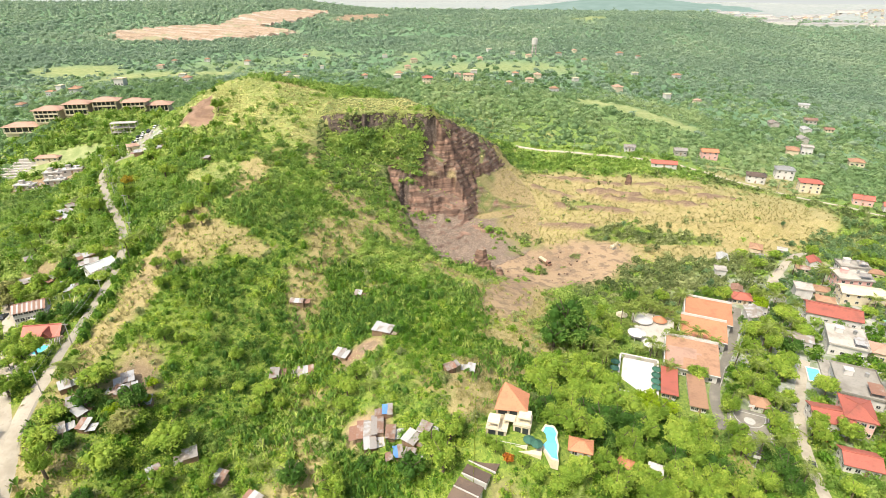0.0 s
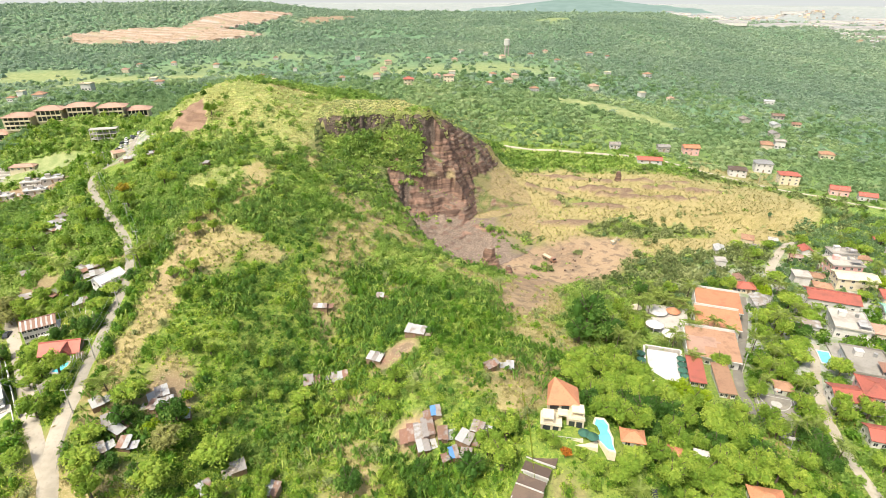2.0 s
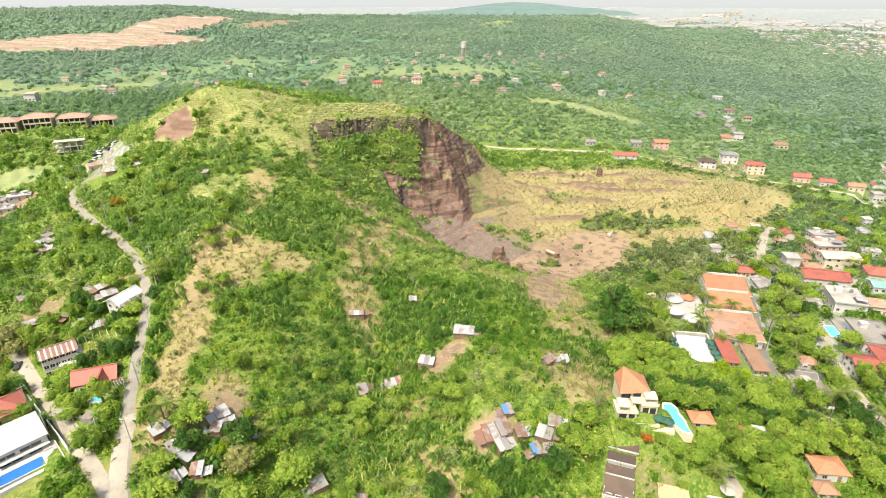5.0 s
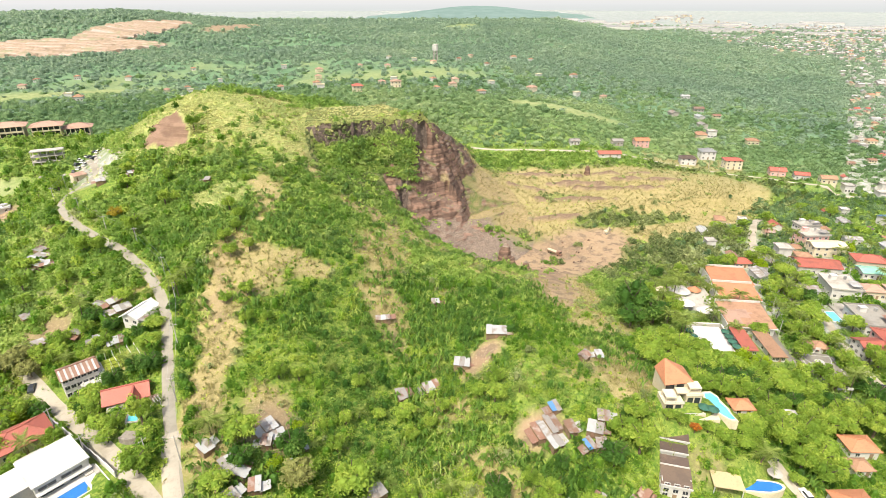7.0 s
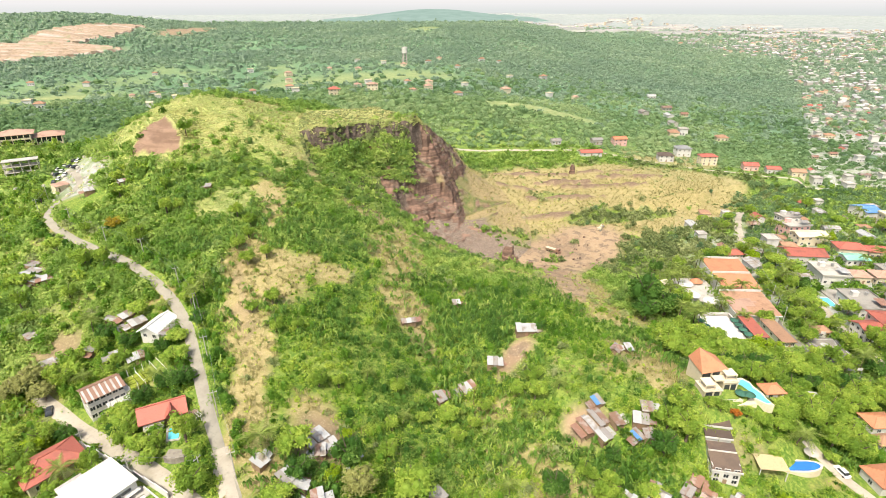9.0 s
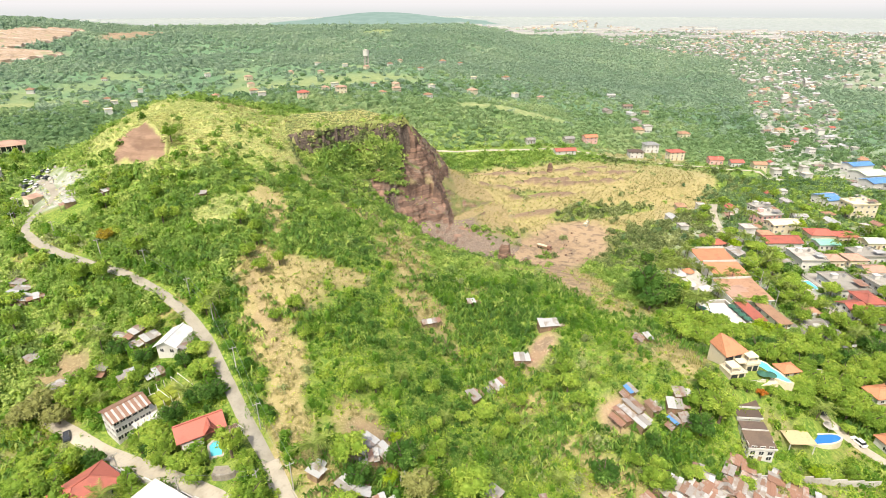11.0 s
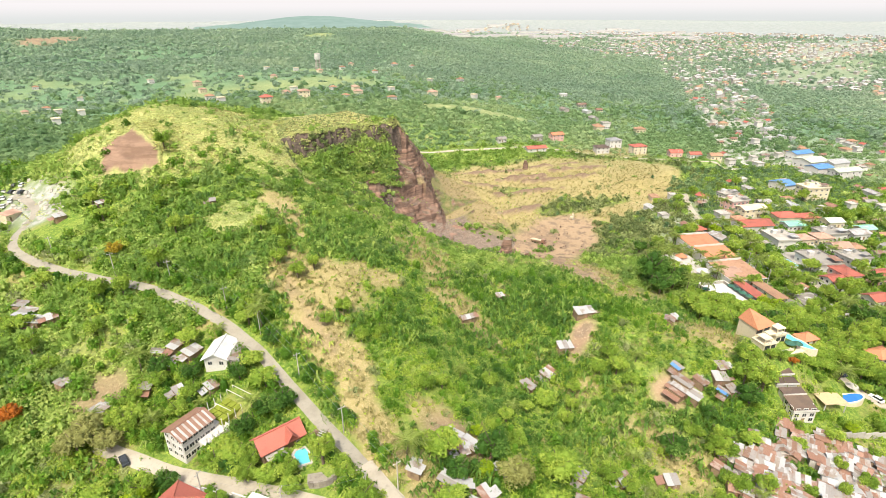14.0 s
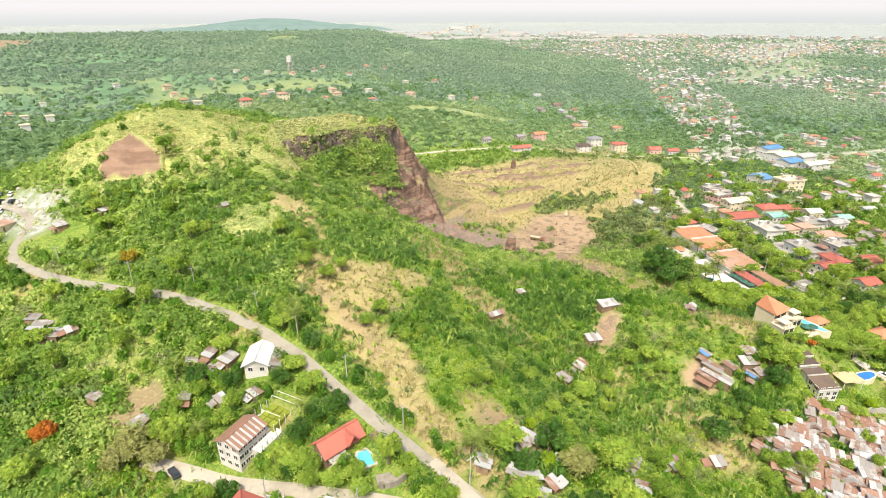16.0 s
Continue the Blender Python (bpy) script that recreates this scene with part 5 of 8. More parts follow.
for i in range(9):
    t = i / 9
    xa, ya = -152 + 25 * t, 148 - 31.5 * t
    zz = ground_at(xa, ya)
    part("panel", Shape().box(xa + 134, ya - 121, zz - 1, zz + 2.0, 4.9, 0.25, -51).mesh("panel"), WHITE, wall_run)

wh = house("house", "house with a bright white metal roof below the road", -136.8, 187.8, 9.2, 6.6, 3.4, 58, "gable", 1.7, 0.8, WHITE, ROOF_WHITE, 1, (2, 2, 2, 2), z=13.0)
part("annex_roof", Shape().slab([(-5, -8.4, 2.2), (4.5, -8.4, 2.2), (4.5, -3.6, 3.3), (-5, -3.6, 3.3)], 0.1).box(-0.2, -5.8, -2, 2.2, 8.6, 3.6).mesh("annex_roof"), TIN, wh, "grey iron lean-to roof")
for k, (sx, sy, sw, sd, st) in enumerate([(-144, 194, 6, 3.4, 30), (-148, 199, 5, 3, 40), (-150, 194, 4, 3, 10), (-142, 178, 3.5, 3, 20), (-153, 200, 3.4, 3, 70)]):
    shack("patched shed of grey iron sheets beside the white-roofed house", sx, sy, sw, sd, st, (TIN_BRIGHT, TIN))
for k, (sx, sy, sw, sd, st, r) in enumerate([(-188, 247, 7, 5, 60, TIN_BRIGHT), (-185, 239, 6, 4, 65, TIN_BRIGHT), (-180, 236, 4, 3, 10, TIN_BRIGHT), (-190, 254, 5, 4, 60, TIN)]):
    shack("grey tin-roofed shed in a clearing among trees", sx, sy, sw, sd, st, (r, TIN))
for sx, sy, sw, sd, st in [(-170, 189, 4.6, 3.4, 35), (-158, 190, 4, 3.2, 65), (-150, 183, 3.4, 3, 15), (-178, 204, 4, 3, 40)]:
    shack("small hut with a weathered iron roof under trees", sx, sy, sw, sd, st, (TIN, TIN_BRIGHT))

# --- shacks on the slope
for lab, sx, sy, sw, sd, st, rf, g in [
        ("white-roofed shack with one red roof sheet", -46, 142.5, 6.0, 4.2, 12, (TIN_BRIGHT, TIN_BRIGHT, TIN_RUST), True),
        ("shack with a pale iron roof on bare earth", -34.5, 147.5, 6.0, 3.8, -22, (TIN_BRIGHT, TIN), True),
        ("long open shelter under pale iron sheets", -20.6, 153, 8.0, 4.2, -20, (TIN_BRIGHT,), True),
        ("ruined stall of planks and grey sheets", -56, 175.5, 6.0, 3.0, -5, (TIN, TIN_BRIGHT), False),
        ("small roof of pale boards in scrub", -34, 184.5, 3.5, 2.2, -8, (TIN_BRIGHT,), True),
        ("narrow grey shack half hidden in banana plants", -56, 141, 3.6, 4.4, 10, (TIN,), True),
        ("hut with patched iron roof and a red wall", 2, 134, 4.0, 3.2, 30, (TIN, TIN_RUST), False),
        ("small grey hut on the dry spur", 9, 136, 2.8, 2.6, -10, (TIN_BRIGHT,), True)]:
    shack(lab, sx, sy, sw, sd, st, rf, lean=g)
for sx, sy, sw, sd, st, rf in [(-22.5, 112.5, 4, 6, 5, TIN_RUST), (-18.5, 113, 4, 6, 5, TIN), (-16, 117.5, 3.4, 3, 5, TIN_BLUE), (-20, 108, 4, 4, 10, TIN_BRIGHT), (-14.5, 110, 3.2, 4, 0, TIN),
                               (-8.5, 107.5, 5, 4, -35, TIN_BRIGHT), (-5, 109.5, 4, 3.4, -25, TIN_BRIGHT), (-9, 103, 3.4, 3, -20, TIN), (-12, 104, 3, 3, 10, TIN_BLUE)]:
    shack("cramped shack under iron sheets and tarpaulin", sx, sy, sw, sd, st, (rf, TIN))
for sx, sy, sw, sd, st, rf in [(-94, 126, 4, 4, 30, TIN), (-91.5, 122.5, 4, 4.4, 20, TIN_BRIGHT), (-94.5, 121, 3, 3, -10, TIN_RUST), (-108.5, 120, 3.4, 3.2, 40, TIN_BRIGHT), (-103, 114.5, 4, 3.6, 30, TIN), (-100, 112, 3.4, 3.2, 60, TIN_BRIGHT),
                               (-97, 108.5, 3.4, 3, 0, TIN_RUST), (-89, 113, 3, 3.4, 20, TIN_BRIGHT), (-102, 106, 3.6, 3.4, 35, TIN), (-86, 120, 2.8, 2.6, 15, TIN)]:
    shack("tin shack in a tight row below the hill road", sx, sy, sw, sd, st, (rf, TIN_BRIGHT))
for sx, sy, sw, sd, st in [(-69, 106, 4.5, 3.4, 25), (-59, 100, 4.0, 3.4, -15), (-75, 99, 4, 3.4, 40), (-48, 94, 4, 3, -30)]:
    shack("lone tin shack hidden among fronds", sx, sy, sw, sd, st, (TIN_BRIGHT, TIN))
# the crowded quarter of iron roofs
for i in range(17):
    for j in range(14):
        u, v = -42 + i * 3.05, 60 + j * 2.5
        x = u - 0.38 * (v - 80) + random.uniform(-0.7, 0.7)
        y = v - 0.22 * (u + 15) + random.uniform(-0.6, 0.6)
        if near_line(np.array(x), np.array(y), [(3, 89), (10, 102)]) < 6 or (j > 11 and random.random() < 0.5) or random.random() < 0.12 or x > 12 or y > 96 or (x < -34 and random.random() < 0.5):
            continue
        if grain(np.array(x), np.array(y), 7, 55) > 0.62:
            continue
        sheets = [random.choice((TIN_RUST, TIN_RUST, TIN_RUST, TIN, TIN, TIN_BRIGHT)) for _ in range(4)]
        sheets = random.choice((sheets, sheets[:1] * 3 + sheets[1:], sheets[::-1], [TIN_BRIGHT, TIN, TIN_BRIGHT, TIN_WHITE]))
        shack("crowded shack under overlapping iron sheets", x, y, random.uniform(3.0, 4.4), random.uniform(2.5, 3.4), -62 + random.choice((0, 0, 90)) + random.uniform(-14, 14), sheets,
              random.uniform(1.5, 2.4), random.choice((TIMBER, CONCRETE, TIMBER, TIN)), random.random() < 0.7, "crowded quarter of shacks")

# --- the villa with the pointed roof, on its terrace above the slope
VZ = 7.0
v = thing("villa", "cream villa with a steep orange pyramid roof and terraces", "villa", 17.8, 109.8, VZ, -15)
v.scale = (0.7, 0.7, 0.7)
part("wall", Shape().box(0.2, 5.8, -6, 9.0, 10.6, 10.0).box(5.6, -0.8, -6, 6.0, 6.4, 6.4).box(-3.6, -3.6, -6, 4.8, 7.6, 7.0).mesh("wall"), CREAM, v)
eaves = [(-5.6, -0.8, 8.8), (7.0, 0.9, 8.8), (6.6, 11.4, 8.8), (-5.4, 11.4, 8.8)]
s = Shape()
for i in range(4):
    s.slab([eaves[i], eaves[(i + 1) % 4], (-3.2, 8.6, 15.2)], 0.3)
part("roof", s.mesh("roof"), TILE_ORANGE, v, "steep orange tile pyramid")
part("terrace", Shape().box(5.6, -0.9, 6.0, 6.25, 6.9, 6.9).box(-3.6, -3.8, 4.8, 5.05, 8.2, 7.6).box(0.4, -7.6, -6, 1.0, 16.4, 4.0).mesh("terrace"), CREAM, v)
for x0, y0, x1, n, z0 in ((-7.6, -9.5, 8.4, 9, 1.0), (-7.5, -7.4, 0.3, 5, 5.05), (2.3, -4.2, 8.9, 5, 6.25)):
    rail = Shape().box((x0 + x1) / 2, y0, z0 + 0.9, z0 + 1.0, x1 - x0, 0.14)
    for i in range(n):
        rail.box(x0 + (x1 - x0) * i / (n - 1), y0, z0, z0 + 0.95, 0.16, 0.16)
    part("railing", rail.mesh("railing"), WHITE, v)
for cx, cy, ww, dd, z0, zt in ((-4.9, -4.4, 4.4, 5.0, 5.05, 7.5), (6.2, -0.6, 4.8, 4.6, 6.25, 8.6), (0.7, -2.0, 4.0, 3.4, 4.8, 7.0)):
    part("canopy", Shape().box(cx, cy, zt, zt + 0.22, ww, dd).box(cx, cy - dd / 2 + 0.1, zt - 0.35, zt, ww, 0.16).mesh("canopy"), CREAM, v, "flat cream canopy over the terrace")
    for sx in (-1, 1):
        for sy in (-1, 1):
            part("column", Shape().box(cx + sx * (ww / 2 - 0.2), cy + sy * (dd / 2 - 0.2), z0 - 0.3, zt, 0.28, 0.28).mesh("column"), CREAM, v)
for wx, wy, ww, z0, z1 in ((-5.2, -7.15, 2.8, 1.3, 4.2), (-1.8, -7.15, 2.2, 1.3, 4.2), (4.2, -4.05, 2.2, 2.0, 5.0), (7.0, -4.05, 2.2, 2.0, 5.0), (-2.6, 0.75, 3.4, 5.6, 8.2), (1.6, 0.75, 3.0, 5.6, 8.2), (-5.0, -9.65, 3.6, -2.6, 0.2), (-0.4, -9.65, 3.8, -2.6, 0.2), (5.2, -9.65, 4.4, -2.6, 0.2)):
    part("window", Shape().box(wx, wy, z0, z1, ww, 0.1).mesh("window"), GLASS, v)
for wy in (-2.4, 0.6):
    part("window", Shape().box(8.85, wy, 2.0, 5.0, 0.1, 2.0).mesh("window"), GLASS, v)
CLEAR.append((18.2, 108.8, 6.4, 8.0, -15))
pool("curving light-blue villa pool set in cream paving", 28.8, 105.2, [(0.85 * a, 0.85 * b) for a, b in ((-3.6, 4.6), (-3.4, 1.0), (-2.6, -2.0), (-0.5, -4.2), (2.6, -6.6), (4.6, -6.4), (3.2, -3.6), (2.4, -1.0), (0.8, 1.2), (0.6, 3.4), (-1.2, 5.4))], WATER, z=VZ + 0.2, turn=-31, deck=CREAM)
for ux, uy in ((22.6, 103.6), (24.4, 102.2)):
    u = thing("parasol", "dark green canvas parasol on the pool terrace", "parasol", ux, uy, VZ, 0, "pool parasols")
    part("pole", Shape().tube((0, 0, -0.2), (0, 0, 2.4), 0.05).mesh("pole"), STEEL, u)
    part("canopy", Shape().cone(0, 0, 1.9, 2.8, 1.7, 8).mesh("canopy"), CANVAS, u)
deck = part("pool_deck", Shape().box(0, 0, -6, 0, 6.0, 9, -15).mesh("pool_deck"), CREAM)
deck.matrix_basis = pose(23.6, 105.0, VZ)
tagged(deck, "cream paved terrace between villa and pool", "terrace", kind="structure")
CLEAR.append((24.5, 103.5, 5.5, 6.5, -15))

# --- the tiered dark-roofed house, its patio and pools
dz = -3.2
for k, (hx, hy, hw, hd, hh, lift) in enumerate([(4.4, 89.6, 6.8, 4.8, 5.2, 1.2), (6.5, 93.4, 6.4, 2.3, 6.1, 0.3), (8.6, 96.7, 6.4, 2.3, 6.2, 0.3), (11.0, 100.2, 7.0, 3.2, 6.3, 0.4)]):
    house("row_house", "tall white stepped house under dark brown roofs" if k == 0 else "white stepped house part under a low dark roof", hx, hy, hw, hd, hh, -30, "shed", lift, 0.3, WHITE, TILE_UMBER if k == 0 else TILE_BROWN,
          3 if k == 0 else 1, (3, 0, 2, 1) if k == 0 else (2, 0, 1, 0), z=dz + 0.6 * k, group="stepped houses")
    step_roof = bpy.data.objects[[o.name for o in bpy.data.objects if o.name.startswith("row_house")][-1]]
    part("fascia", Shape().box(0, -hd / 2 - 0.37, hh - 0.5, hh + 0.1, hw + 0.75, 0.14).mesh("fascia"), WHITE, step_roof, "white fascia board")
patio = thing("patio_roof", "flat cream awning roof over a patio", "awning", 18.5, 87.2, ground_at(18.5, 87.2), -27)
part("awning", Shape().box(0, 0, 2.7, 2.85, 7.4, 5.4).mesh("awning"), TAN_CANVAS, patio)
for sx in (-3.4, 3.4):
    for sy in (-2.4, 2.4):
        part("post", Shape().box(sx, sy, -1, 2.7, 0.2, 0.2).mesh("post"), WHITE, patio)
CLEAR.append((20, 87, 4.2, 3.4, -27))
pool("wavy deep-blue pool with a pale rim", 27.8, 86, oval(5.2, 2.2, 22, 0.28, 2), WATER_DEEP, z=-3.7, turn=-12, deck=CREAM)
g = thing("gazebo", "round concrete sunshade beside the pool", "gazebo", 34.5, 87.5, ground_at(34.5, 87.5))
part("roof", Shape().cone(0, 0, 2.3, 3.0, 1.9, 14, 0.3).mesh("roof"), CONCRETE, g)
part("post", Shape().tube((0, 0, -0.5), (0, 0, 2.4), 0.12).mesh("post"), CONCRETE, g)
bw = thing("boundary_wall", "grey block wall between the stepped house and the shacks", "wall", 10, 80, 0)
for i in range(8):
    xa, ya = -3.5 + i * 4.4, 84.5 - i * 1.9
    part("panel", Shape().box(xa - 10, ya - 80, ground_at(xa, ya) - 1, ground_at(xa, ya) + 2.2, 4.7, 0.22, -23).mesh("panel"), CONCRETE, bw)

# --- small orange-roofed pavilions in the grove
for lab, hx, hy, hw, hd, hh, ht, tl in [("small pavilion under an orange hipped roof", 36.8, 104.8, 5.6, 4.2, 2.8, -16, TILE_ORANGE), ("tiny orange-roofed cabin among trees", 50.5, 105.5, 4.4, 3.8, 2.6, -35, TILE_ORANGE),
                                        ("little white flat-roofed pump house in the grove", 59, 106, 3.2, 2.8, 2.4, -25, None), ("clay-roofed kiosk by the ball court", 106, 137.5, 5.4, 4.8, 2.8, -20, TILE_CLAY),
                                        ("clay-tiled house at the lane's end", 70, 92, 8, 6, 3.2, -17, TILE_ORANGE), ("small outhouse under a clay roof", 63, 86, 5, 4, 2.8, -15, TILE_CLAY), ("orange-roofed house beside the pale lane", 49, 76, 9, 7, 3.6, -14, TILE_ORANGE)]:
    house("pavilion" if hw < 7 else "house", lab, hx, hy, hw, hd, hh, ht, "hip" if tl else "flat", 1.5 if tl else 0.2, 0.5, WHITE, tl or WHITE, 1, (2, 1, 1, 1), category="pavilion" if hw < 7 else "house")

# --- resort with the three orange roofs
for lab, hx, hy, hw, hd, hh, ht, tl, kd, rs in [
        ("long hall under a bright orange tile roof", 114, 194, 17, 14.5, 5.4, -23, TILE_ORANGE, "shed", 1.3), ("orange-roofed hall with a white eaves wall", 105, 179, 16, 12, 5.2, -23, TILE_ORANGE, "shed", 1.3),
        ("wide hall under a weathered clay tile roof", 92.5, 160.5, 17, 17, 4.2, -22, TILE_CLAY, "shed", 1.1), ("narrow shed with a dark red roof", 78.5, 146, 4.2, 13.5, 3.0, -20, TILE_RED, "shed", 0.5),
        ("narrow shed with a brown-red roof", 86, 141, 4.4, 15, 3.0, -18, TILE_CLAY, "shed", 0.5)]:
    hall = house("hall", lab, hx, hy, hw, hd, hh, ht, kd, rs, 0.7, WHITE, tl, 1, (4, 4, 3, 3), group="resort halls", category="hall")
    if hw > 10:
        part("parapet", Shape().box(0, hd / 2 + 0.95, -1, hh + rs + 0.9, hw + 1.2, 0.35).box(-hw / 2 - 0.95, 0, -1, hh + 0.3, 0.3, hd).mesh("parapet"), WHITE, hall, "white parapet wall")
        part("gutter", Shape().box(0, -hd / 2 - 0.85, hh - 0.35, hh - 0.05, hw + 1.4, 0.3).mesh("gutter"), WHITE, hall)
    if tl is TILE_CLAY and hw > 10:
        rise_ = rs / (hd + 1.4)
        for u0, u1, v0, v1 in ((-8.6, -3.0, -7.5, 3.0), (-3.0, 1.5, -2.5, 3.8), (1.5, 3.2, 0.5, 1.6)):
            part("new_tiles", Shape().slab([(u, v, hh + 0.06 + (v + hd / 2 + 0.7) * rise_) for u, v in ((u0, v0), (u1, v0), (u1, v1), (u0, v1))], 0.05).mesh("new_tiles"), TILE_SALMON, hall, "lighter patch of newer tiles")
plaza = part("plaza", Shape().box(0, 0, -3, 0, 11, 19, -20).mesh("plaza"), WHITE)
plaza.matrix_basis = pose(69.5, 151, ground_at(69.5, 151) + 0.5)
tagged(plaza, "dazzling white paved court of the resort", "pavement", kind="structure")
CLEAR.append((69, 149, 8, 13, -20))
CLEAR.append((80, 141, 8, 11, -20))
court_wall = thing("court_wall", "low grey stone wall round the white court", "wall", 69.5, 151, ground_at(69.5, 151), -20)
for cx, cy, ww, dd in ((-6.6, 0, 0.5, 21), (6.6, 0, 0.5, 21), (0, 10.7, 12.7, 0.5), (0, -10.7, 12.7, 0.5)):
    part("wall_run", Shape().box(cx, cy, -2, 1.3, ww, dd).mesh("wall_run"), CONCRETE, court_wall)
    part("coping", Shape().box(cx, cy, 1.3, 1.42, ww + 0.16, dd + 0.16).mesh("coping"), WHITE, court_wall)
yard = part("yard", Shape().box(0, 0, -3, 0, 17, 34, -22).mesh("yard"), CONCRETE)
yard.matrix_basis = pose(85, 180, ground_at(85, 180) + 0.7)
tagged(yard, "pale concrete yard with paths between palms", "pavement", kind="structure")
CLEAR.append((85, 180, 7, 14, -22))
for i, (ux, uy) in enumerate([(63, 157), (61.5, 153), (60, 149), (74, 146.5), (75.5, 150), (77, 153.5), (73, 143)]):
    u = thing("parasol", "round dark green parasol at the edge of the white court", "parasol", ux, uy, ground_at(ux, uy) + 0.4, 0, "court parasols")
    part("pole", Shape().tube((0, 0, -0.4), (0, 0, 2.3), 0.05).mesh("pole"), STEEL, u)
    part("canopy", Shape().cone(0, 0, 1.8, 2.6, 1.7, 10).mesh("canopy"), CANVAS, u)
for gxx, gyy, gr, gm in [(85, 190, 4.0, WHITE), (78, 178, 3.6, WHITE), (92, 190, 3.0, TILE_ORANGE), (81, 170, 3.4, WHITE), (77, 194, 2.6, CREAM), (99, 198, 2.8, TILE_CLAY)]:
    u = thing("gazebo", "round gazebo with a low conical roof", "gazebo", gxx, gyy, ground_at(gxx, gyy) + 0.5, 0, "resort gazebos")
    part("roof", Shape().cone(0, 0, 2.4, 4.2, gr, 14, 0.2).mesh("roof"), gm, u)
    for k in range(6):
        a = k * math.pi / 3
        part("post", Shape().tube((gr * 0.8 * math.cos(a), gr * 0.8 * math.sin(a), -0.6), (gr * 0.8 * math.cos(a), gr * 0.8 * math.sin(a), 2.6), 0.1).mesh("post"), WHITE, u)
    CLEAR.append((gxx, gyy, gr, gr, 0))

# --- ball court
cz = ground_at(95, 124) + 0.5
court = part("ball_court", Shape().box(0, 0, -3, 0, 13, 27, -24).mesh("ball_court"), ASPHALT)
court.matrix_basis = pose(95.5, 122.5, cz)
tagged(court, "grey asphalt basketball court with white lines", "court", kind="structure")
CLEAR.append((98.5, 130, 5.6, 6, -24))
CLEAR.append((96.5, 125, 3.6, 11, -24))


def court_line(name, ring, width=0.14, closed=True):
    s = Shape()
    pts = ring + [ring[0]] if closed else ring
    for (ax, ay), (bx, by) in zip(pts, pts[1:]):
        dx, dy = bx - ax, by - ay
        L = max(math.hypot(dx, dy), 1e-3)
        px, py = -dy / L * width, dx / L * width
        s.add([(ax - px, ay - py, 0), (bx - px, by - py, 0), (bx + px, by + py, 0), (ax + px, ay + py, 0)], [(0, 1, 2, 3)])
    o = part(name, s.mesh(name), LINE, court, "white painted line")
    o.matrix_basis = pose(0, 0, 0.012, 0, 0, -24)


court_line("boundary_line", [(-5.6, -12), (5.6, -12), (5.6, 12), (-5.6, 12)])
court_line("half_line", [(-5.6, 0), (5.6, 0)], closed=False)
court_line("centre_circle", oval(1.8, 1.8, 20))
for sg in (-1, 1):
    court_line("arc_line", [(4.8 * math.cos(t), sg * (12 - 0.5 - 6.2 * math.sin(t))) for t in (math.pi * i / 16 for i in range(17))], closed=False)
    o = part("key_spot", Shape().add([(*p, 0) for p in oval(1.7, 1.7, 20)], [tuple(range(20))]).mesh("key_spot"), LINE, court, "white painted disc")
    o.matrix_basis = pose(0, 0, 0.016, 0, 0, -24) @ pose(0, sg * 8.2, 0)
    hoop = thing("basketball_stand", "white basketball stand at the end of the court", "hoop", 95.5 - sg * 12.6 * math.sin(radians(-24)), 122.5 + sg * 12.6 * math.cos(radians(-24)), cz, -24 if sg < 0 else 156, "basketball stands")
    part("post", Shape().tube((0, 0, 0), (0, 0, 3.2), 0.1).tube((0, 0, 3.2), (0, 1.1, 3.4), 0.07).mesh("post"), STEEL, hoop)
    part("backboard", Shape().box(0, 1.15, 2.9, 4.0, 1.8, 0.06).mesh("backboard"), WHITE, hoop)
    part("ring", Shape().tube((0, 1.45, 3.05), (0, 1.45, 3.09), 0.24, 0.24, 12).mesh("ring"), TILE_RED, hoop)

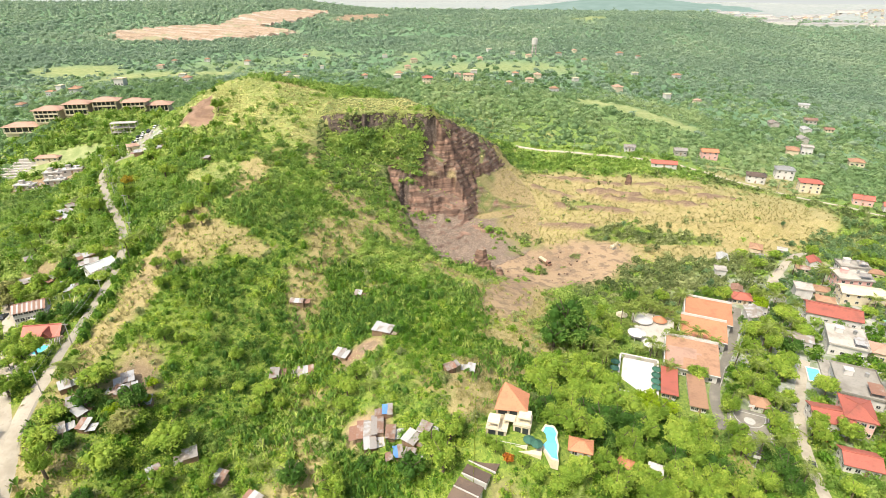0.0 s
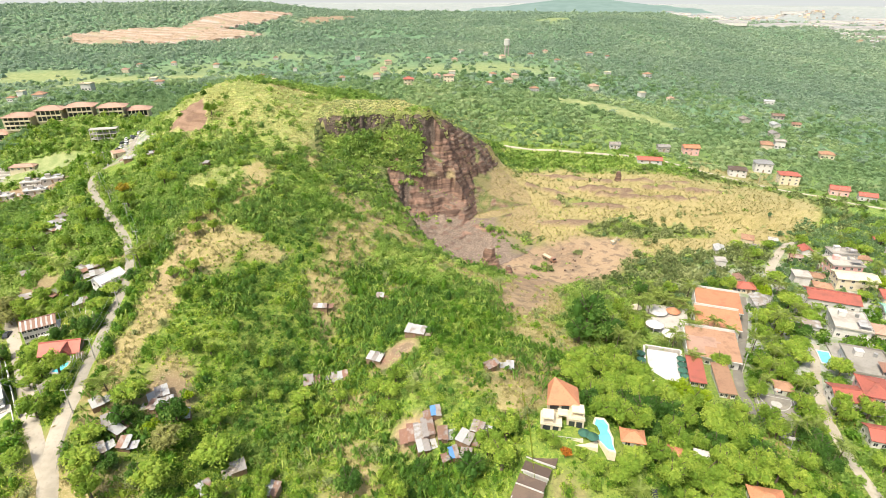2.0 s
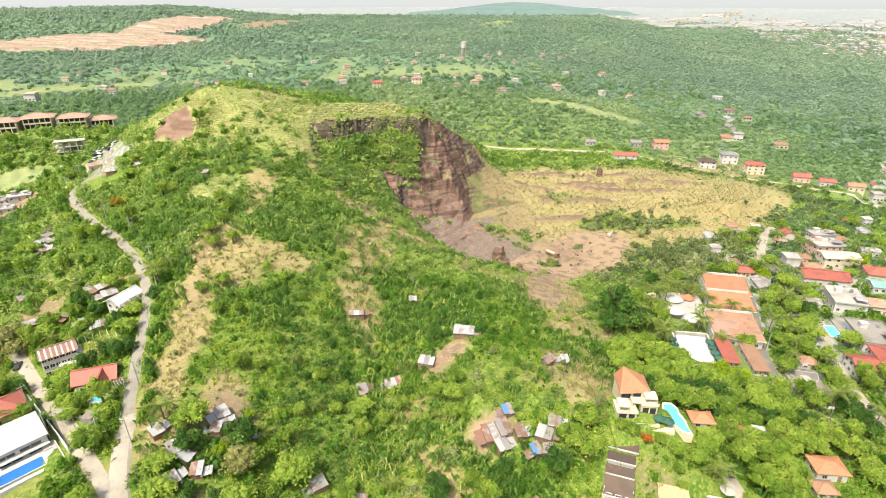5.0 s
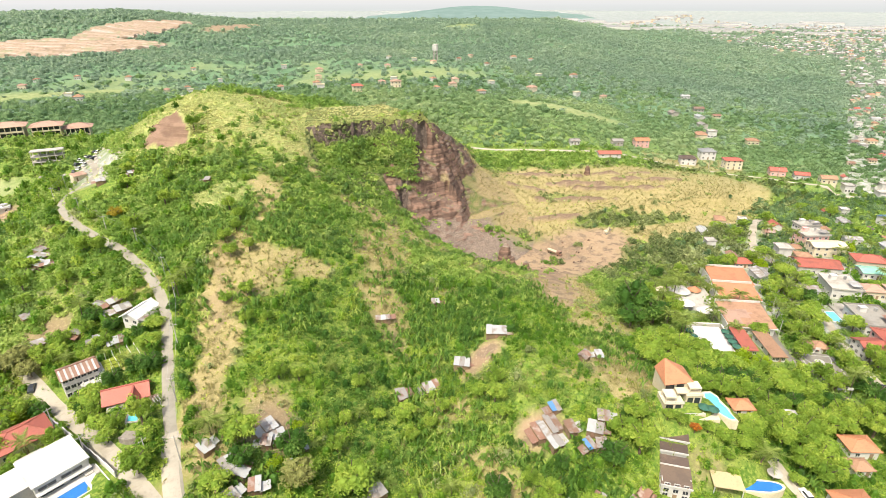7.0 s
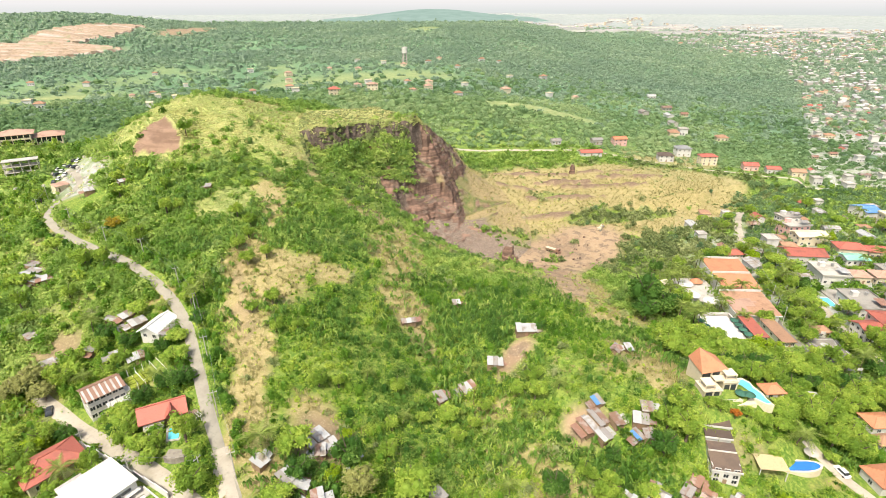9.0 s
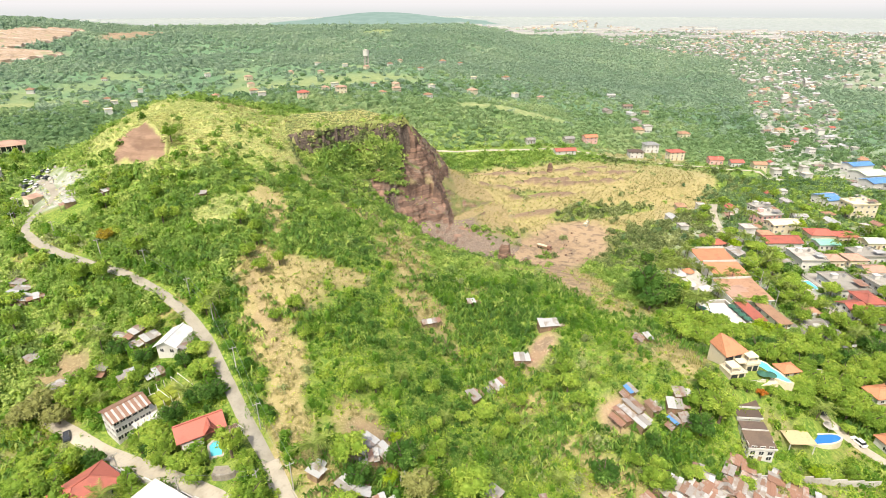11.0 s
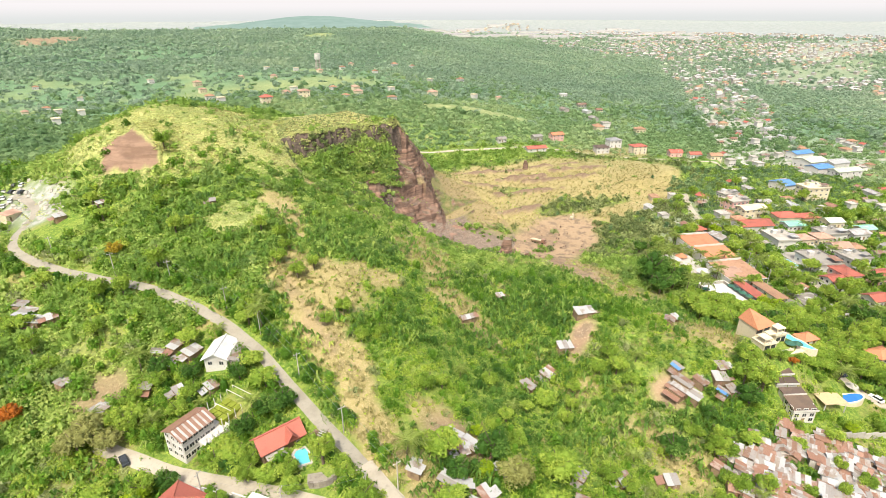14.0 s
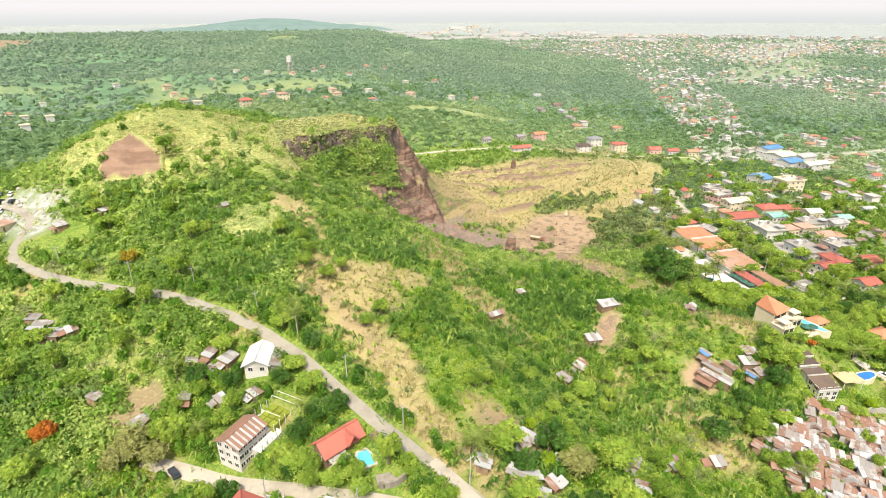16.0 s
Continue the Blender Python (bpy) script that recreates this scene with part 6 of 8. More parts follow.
# --- the quarter east of the resort
for lab, hx, hy, hw, hd, hh, ht, tl, wl, kd, rs, st in [
        ("long building with a broad red hipped roof", 169, 196, 20, 11, 4.6, -25, TILE_RED, WHITE, "gable", 2.0, 1), ("flat-roofed building with pale yellow roof slabs", 160.5, 175, 12.5, 15, 5.0, -27, ROOF_FLAT, WHITE, "flat", 0.5, 1),
        ("two-storey building under an olive roof", 191, 210, 17, 9, 6.0, -18, CREAM, CREAM, "gable", 1.2, 2), ("red-roofed house with white columns", 124.5, 130.5, 11, 8.5, 5.0, -18, TILE_RED, WHITE, "gable", 1.6, 2),
        ("tall pink house under a red roof", 133, 131, 8, 11, 7.0, -24, TILE_RED, PINK, "hip", 1.6, 2), ("white terrace building with a flat roof", 146, 148, 13, 17, 4.4, -24, ROOF_FLAT, WHITE, "flat", 0.6, 1),
        ("small gazebo-like house with a red hipped roof", 138, 212, 8.5, 6.5, 3.0, -14, TILE_RED, CREAM, "hip", 1.6, 1), ("wide house under a red hipped roof", 199, 192, 14, 9, 4.4, -30, TILE_RED, CREAM, "hip", 2.2, 1),
        ("low shed with a sea-green roof", 190, 183, 11, 8, 3.6, -25, TIN_GREEN, WHITE, "gable", 1.0, 1), ("house under a brown hipped roof", 171, 168, 9, 7.5, 4.2, -25, TILE_SALMON, CREAM, "hip", 1.8, 1),
        ("house under a dusty brown hipped roof", 181, 163, 9, 8, 4.4, -25, TILE_SALMON, CREAM, "hip", 1.8, 1), ("long white block with a flat roof", 193, 164, 14, 11, 3.8, -23, ROOF_FLAT, WHITE, "flat", 0.6, 1),
        ("white two-storey house with a parapet", 158, 138, 12, 10, 6.6, -20, ROOF_FLAT, WHITE, "flat", 0.6, 2), ("red-roofed house beside the pale lane", 122, 113, 9, 7, 3.6, -20, TILE_RED, WHITE, "gable", 1.5, 1),
        ("hall under a bright blue roof", 263, 228, 10.5, 14, 5.5, -12, TIN_BLUE, WHITE, "gable", 1.8, 1), ("yellow three-storey building with terraces", 257, 205, 17, 11, 9.5, -22, CREAM, CREAM, "flat", 0.7, 3),
        ("stepped building with purple and white bands", 196, 224, 14, 10, 6.0, -12, ROOF_FLAT, PINK, "flat", 0.6, 2), ("white building behind the stepped one", 203, 234, 12, 7, 6.5, -12, ROOF_FLAT, WHITE, "flat", 0.5, 2),
        ("pink row house with a red roof", 150, 122, 10, 8, 5.0, -22, TILE_RED, PINK, "gable", 1.4, 1), ("red-roofed house with a green annex", 209, 184, 11, 8, 4.2, -28, TILE_RED, CREAM, "hip", 1.8, 1),
        ("house under a green-grey roof", 214, 172, 10, 8, 4.0, -25, TIN_SAGE, CREAM, "gable", 1.3, 1), ("workshop under a white metal roof", 205, 155, 11, 8, 4.0, -22, TIN_BRIGHT, WHITE, "gable", 1.1, 1),
        ("small shed under turquoise sheets", 218, 156, 9, 7, 3.6, -22, TIN_GREEN, CREAM, "gable", 1.1, 1), ("house with a salmon gable roof", 174, 151, 10, 8, 4.4, -24, TILE_SALMON, WHITE, "gable", 1.6, 1),
        ("pale green warehouse with a wide gable roof", 352, 251, 20, 17, 6.0, -14, TIN_SAGE, WHITE, "gable", 1.8, 1), ("white warehouse under a blue roof", 334, 236, 17, 12, 6.0, -12, TIN_BLUE, WHITE, "gable", 1.6, 1),
        ("long white two-storey school block", 338, 219, 24, 10, 7.0, -18, TIN_SAGE, WHITE, "gable", 1.5, 2), ("long shed under blue sheets", 372, 270, 20, 11, 6.0, -14, TIN_BLUE, WHITE, "gable", 1.6, 1), ("warehouse under a white metal roof", 366, 238, 18, 12, 6.0, -14, TIN_BRIGHT, WHITE, "gable", 1.5, 1)]:
    house("house" if hw < 15 else "large_building", lab, hx, hy, hw, hd, hh, ht, kd, rs, 0.6, wl, tl, st, (4, 2, 3, 2), group="houses east of the quarry", category="house" if hw < 15 else "building")
pool("blue water-slide pool in the white court", 137.5, 157, [(-2, -4), (2, -4), (2, 4), (-2, 4)], WATER, turn=-24, deck=WHITE)
deckp = part("pool_terrace", Shape().box(0, 0, -3, 0, 16, 26, -24).mesh("pool_terrace"), ROOF_FLAT)
deckp.matrix_basis = pose(147, 152, ground_at(147, 152) + 0.35)
tagged(deckp, "white paved terrace round a small pool", "pavement", kind="structure")
CLEAR.append((147, 152, 8, 13, -24))

# --- street beyond the quarry field
for lab, hx, hy, hw, hd, hh, ht, tl, wl, kd, rs, st in [
        ("long low house with a red roof", 169, 395, 18, 7, 3.2, -15, TILE_RED, WHITE, "gable", 1.6, 1), ("two-storey house with an orange roof", 212, 415, 12, 8, 6.0, -12, TILE_ORANGE, PINK, "gable", 1.6, 2),
        ("grey-roofed white house by the street", 228, 372, 12, 9, 5.5, -25, TILE_BROWN, WHITE, "hip", 1.6, 2), ("white two-storey house with a grey roof", 253, 380, 12, 9, 7.0, -20, STEEL, WHITE, "hip", 2.0, 2),
        ("three-storey house on posts with a red roof", 256, 354, 13, 9, 7.5, -20, TILE_RED, CREAM, "hip", 1.6, 3), ("pink-walled house with a red roof", 277, 330, 11, 8, 4.5, -30, TILE_RED, PINK, "gable", 1.6, 1),
        ("house with a faded red roof beside a blue tank", 288, 318, 10, 7, 4.0, -30, TILE_RED, WHITE, "gable", 1.4, 1), ("low house under a clay roof", 300, 306, 10, 8, 4.0, -30, TILE_CLAY, CREAM, "gable", 1.4, 1),
        ("small white house at the forest edge", 150, 421, 8, 6, 3.4, -10, TIN, WHITE, "gable", 1.2, 1), ("grey-roofed house at the forest edge", 190, 418, 9, 7, 4.0, -10, TIN, CONCRETE, "gable", 1.2, 1),
        ("red-roofed villa on the wooded plateau", -16, 574, 10, 8, 6.0, 5, TILE_RED, CREAM, "hip", 2.0, 2), ("pale two-storey house on the plateau", 27, 592, 11, 8, 6.5, -5, TILE_SALMON, CREAM, "hip", 1.5, 2)]:
    house("house", lab, hx, hy, hw, hd, hh, ht, kd, rs, 0.6, wl, tl, st, (3, 2, 2, 2), group="houses along the far street")

# --- hotel on the western shoulder
for k, (hx, hy, hw, hd, hh, ht, st) in enumerate([(-316, 402, 22, 12, 4.5, 8, 1), (-296, 407, 17, 13, 9.0, 8, 3), (-277, 412, 16, 11, 8.0, 10, 2), (-259, 418, 16, 11, 7.5, 14, 2), (-240, 424, 16, 11, 6.5, 12, 2), (-224, 430, 14, 10, 5.0, 12, 1)]):
    hotel = house("hotel_wing", "hotel wing with open galleries and salmon hipped roofs", hx, hy, hw, hd, hh, ht, "hip", 2.3, 1.9, CREAM, TILE_SALMON, st, (0, 0, 0, 0), z=ground_at(hx, hy) + 0.5, group="hotel wings", category="hotel")
    step_h = hh / st
    for f in range(st):
        # dark panel stands in for the shade inside the open gallery
        part("opening", Shape().box(0, -hd / 2 - 0.05, f * step_h + 0.5, f * step_h + step_h - 0.5, hw - 0.8, 0.1).mesh("opening"), GLASS, hotel, "dark panel standing in for gallery shade")
        part("gallery", Shape().box(0, -hd / 2 - 0.9, f * step_h - 0.15, f * step_h + 0.12, hw, 1.8).box(0, -hd / 2 - 1.75, f * step_h + 0.12, f * step_h + 0.9, hw, 0.1).mesh("gallery"), CREAM, hotel)
        for i in range(6):
            part("column", Shape().box(-hw / 2 + 0.3 + i * (hw - 0.6) / 5, -hd / 2 - 1.5, f * step_h, f * step_h + step_h - 0.1, 0.35, 0.35).mesh("column"), CREAM, hotel)
frame_b = thing("concrete_frame", "unfinished concrete frame building beside the hotel", "building", -226, 378, ground_at(-226, 378), 12)
for i in range(5):
    for j in range(2):
        part("column", Shape().box(-8 + i * 4, -3 + j * 6, -4, 6.4, 0.45, 0.45).mesh("column"), CONCRETE, frame_b)
for z0 in (0.0, 3.2, 6.4):
    part("floor_slab", Shape().box(0, 0, z0, z0 + 0.3, 17, 7).mesh("floor_slab"), CONCRETE, frame_b)
CLEAR.append((-226, 378, 9.5, 5, 12))
CLEAR.append((-192, 338, 11, 20, 28))
CLEAR.append((-187, 314, 10, 12, 20))
CLEAR.append((-180, 300, 9, 14, 30))
for i in range(7):
    part("terrace_step", Shape().box(0, 0, -3, 0, 40 - i * 2, 2.6, 6).mesh("terrace_step"), CONCRETE).matrix_basis = pose(-282 + i, 338 + i * 3.0, ground_at(-282 + i, 338 + i * 3.0) + 0.5)
for o in [o for o in bpy.data.objects if o.name.startswith("terrace_step")]:
    tagged(o, "curved garden terrace edged with stone", "terrace", kind="structure")

# --- water tower
tz = ground_at(137, 852)
wt = thing("water_tower", "tall pale water tower on four legs above the woods", "tower", 137, 852, tz)
for sx in (-3, 3):
    for sy in (-3, 3):
        part("leg", Shape().tube((sx, sy, -2), (sx * 0.7, sy * 0.7, 15), 0.7).mesh("leg"), CONCRETE, wt)
part("tank", Shape().tube((0, 0, 15), (0, 0, 23), 4.4, 4.4, 18).mesh("tank"), WHITE, wt)
part("cap", Shape().cone(0, 0, 23, 24.6, 4.6, 18, 0.3).mesh("cap"), CONCRETE, wt)
for z0 in (5, 10):
    part("brace", Shape().box(0, 0, z0, z0 + 0.5, 5.6, 5.6).mesh("brace"), CONCRETE, wt)

# ------------------------------------------------------------------ the town on the plain and the houses on the plateau
def plain_house(label, w, d, h, kind, rise, wall, tiles, group):
    ob = thing("house", label, "house", 0, 0, 0, 0, group)
    part("wall", walls_shape(kind, w, d, h, rise).mesh("wall"), wall, ob)
    part("roof", roof_shape(kind, w, d, h, rise, 0.6).mesh("roof"), tiles, ob)
    for i in range(3):
        part("window", Shape().box(-w / 3 + i * w / 3, -d / 2 - 0.03, 1.0, 2.2, 1.4, 0.1).mesh("window"), GLASS, ob)
    return ob


TOWN = [plain_house("town house with a red gabled roof", 9, 7, 4.2, "gable", 1.8, WHITE, TILE_RED, "houses of the town"), plain_house("town house with a grey iron roof", 10, 7, 3.6, "gable", 1.3, CONCRETE, TIN, "houses of the town"),
        plain_house("pale flat-roofed two-storey town house", 8, 8, 6.2, "flat", 0.5, WHITE, CONCRETE, "houses of the town"), plain_house("low town house with a rusty roof", 8, 6, 3.0, "gable", 1.2, CREAM, TIN_RUST, "houses of the town"),
        plain_house("town house with a clay hipped roof", 10, 8, 4.0, "hip", 1.8, CREAM, TILE_CLAY, "houses of the town"), plain_house("white-roofed workshop in the town", 13, 8, 4.6, "gable", 1.3, WHITE, TIN_BRIGHT, "houses of the town")]
MANOR = [plain_house("villa with a salmon hipped roof on the plateau", 11, 9, 6.0, "hip", 2.2, CREAM, TILE_SALMON, "villas on the plateau"), plain_house("pale villa with a clay roof among trees", 10, 8, 5.0, "hip", 2.0, WHITE, TILE_CLAY, "villas on the plateau"),
         plain_house("white two-storey villa among trees", 9, 8, 6.2, "flat", 0.6, WHITE, CREAM, "villas on the plateau")]


def settle(kinds, x0, x1, y0, y1, n, keep, turn, gap=9.0, lo=0.8, hi=1.15):
    spots = []
    for _ in range(n * 40):
        x, y = random.uniform(x0, x1), random.uniform(y0, y1)
        if len(spots) == n:
            break
        if not keep(np.array(x), np.array(y)) or not free(np.array(x), np.array(y), 4.0) or any(math.hypot(x - a, y - b) < gap for a, b in spots):
            continue
        spots.append((x, y))
        k = random.uniform(lo, hi)
        copy_thing(random.choice(kinds), pose(x, y, ground_at(x, y), 0, 0, turn + random.choice((0, 90)) + random.uniform(-8, 8)) @ Matrix.Diagonal((k, k, k, 1)))
        CLEAR.append((x, y, 5.5 * k, 4.5 * k, turn))


settle(TOWN, 135, 320, 118, 290, 62, lambda x, y: blob(x, y, 215, 190, 105, 75, -20) > 0.3, -24, 8, 0.55, 0.85)
settle(TOWN, 290, 640, 180, 690, 84, lambda x, y: built_up(x, y) > 0.35, -24, 10, 0.55, 0.85)
settle(TOWN, 285, 420, 400, 640, 9, lambda x, y: -(x - 260) * 0.88 + (y - 430) * 0.47 < 20, -20, 13)
settle(MANOR, -420, 330, 560, 900, 44, lambda x, y: lawns(x, y) < 0.6, 8, 24, 0.6, 0.95)
settle(MANOR, -420, -280, 420, 600, 5, lambda x, y: lawns(x, y) < 0.6, 8, 24)
for proto in TOWN + MANOR:
    for o in (*proto.children_recursive, proto):
        bpy.data.objects.remove(o)


def far_houses(name, label, x, y, w, d, h, rise, turn, walls, roofs):
    """Many plain gabled houses too far off to tell their parts: one mesh of walls, one of roofs."""
    n = len(x)
    c, s = np.cos(turn), np.sin(turn)
    z = land(x, y)

    def at(u, v, zz):
        return np.stack([x + u * c - v * s, y + u * s + v * c, zz], -1)

    base = [at(sx * w / 2, sy * d / 2, z - 2) for sx, sy in ((-1, -1), (1, -1), (1, 1), (-1, 1))]
    top = [at(sx * w / 2, sy * d / 2, z + h) for sx, sy in ((-1, -1), (1, -1), (1, 1), (-1, 1))]
    ridge = [at(sx * w / 2, 0, z + h + rise) for sx in (-1, 1)]
    v = np.stack(base + top + ridge, 1).reshape(-1, 3)
    k = (np.arange(n) * 10)[:, None]
    q = np.concatenate([k + np.array(f) for f in ((0, 1, 5, 4), (1, 2, 6, 5), (2, 3, 7, 6), (3, 0, 4, 7))])
    t = np.concatenate([k + np.array((5, 6, 9)), k + np.array((7, 4, 8))])
    tagged(part(name, array_mesh(name, v, q, t), walls), label, "houses", kind="stuff")
    e = 0.5
    rv = np.stack([at(-w / 2 - e, -d / 2 - e, z + h - 0.1), at(w / 2 + e, -d / 2 - e, z + h - 0.1), at(w / 2 + e, 0, z + h + rise + 0.2), at(-w / 2 - e, 0, z + h + rise + 0.2),
                   at(w / 2 + e, d / 2 + e, z + h - 0.1), at(-w / 2 - e, d / 2 + e, z + h - 0.1)], 1).reshape(-1, 3)
    k = (np.arange(n) * 6)[:, None]
    rq = np.concatenate([k + np.array((0, 1, 2, 3)), k + np.array((3, 2, 4, 5))])
    tagged(part(name + "_roofs", array_mesh(name + "_roofs", rv, rq), roofs), label, "roofs", kind="stuff")


def far_town():
    for k, (walls, roofs, share) in enumerate(((CONCRETE, TIN_WHITE, 0.34), (CREAM, TILE_CLAY, 0.08), (CONCRETE, TIN_BRIGHT, 0.34), (CREAM, TILE_SALMON, 0.10), (CONCRETE, TIN_SAGE, 0.08))):
        n = int(15000 * share)
        r = 420 + 3700 * rng.random(n) ** 1.25
        az = np.radians(20 + 62 * rng.random(n))
        x, y = -60 + r * np.sin(az), 20 + r * np.cos(az)
        ok = (rng.random(n) < built_up(x, y) ** 1.5 * (0.35 + 0.65 * ramp(-0.1, 0.3, rough(x, y, 120, 57)))) & ~((x < 640) & (y < 620)) & free(x, y, 4) & (np.hypot(x, y) < 3400) & (blob(x, y, 1190, 3815, 700, 560, wild=0) < 0.2)
        x, y = x[ok], y[ok]
        m = len(x)
        size = 0.65 + 0.8 * rng.random(m) ** 2 + 0.7 * ramp(1200, 3300, np.hypot(x, y))
        far_houses("town_houses", "crowded pale houses of the distant town", x, y, 7.6 * size, 5.8 * size, (3 + 3 * rng.random(m)) * np.sqrt(size), 1.2 * size, radians(-24) + rng.choice([0, math.pi / 2], m) + rng.normal(0, 0.15, m), walls, roofs)
    n = 46
    r, az = 2500 + 1300 * rng.random(n), np.radians(24 + 30 * rng.random(n))
    far_houses("factory_halls", "long white factory halls on the far plain", r * np.sin(az), r * np.cos(az), 90 + 90 * rng.random(n), 34 + 0 * r, 9 + 0 * r, 2 + 0 * r, radians(-20) + rng.normal(0, 0.1, n), WHITE, TIN_BRIGHT)


far_town()

# ------------------------------------------------------------------ quarry floor
def boulder(s, cx, cy, cz, r, tall, seed, n=9, rings=6):
    """A jagged block of rock added to the shape s."""
    rnd = random.Random(seed)
    v = []
    for k in range(rings):
        t = k / (rings - 1)
        for i in range(n):
            a = 2 * math.pi * i / n
            rr = r * (1 - 0.45 * t ** 1.6) * rnd.uniform(0.78, 1.18)
            v.append((cx + rr * math.cos(a), cy + 0.8 * rr * math.sin(a), cz + tall * (t + rnd.uniform(-0.04, 0.07))))
    v.append((cx, cy, cz + tall * 1.06))
    f = [(k * n + i, k * n + (i + 1) % n, (k + 1) * n + (i + 1) % n, (k + 1) * n + i) for k in range(rings - 1) for i in range(n)]
    f += [((rings - 1) * n + i, (rings - 1) * n + (i + 1) % n, rings * n) for i in range(n)]
    return s.add(v, f)


def rock(label, x, y, r, tall, seed, sink=2.0):
    s = boulder(Shape(), 0, 0, -sink, r, tall + sink, seed)
    if r > 3:
        boulder(s, r * 0.75, -r * 0.4, -sink, r * 0.6, tall * 0.55 + sink, seed + 1)
        boulder(s, -r * 0.8, 0.2, -sink, r * 0.5, tall * 0.4 + sink, seed + 2)
    ob = part("rock", s.mesh("rock"), ROCK)
    ob.matrix_basis = pose(x, y, ground_at(x, y))
    return tagged(ob, label, "rock", "quarry rocks")


rock("tall dark stub of unquarried rock standing in the pit", 20, 247, 4.4, 14.0, 3)
rock("low dark rock at the edge of the quarry floor", 29, 240, 2.4, 4.0, 8)
rock("dark rock shoulder at the foot of the green slope", 9, 249, 4.6, 7.5, 12)
rock("pillar of brown earth standing in the dry field", 134, 367, 2.6, 7.0, 15)
for k in range(26):
    rx_, ry_ = 58 + random.gauss(0, 14), 252 + random.gauss(0, 9)
    rock("loose block of stone on the quarry floor", rx_, ry_, random.uniform(0.35, 0.9), random.uniform(0.4, 1.0), 30 + k, 0.3)

tx, ty = 56, 262
truck = thing("flatbed_truck", "old stripped truck loaded with pale planks in the pit", "truck", tx, ty, ground_at(tx, ty), 118)
part("bed", Shape().box(0.8, 0, 0.9, 1.15, 6.4, 2.5).box(0.8, -1.2, 1.15, 1.9, 6.4, 0.12).box(0.8, 1.2, 1.15, 1.9, 6.4, 0.12).mesh("bed"), TIMBER, truck)
part("cab", Shape().box(-3.6, 0, 0.7, 2.9, 2.0, 2.3).box(-4.9, 0, 0.7, 1.6, 0.8, 2.2).mesh("cab"), TIN_RUST, truck)
part("windscreen", Shape().box(-4.63, 0, 1.8, 2.6, 0.06, 1.9).mesh("windscreen"), GLASS, truck)
for i in range(6):
    part("plank", Shape().box(0.8, -1.0 + i * 0.4, 1.95 + 0.06 * (i % 2), 2.1 + 0.06 * (i % 2), 6.8, 0.22).mesh("plank"), CREAM, truck)
for sx in (-3.4, 1.2, 2.8):
    for sy in (-1.05, 1.05):
        part("wheel", Shape().tube((sx, sy - 0.18, 0.5), (sx, sy + 0.18, 0.5), 0.5, 0.5, 14).mesh("wheel"), RUBBER, truck)
digger = thing("excavator", "pale worn excavator parked at the pit's edge", "excavator", 98, 276, ground_at(98, 276), 30)
part("undercarriage", Shape().box(0, -0.9, 0, 0.8, 3.4, 0.6).box(0, 0.9, 0, 0.8, 3.4, 0.6).mesh("undercarriage"), STEEL, digger)
part("house", Shape().box(-0.2, 0, 0.85, 2.0, 2.8, 2.2).box(0.6, -0.55, 2.0, 3.0, 1.3, 1.0).mesh("house"), CREAM, digger)
part("boom", Shape().tube((1.2, 0.3, 1.6), (3.2, 0.3, 3.6), 0.25).tube((3.2, 0.3, 3.6), (5.0, 0.3, 1.6), 0.2).mesh("boom"), CREAM, digger)
part("bucket", Shape().box(5.1, 0.3, 0.7, 1.6, 0.8, 1.0).mesh("bucket"), STEEL, digger)

# ------------------------------------------------------------------ posts and wires
def power_pole(x, y, turn, h=8.5):
    z = ground_at(x, y)
    ob = thing("utility_pole", "grey concrete utility pole with crossarm beside the road", "utility pole", x, y, z, turn, "utility poles")
    part("pole", Shape().tube((0, 0, -0.8), (0, 0, h), 0.16, 0.11, 8).mesh("pole"), CONCRETE, ob)
    part("crossarm", Shape().box(0, 0, h - 0.7, h - 0.55, 2.0, 0.12).mesh("crossarm"), CONCRETE, ob)
    for sx in (-0.85, 0.0, 0.85):
        part("insulator", Shape().tube((sx, 0, h - 0.55), (sx, 0, h - 0.3), 0.06).mesh("insulator"), WHITE, ob)
    return Vector((x, y, z + h - 0.3))


def wire_run(spots, turn):
    tops = [power_pole(x, y, turn) for x, y in spots]
    for a, b in zip(tops, tops[1:]):
        side = Vector((math.cos(radians(turn)), math.sin(radians(turn)), 0))
        for k in (-0.85, 0.85):
            pts = [a + (b - a) * t + side * k - Vector((0, 0, 3.2 * t * (1 - t))) for t in (i / 8 for i in range(9))]
            v = [p + o for p in pts for o in (Vector((0.03, 0, 0)), Vector((-0.015, 0.026, 0)), Vector((-0.015, -0.026, 0.01)))]
            s = Shape().add(v, [(3 * m + n, 3 * m + (n + 1) % 3, 3 * m + 3 + (n + 1) % 3, 3 * m + 3 + n) for m in range(8) for n in range(3)])
            tagged(part("power_cable", s.mesh("power_cable"), STEEL), "thin dark cable sagging between two poles", "cable", "power cables")


wire_run([(-114, 118), (-118, 139), (-121, 163), (-125, 187), (-131, 204), (-144, 226), (-160, 245), (-179, 275), (-198, 300), (-200, 322)], 5)
wire_run([(-121, 119), (-137, 127), (-151, 145)], 45)
wire_run([(98, 148), (113, 166), (127, 186)], 40)
wire_run([(106, 424), (150, 414), (196, 400), (236, 356), (270, 322), (300, 298)], 50)

